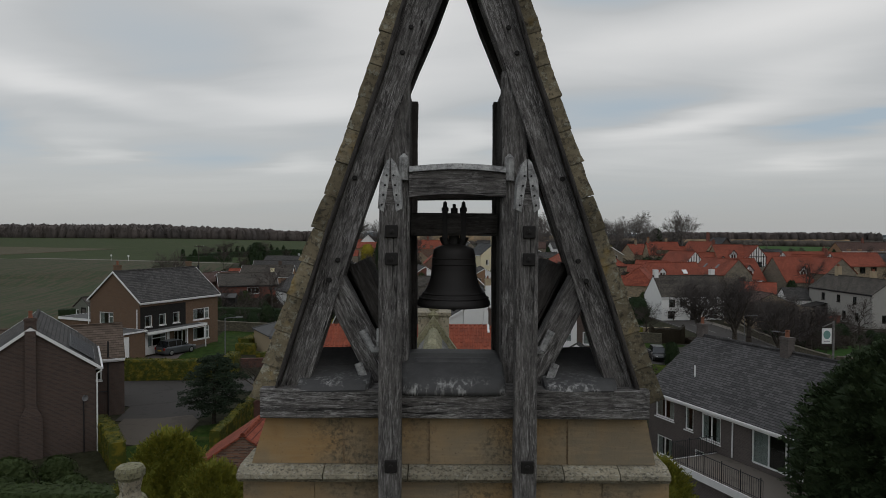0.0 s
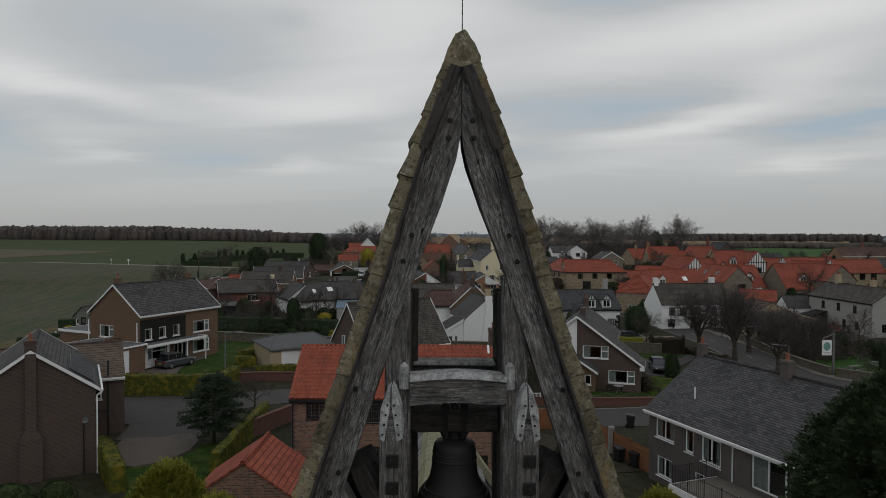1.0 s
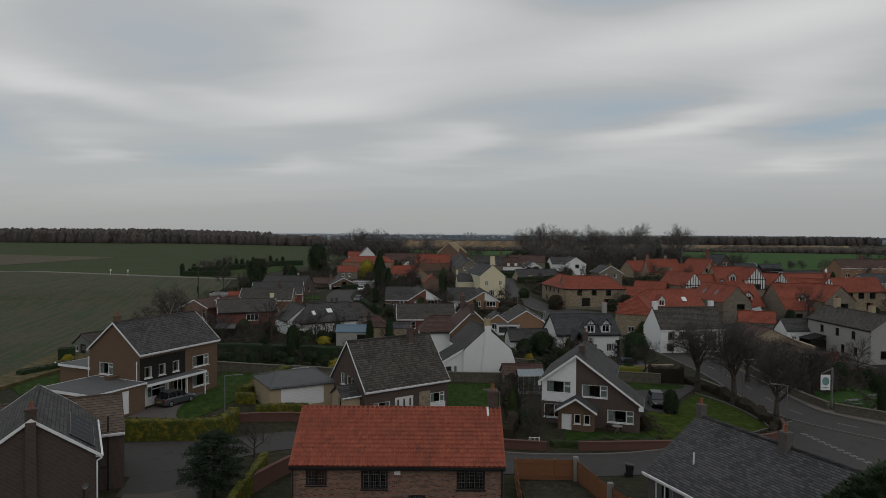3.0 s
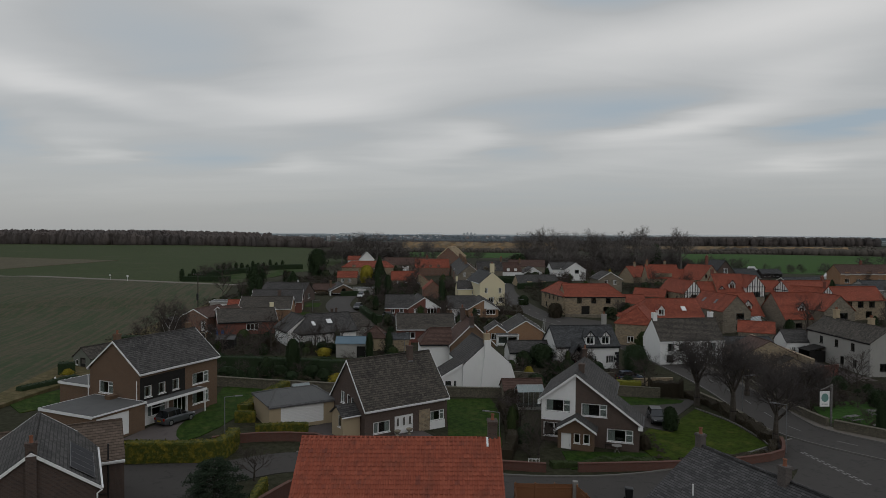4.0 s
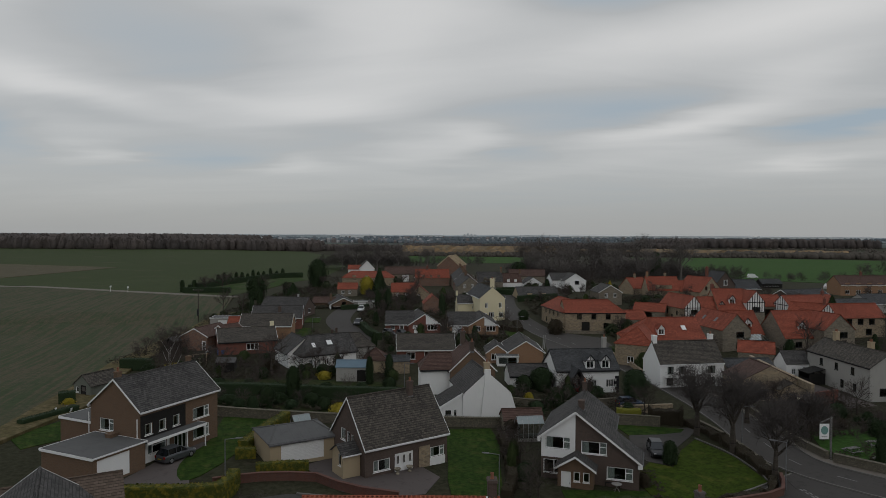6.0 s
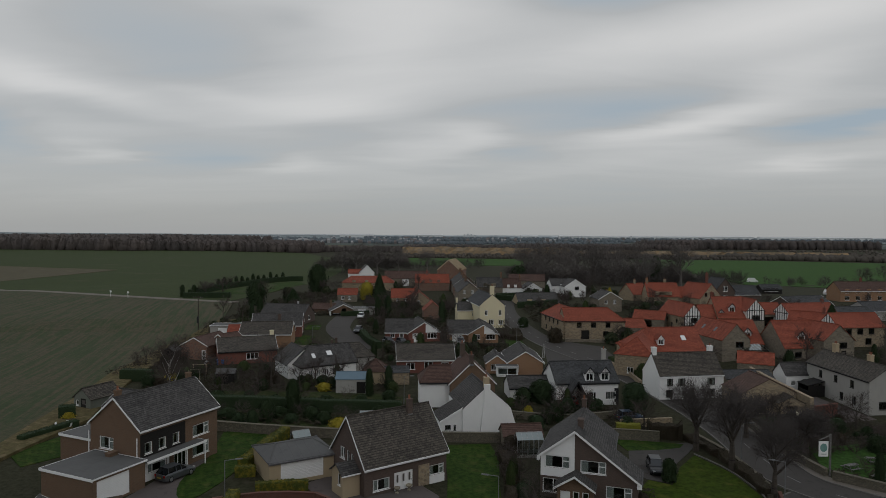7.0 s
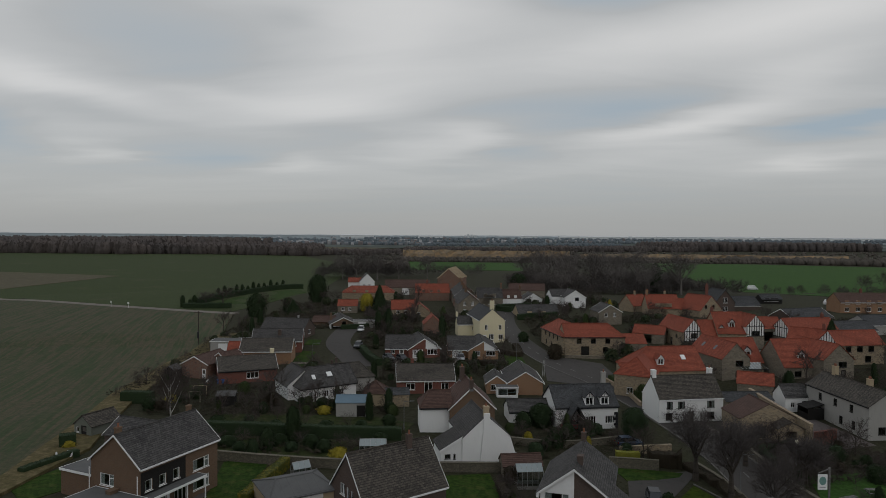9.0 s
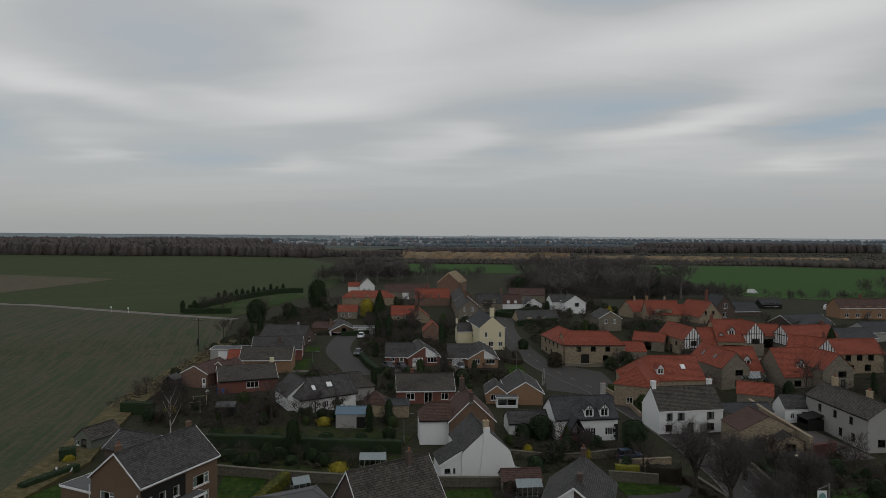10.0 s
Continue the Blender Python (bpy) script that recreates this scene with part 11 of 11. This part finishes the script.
BOARD = mesh_data("board", Mesh().hexa([(0, -0.011, 0), (0.15, -0.004, 0), (0.15, 0.006, 0), (0, 0.006, 0), (0, -0.011, 1.65), (0.15, -0.004, 1.65), (0.15, 0.006, 1.65), (0, 0.006, 1.65)]), FENCE)
board_fence((5.9, 52.6), (10.6, 52.9))
board_fence((10.8, 52.6), (12.0, 47.6))
board_fence((12.2, 47.2), (13.6, 43.4))
board_fence((5.8, 52.4), (5.4, 44.0))
for px, py in ((10.7, 52.8), (12.1, 47.4)):
    single("gate_pier", Mesh().cham(-0.2, 0.2, -0.2, 0.2, -0.3, 1.95, 0.03), CONC, pose(px, py, gz(px, py)), "square concrete gate pier beside the board fence", "pier")


def wheelie_bin(x, y, ang):
    b = thing("wheelie_bin", pose(x, y, gz(x, y), 0, 0, ang), "black plastic wheelie bin by the fence", "bin", "wheelie bins")
    part("body", Mesh().hexa([(-0.22, -0.25, 0.06), (0.22, -0.25, 0.06), (0.22, 0.25, 0.06), (-0.22, 0.25, 0.06), (-0.28, -0.33, 0.98), (0.28, -0.33, 0.98), (0.28, 0.33, 0.98), (-0.28, 0.33, 0.98)]), BLACK, b)
    part("lid", Mesh().hexa([(-0.30, -0.36, 0.98), (0.30, -0.36, 0.98), (0.30, 0.36, 0.98), (-0.30, 0.36, 0.98), (-0.26, -0.30, 1.03), (0.26, -0.30, 1.03), (0.26, 0.34, 1.09), (-0.26, 0.34, 1.09)]), BLACK, b)
    for sx in (-0.24, 0.24):
        part("wheel", Mesh().tube((sx - 0.03, 0.3, 0.1), (sx + 0.03, 0.3, 0.1), 0.1, 0.1, 10), TYRE, b)


wheelie_bin(12.2, 45.6, 20)
wheelie_bin(13.0, 44.6, 30)
wheelie_bin(15.4, 54.2, 80)
wheelie_bin(-46.0, 134.5, 20)


def street_lamp(x, y, h=5.0, ang=0.0, globe=False):
    l = thing("street_lamp", pose(x, y, gz(x, y), 0, 0, ang), "grey street lamp with a globe" if globe else "slim grey street lamp with a short arm", "street lamp", "street lamps")
    part("column", Mesh().tube((0, 0, -0.3), (0, 0, 1.2), 0.075, 0.075, 8).tube((0, 0, 1.2), (0, 0, h), 0.05, 0.04, 8), GREYLEAD, l)
    if globe:
        part("globe", Mesh().lathe([(0.05, h), (0.2, h + 0.08), (0.26, h + 0.25), (0.2, h + 0.42), (0.05, h + 0.5)], 14), plain("opal_globe", (0.75, 0.7, 0.5), 0.3), l)
    else:
        part("arm", Mesh().tube((0, 0, h), (1.0, 0, h + 0.08), 0.03, 0.03, 6), GREYLEAD, l)
        part("lantern", Mesh().hexa([(0.95, -0.09, h + 0.02), (1.6, -0.07, h + 0.06), (1.6, 0.07, h + 0.06), (0.95, 0.09, h + 0.02), (0.95, -0.07, h + 0.14), (1.6, -0.05, h + 0.14), (1.6, 0.05, h + 0.14), (0.95, 0.07, h + 0.14)]), GREYLEAD, l)


street_lamp(-20.2, 61.4, 5.2, 10)
street_lamp(5.3, 61.0, 5.0, 170)
street_lamp(35.5, 68.0, 5.0, 160)
street_lamp(49.5, 91.9, 3.2, 0, True)
street_lamp(-29.8, 152.0, 5.0, 0)
street_lamp(17.2, 152.5, 5.0, 0)
street_lamp(-5.9, 103.0, 4.6, 0)
street_lamp(37.3, 82.0, 5.0, 0)

TP = thing("telegraph_pole", pose(-63.4, 171.9, gz(-63.4, 171.9)), "tall wooden telegraph pole with crossarm by the field", "pole")
part("pole", Mesh().tube((0, 0, -0.5), (0, 0, 9.0), 0.15, 0.11, 8), BARK, TP)
part("crossarm", Mesh().box(-1.3, 1.3, -0.06, 0.06, 8.5, 8.65), BARK, TP)
for ix in (-1.2, -0.6, 0.6, 1.2):
    part("insulator", Mesh().lathe([(0.04, 8.65), (0.07, 8.72), (0.05, 8.82)], 8, ix), LEADW, TP)
part("transformer", Mesh().lathe([(0.24, 2.0), (0.28, 2.1), (0.28, 3.6), (0.22, 3.75)], 10, 0.0, -0.35), BLACK, TP)

SG = thing("pub_sign", pose(46.0, 78.0, gz(46, 78)), "white hanging pub sign with a green roundel on a post", "sign")
part("post", Mesh().box(-0.09, 0.09, -0.09, 0.09, -0.3, 5.0), OAK, SG)
part("arm", Mesh().hexa([(-1.3, -0.05, 4.25), (0.1, -0.05, 4.85), (0.1, 0.05, 4.85), (-1.3, 0.05, 4.25), (-1.3, -0.05, 4.35), (0.1, -0.05, 4.97), (0.1, 0.05, 4.97), (-1.3, 0.05, 4.35)]), OAK, SG)
sb = part("sign_board", Mesh().box(-1.35, -0.25, -0.05, 0.05, 2.35, 4.15), WHITE, SG)
part("roundel", Mesh().rings([[(-0.8 + 0.42 * math.cos(t), yy, 3.4 + 0.5 * math.sin(t)) for t in [2 * math.pi * j / 24 for j in range(24)]] for yy in (-0.055, -0.048)][::-1]), plain("pale_green_paint", (0.16, 0.30, 0.27), 0.5), sb)
part("text_bar", Mesh().box(-1.15, -0.45, -0.056, -0.048, 2.6, 2.68), plain("grey_text_paint", (0.25, 0.25, 0.25), 0.6), sb)


def picnic_table(x, y, ang):
    t = thing("picnic_table", pose(x, y, gz(x, y), 0, 0, ang), "weathered timber picnic table on the pub lawn", "picnic table", "picnic tables")
    for j in range(4):
        part("top_board", Mesh().box(-0.9, 0.9, -0.36 + j * 0.18, -0.20 + j * 0.18, 0.72, 0.76), OAK, t)
    for sy in (-1, 1):
        part("bench_board", Mesh().box(-0.9, 0.9, sy * 0.72 - 0.12, sy * 0.72 + 0.12, 0.43, 0.47), OAK, t)
    for sx in (-0.65, 0.65):
        for sy in (-1, 1):
            part("leg", Mesh().tube((sx, sy * 0.25, 0.72), (sx, sy * 0.6, 0.0), 0.045, 0.045, 4), OAK, t)
        part("bearer", Mesh().box(sx - 0.04, sx + 0.04, -0.8, 0.8, 0.35, 0.43), OAK, t)


for px, py, pa in ((49.7, 79.8, 20), (54.0, 82.1, -10), (51.4, 76.8, 35), (57.5, 79.0, 5)):
    picnic_table(px, py, pa)


def greenhouse(x, y, ang, L, W, h, label):
    g = thing("greenhouse", pose(x, y, gz(x, y), 0, 0, ang), label, "greenhouse")
    part("base", Mesh().box(-L / 2, L / 2, -W / 2, -W / 2 + 0.1, -0.2, 0.4).box(-L / 2, L / 2, W / 2 - 0.1, W / 2, -0.2, 0.4), CONC, g)
    n = max(2, int(L / 0.62))
    for i in range(n + 1):
        px = -L / 2 + L * i / n
        part("glazing_bar", Mesh().box(px - 0.02, px + 0.02, -W / 2, -W / 2 + 0.05, 0.4, h).box(px - 0.02, px + 0.02, W / 2 - 0.05, W / 2, 0.4, h), LEADW, g)
        part("rafter", Mesh().tube((px, -W / 2, h), (px, 0, h + 0.7), 0.022, 0.022, 4).tube((px, W / 2, h), (px, 0, h + 0.7), 0.022, 0.022, 4), LEADW, g)
        if i < n:
            q = L / n - 0.05
            for o in ([(px + 0.02, -W / 2, h + 0.02), (px + 0.02 + q, -W / 2, h + 0.02), (px + 0.02 + q, 0, h + 0.72), (px + 0.02, 0, h + 0.72)], [(px + 0.02 + q, W / 2, h + 0.02), (px + 0.02, W / 2, h + 0.02), (px + 0.02, 0, h + 0.72), (px + 0.02 + q, 0, h + 0.72)]):
                part("pane", Mesh().slab(o, (0, 0, -0.012)), FROST, g)
            part("pane", Mesh().box(px + 0.02, px + 0.02 + q, -W / 2 + 0.01, -W / 2 + 0.02, 0.4, h), GLASS, g)
    part("ridge", Mesh().box(-L / 2, L / 2, -0.03, 0.03, h + 0.69, h + 0.76), LEADW, g)


FROST = plain("misted_glass", (0.26, 0.30, 0.30), 0.15, 0.0, 0.15, 1.0, 0.5)
greenhouse(-9.6, 92.4, 3, 3.7, 2.0, 1.2, "aluminium greenhouse with misted panes in the garden")
greenhouse(10.9, 82.4, 6, 3.3, 2.0, 2.2, "old greenhouse with misted panes beside the wall")
greenhouse(-17.8, 83.2, 30, 2.2, 1.6, 0.9, "small greenhouse behind the garage")
house(10.4, 86.6, 6, 5.4, 3.4, -0.75, 0.45, STONE_DARK, TILE_RUST, "low stone outhouse with rust tiles", oh=0.1, name="outbuilding", category="outbuilding", base=-3.6)
house(-42.4, 92.8, -21, 7.6, 6.2, 1.1, 3.0, BRICK_PLUM, TILE_DARK, "dark brick garage with a dark tiled roof", barge=WHITE, name="garage", category="garage", base=-0.9)
house(-51.2, 98.2, 66, 5.4, 4.0, 1.0, 2.5, plain("pale_green_boards", (0.15, 0.16, 0.135), 0.8), TILE_BROWN, "old pale timber summer house with a green door", [("0", 2.0, 0.1, 1.1, 1.8, "dark"), ("0", 0.7, 0.8, 0.6, 0.8, "win", 1)], oh=0.25, name="summer_house", category="shed")
house(-38.0, 116.5, 5, 3.4, 2.2, 0.6, 1.2, TIMBER_DARK, FELT, "dark timber garden shed", oh=0.1, name="garden_shed", category="shed")
house(-55.5, 136.0, 80, 3.0, 2.6, 1.0, 1.8, TIMBER_DARK, FELT, "black timber lean-to shed", oh=0.1, name="garden_shed", category="shed")


def garden_chair(x, y, ang):
    c = thing("garden_chair", pose(x, y, gz(x, y), 0, 0, ang), "white plastic garden chair on the patio", "chair", "garden chairs")
    part("seat", Mesh().cham(-0.22, 0.22, -0.22, 0.22, 0.40, 0.44, 0.01), WHITE, c)
    part("backrest", Mesh().hexa([(-0.22, 0.18, 0.44), (0.22, 0.18, 0.44), (0.22, 0.22, 0.44), (-0.22, 0.22, 0.44), (-0.2, 0.28, 0.88), (0.2, 0.28, 0.88), (0.2, 0.31, 0.88), (-0.2, 0.31, 0.88)]), WHITE, c)
    for sx in (-0.19, 0.19):
        for sy in (-0.19, 0.19):
            part("leg", Mesh().tube((sx * 1.1, sy * 1.1, 0), (sx, sy, 0.4), 0.02, 0.02, 5), WHITE, c)


for k in range(4):
    garden_chair(-49.3 + 0.75 * math.cos(k * 1.57), 86.0 + 0.75 * math.sin(k * 1.57), 90 * k - 90)
GT = thing("garden_table", pose(-49.3, 86.0, gz(-49.3, 86.0)), "round white garden table on the patio", "table")
part("tabletop", Mesh().lathe([(0.44, 0.70), (0.45, 0.73), (0.0, 0.74)], 20), WHITE, GT)
part("stem", Mesh().tube((0, 0, 0), (0, 0, 0.7), 0.04, 0.04, 8), WHITE, GT)

PT = thing("garden_table", pose(17.6, 66.3, gz(17.6, 66.3) + 0.05), "round pale garden table with crossed legs before the house", "table")
part("tabletop", Mesh().lathe([(0.0, 0.70), (0.50, 0.70), (0.52, 0.72), (0.50, 0.74), (0.0, 0.745)], 24), CONC, PT)
for k in range(4):
    part("leg", Mesh().tube((0.36 * math.cos(k * 1.57 + 0.7), 0.36 * math.sin(k * 1.57 + 0.7), 0.0), (-0.26 * math.cos(k * 1.57 + 0.7), -0.26 * math.sin(k * 1.57 + 0.7), 0.70), 0.02, 0.02, 6), CONC, PT)
GB = thing("bench", pose(17.5, 67.45, gz(17.5, 67.45) + 0.05, 0, 0, -17.5), "dark timber garden bench against the brick wall", "bench")
for k in range(3):
    part("seat_slat", Mesh().box(-0.75, 0.75, -0.22 + 0.15 * k, -0.10 + 0.15 * k, 0.42, 0.45), TIMBER_DARK, GB)
    part("back_slat", Mesh().box(-0.75, 0.75, 0.22, 0.25, 0.55 + 0.14 * k, 0.65 + 0.14 * k), TIMBER_DARK, GB)
for sx in (-0.70, 0.70):
    part("leg", Mesh().box(sx - 0.03, sx + 0.03, -0.22, -0.16, 0.0, 0.42), TIMBER_DARK, GB)
    part("leg", Mesh().box(sx - 0.03, sx + 0.03, 0.25, 0.31, 0.0, 0.95), TIMBER_DARK, GB)
    part("armrest", Mesh().box(sx - 0.035, sx + 0.035, -0.22, 0.25, 0.62, 0.66), TIMBER_DARK, GB)

for ux, uy in ((-4.6, 68.3), (-3.4, 69.2)):
    u = thing("stone_urn", pose(ux, uy, gz(ux, uy) + 0.06), "pale stone garden urn on the forecourt", "urn", "garden urns")
    part("bowl", Mesh().lathe([(0.10, 0.28), (0.2, 0.34), (0.32, 0.48), (0.36, 0.60), (0.33, 0.61), (0.28, 0.52), (0.0, 0.5)], 16), STONE_CAP, u)
    part("foot", Mesh().lathe([(0.2, 0.0), (0.2, 0.08), (0.08, 0.14), (0.10, 0.28)], 14), STONE_CAP, u)
WG = thing("garden_gate", pose(8.4, 60.1, gz(8.4, 60.1), 0, 0, 0), "white wrought iron garden gate", "gate")
part("gate_frame", Mesh().box(-0.5, -0.45, -0.02, 0.02, 0.1, 1.2).box(0.45, 0.5, -0.02, 0.02, 0.1, 1.2).box(-0.45, 0.45, -0.02, 0.02, 0.1, 0.15).box(-0.45, 0.45, -0.02, 0.02, 1.1, 1.15), WHITE, WG)
for k in range(7):
    part("bar", Mesh().tube((-0.36 + 0.12 * k, 0, 0.15), (-0.36 + 0.12 * k, 0, 1.1), 0.012, 0.012, 5), WHITE, WG)
SW = thing("swing_frame", pose(-44.4, 118.5, gz(-44.4, 118.5), 0, 0, 20), "timber swing frame on the lawn", "swing")
for sx in (-0.9, 0.9):
    for sy in (-0.7, 0.7):
        part("leg", Mesh().tube((sx, sy, 0), (sx, 0, 1.9), 0.05, 0.05, 6), STONE_CAP, SW)
part("top_bar", Mesh().tube((-1.0, 0, 1.9), (1.0, 0, 1.9), 0.05, 0.05, 6), STONE_CAP, SW)
for gx, gy in ((-122, 243.5), (-114, 240.0)):
    rs = thing("marker_post", pose(gx, gy, gz(gx, gy)), "small white marker sign beside the track", "sign", "marker posts")
    part("post", Mesh().tube((0, 0, 0), (0, 0, 1.9), 0.05, 0.05, 6), WHITE, rs)
    part("plate", Mesh().box(-0.3, 0.3, -0.03, 0.03, 1.9, 2.5), WHITE, rs)


# road markings
def dashes(line, n, length, gap, w, off=0.0, start=0.0):
    pts = curve_pts(line, 1.0)
    m = Mesh()
    dist = [0.0]
    for a, b in zip(pts[:-1], pts[1:]):
        dist.append(dist[-1] + (b - a).length)

    def at(s):
        for i in range(len(pts) - 1):
            if dist[i + 1] >= s:
                t = (s - dist[i]) / (dist[i + 1] - dist[i])
                return pts[i].lerp(pts[i + 1], t), (pts[i + 1] - pts[i]).normalized()
        return pts[-1], (pts[-1] - pts[-2]).normalized()
    for k in range(n):
        s = start + k * (length + gap)
        if s + length > dist[-1]:
            break
        (a, d), (b, e) = at(s), at(s + length)
        r0, r1 = Vector((d.y, -d.x)), Vector((e.y, -e.x))
        q = [a + r0 * (off - w / 2), a + r0 * (off + w / 2), b + r1 * (off + w / 2), b + r1 * (off - w / 2)]
        m.slab([(v.x, v.y, gz(*v) + 0.085) for v in q], (0, 0, -0.02))
    return m


single("road_marking", dashes(ROAD_MAIN, 40, 2.0, 4.0, 0.12, 0.0, 4.0), plain("worn_road_paint", (0.20, 0.195, 0.185), 0.8), Matrix(), "worn white centre dashes along the street", "road marking", kind="structure")
for o in (0.0, 0.35):
    single("give_way_marking", dashes([(37.1 + o, 68.2 - 0.1 * o), (38.3 + o, 59.0 - 0.1 * o)], 12, 0.5, 0.35, 0.2), bpy.data.materials["worn_road_paint"], Matrix(), "white give way dashes at the lane's mouth", "road marking", kind="structure")
    single("give_way_marking", dashes([(21.5 + o, 141.5), (24.0 + o, 156.5)], 16, 0.6, 0.4, 0.2), bpy.data.materials["worn_road_paint"], Matrix(), "white give way dashes at the junction", "road marking", kind="structure")


# ---- pantiles on the nearest red roof ----
def pantile_mesh():
    """One S-shaped clay tile, 0.30 wide and 0.37 long, lying along +y, its lower edge lifted."""
    prof = [(-0.155, 0.020), (-0.12, 0.002), (-0.06, 0.0), (0.0, 0.016), (0.045, 0.072), (0.10, 0.084), (0.140, 0.050), (0.158, 0.010)]
    m = Mesh()
    m.rings([[(x, y, z + lift) for x, z in prof] + [(x, y, z + lift - 0.016) for x, z in prof[::-1]] for y, lift in ((0.0, 0.058), (0.40, 0.004))])
    return m


def tile_mat():
    n = Nodes("clay_pantile", 0.8, 0.0, 0.3)
    p = n.coord("Object")
    info = n.t.nodes.new("ShaderNodeObjectInfo")
    geo = n.t.nodes.new("ShaderNodeNewGeometry")
    r = n.math("FRACT", n.math("ADD", info.outputs["Random"], geo.outputs["Random Per Island"]))
    c = n.ramp(r, (0.0, (0.29, 0.074, 0.042)), (0.5, (0.33, 0.084, 0.046)), (0.93, (0.37, 0.100, 0.056)), (1.0, (0.22, 0.062, 0.042)))
    w = n.t.nodes.new("ShaderNodeNewGeometry").outputs["Position"]
    stain = n.ramp(n.noise(w, 0.9, 5, 0.65), (0.48, (0, 0, 0)), (0.72, (1, 1, 1)))
    c = n.mix(n.math("MULTIPLY", stain, 0.55), c, (0.13, 0.050, 0.034))
    c = n.mix(n.math("MULTIPLY", n.noise(p, 30, 3), 0.3), c, (0.16, 0.06, 0.04))
    n.bump(n.noise(p, 60, 3), 0.3, 0.004)
    return n.done(c)


CLAY = tile_mat()


def pantile_roof(h, L, W, he, hr, limit=300):
    tile = mesh_data("pantile", pantile_mesh(), CLAY)
    run = math.hypot(W / 2, hr - he)
    cols, rows = int(L / 0.30), int(run / 0.345)
    slope = math.atan2(hr - he, W / 2)
    rest = Mesh()
    base = pantile_mesh()
    rng = random.Random(2)
    made = 0
    for j in range(rows + 1):
        for i in range(cols):
            x = -L / 2 + 0.17 + i * (L - 0.32) / (cols - 1)
            m = pose(x, -W / 2, he) @ Matrix.Rotation(slope, 4, "X") @ Matrix.Translation((0, -0.05 + j * (run - 0.32) / rows, 0.012 + rng.uniform(0, 0.006))) @ Matrix.Rotation(rng.uniform(-0.012, 0.012), 4, "Z")
            if made < limit and abs(x - 0.0) < 6.5 and j >= rows - 7:
                part("pantile", tile, None, h, at=m)
                made += 1
            else:
                k = len(rest.v)
                rest.v.extend(tuple(m @ Vector(v)) for v in base.v)
                rest.f.extend(tuple(k + q for q in f) for f in base.f)
    tagged(part("pantile_field", mesh_data("pantile_field", rest, CLAY), None, h, "rows of clay pantiles"), kind="stuff")


pantile_roof(S_H, 13.0, 7.6, 3.45 + 2.4, 6.0 + 2.4)


# garden things by the field
def swing_frame(x, y, ang):
    s = thing("swing_frame", pose(x, y, gz(x, y), 0, 0, ang), "pale wooden garden swing frame on the grass", "swing")
    wood = bpy.data.materials["new_pine_timber"]
    for sx in (-1.1, 1.1):
        for sy in (-0.9, 0.9):
            beam("leg", (sx, sy, -0.05), (sx, 0, 2.1), 0.07, 0.07, wood, s)
    beam("top_rail", (-1.3, 0, 2.12), (1.3, 0, 2.12), 0.08, 0.08, wood, s)
    for sx in (-0.25, 0.25):
        part("rope", Mesh().tube((sx, 0, 2.08), (sx, 0, 0.5), 0.012, 0.012, 5), BLACK, s)
    part("seat", Mesh().cham(-0.3, 0.3, -0.12, 0.12, 0.46, 0.50, 0.01), wood, s)


swing_frame(-44.8, 122.2, 15)


def blue_bin(x, y, ang):
    b = thing("wheelie_bin", pose(x, y, gz(x, y), 0, 0, ang), "blue plastic wheelie bin behind the bungalow", "bin", "wheelie bins")
    blue = bpy.data.materials.get("blue_bin_plastic") or plain("blue_bin_plastic", (0.03, 0.10, 0.30), 0.5)
    part("body", Mesh().hexa([(-0.22, -0.25, 0.05), (0.22, -0.25, 0.05), (0.22, 0.25, 0.05), (-0.22, 0.25, 0.05), (-0.28, -0.32, 0.98), (0.28, -0.32, 0.98), (0.28, 0.32, 0.98), (-0.28, 0.32, 0.98)]), blue, b)
    part("lid", Mesh().cham(-0.30, 0.30, -0.35, 0.35, 0.985, 1.06, 0.03), blue, b)
    for sx in (-0.26, 0.26):
        part("wheel", Mesh().lathe([(0.0, -0.03), (0.10, -0.03), (0.10, 0.03), (0.0, 0.03)], 12), BLACK, b, at=pose(sx, 0.28, 0.10, 0, 90, 0))


blue_bin(-44.9, 132.6, 22)
blue_bin(-44.1, 132.8, 22)
K = thing("kennel", pose(-46.4, 131.0, gz(-46.4, 131.0), 0, 0, 30), "small white-roofed wooden kennel on the lawn", "kennel")
part("wall", Mesh().pierced((-0.5, -0.6), (1, 0), [(0, -0.05), (1.0, -0.05), (1.0, 0.7), (0.5, 1.1), (0, 0.7)], [(0.3, 0.02, 0.7, 0.6)], 0.05), FENCE, K)
part("wall", Mesh().box(-0.5, -0.45, -0.54, 0.6, -0.05, 0.7), FENCE, K)
part("wall", Mesh().box(0.45, 0.5, -0.54, 0.6, -0.05, 0.7), FENCE, K)
for sgn in (-1, 1):
    o = [(sgn * 0.68, -0.75, 0.60), (sgn * 0.68, 0.7, 0.60), (0, 0.7, 1.2), (0, -0.75, 1.2)]
    part("roof", Mesh().slab(o if sgn > 0 else o[::-1], (0, 0, -0.05)), WHITE, K)
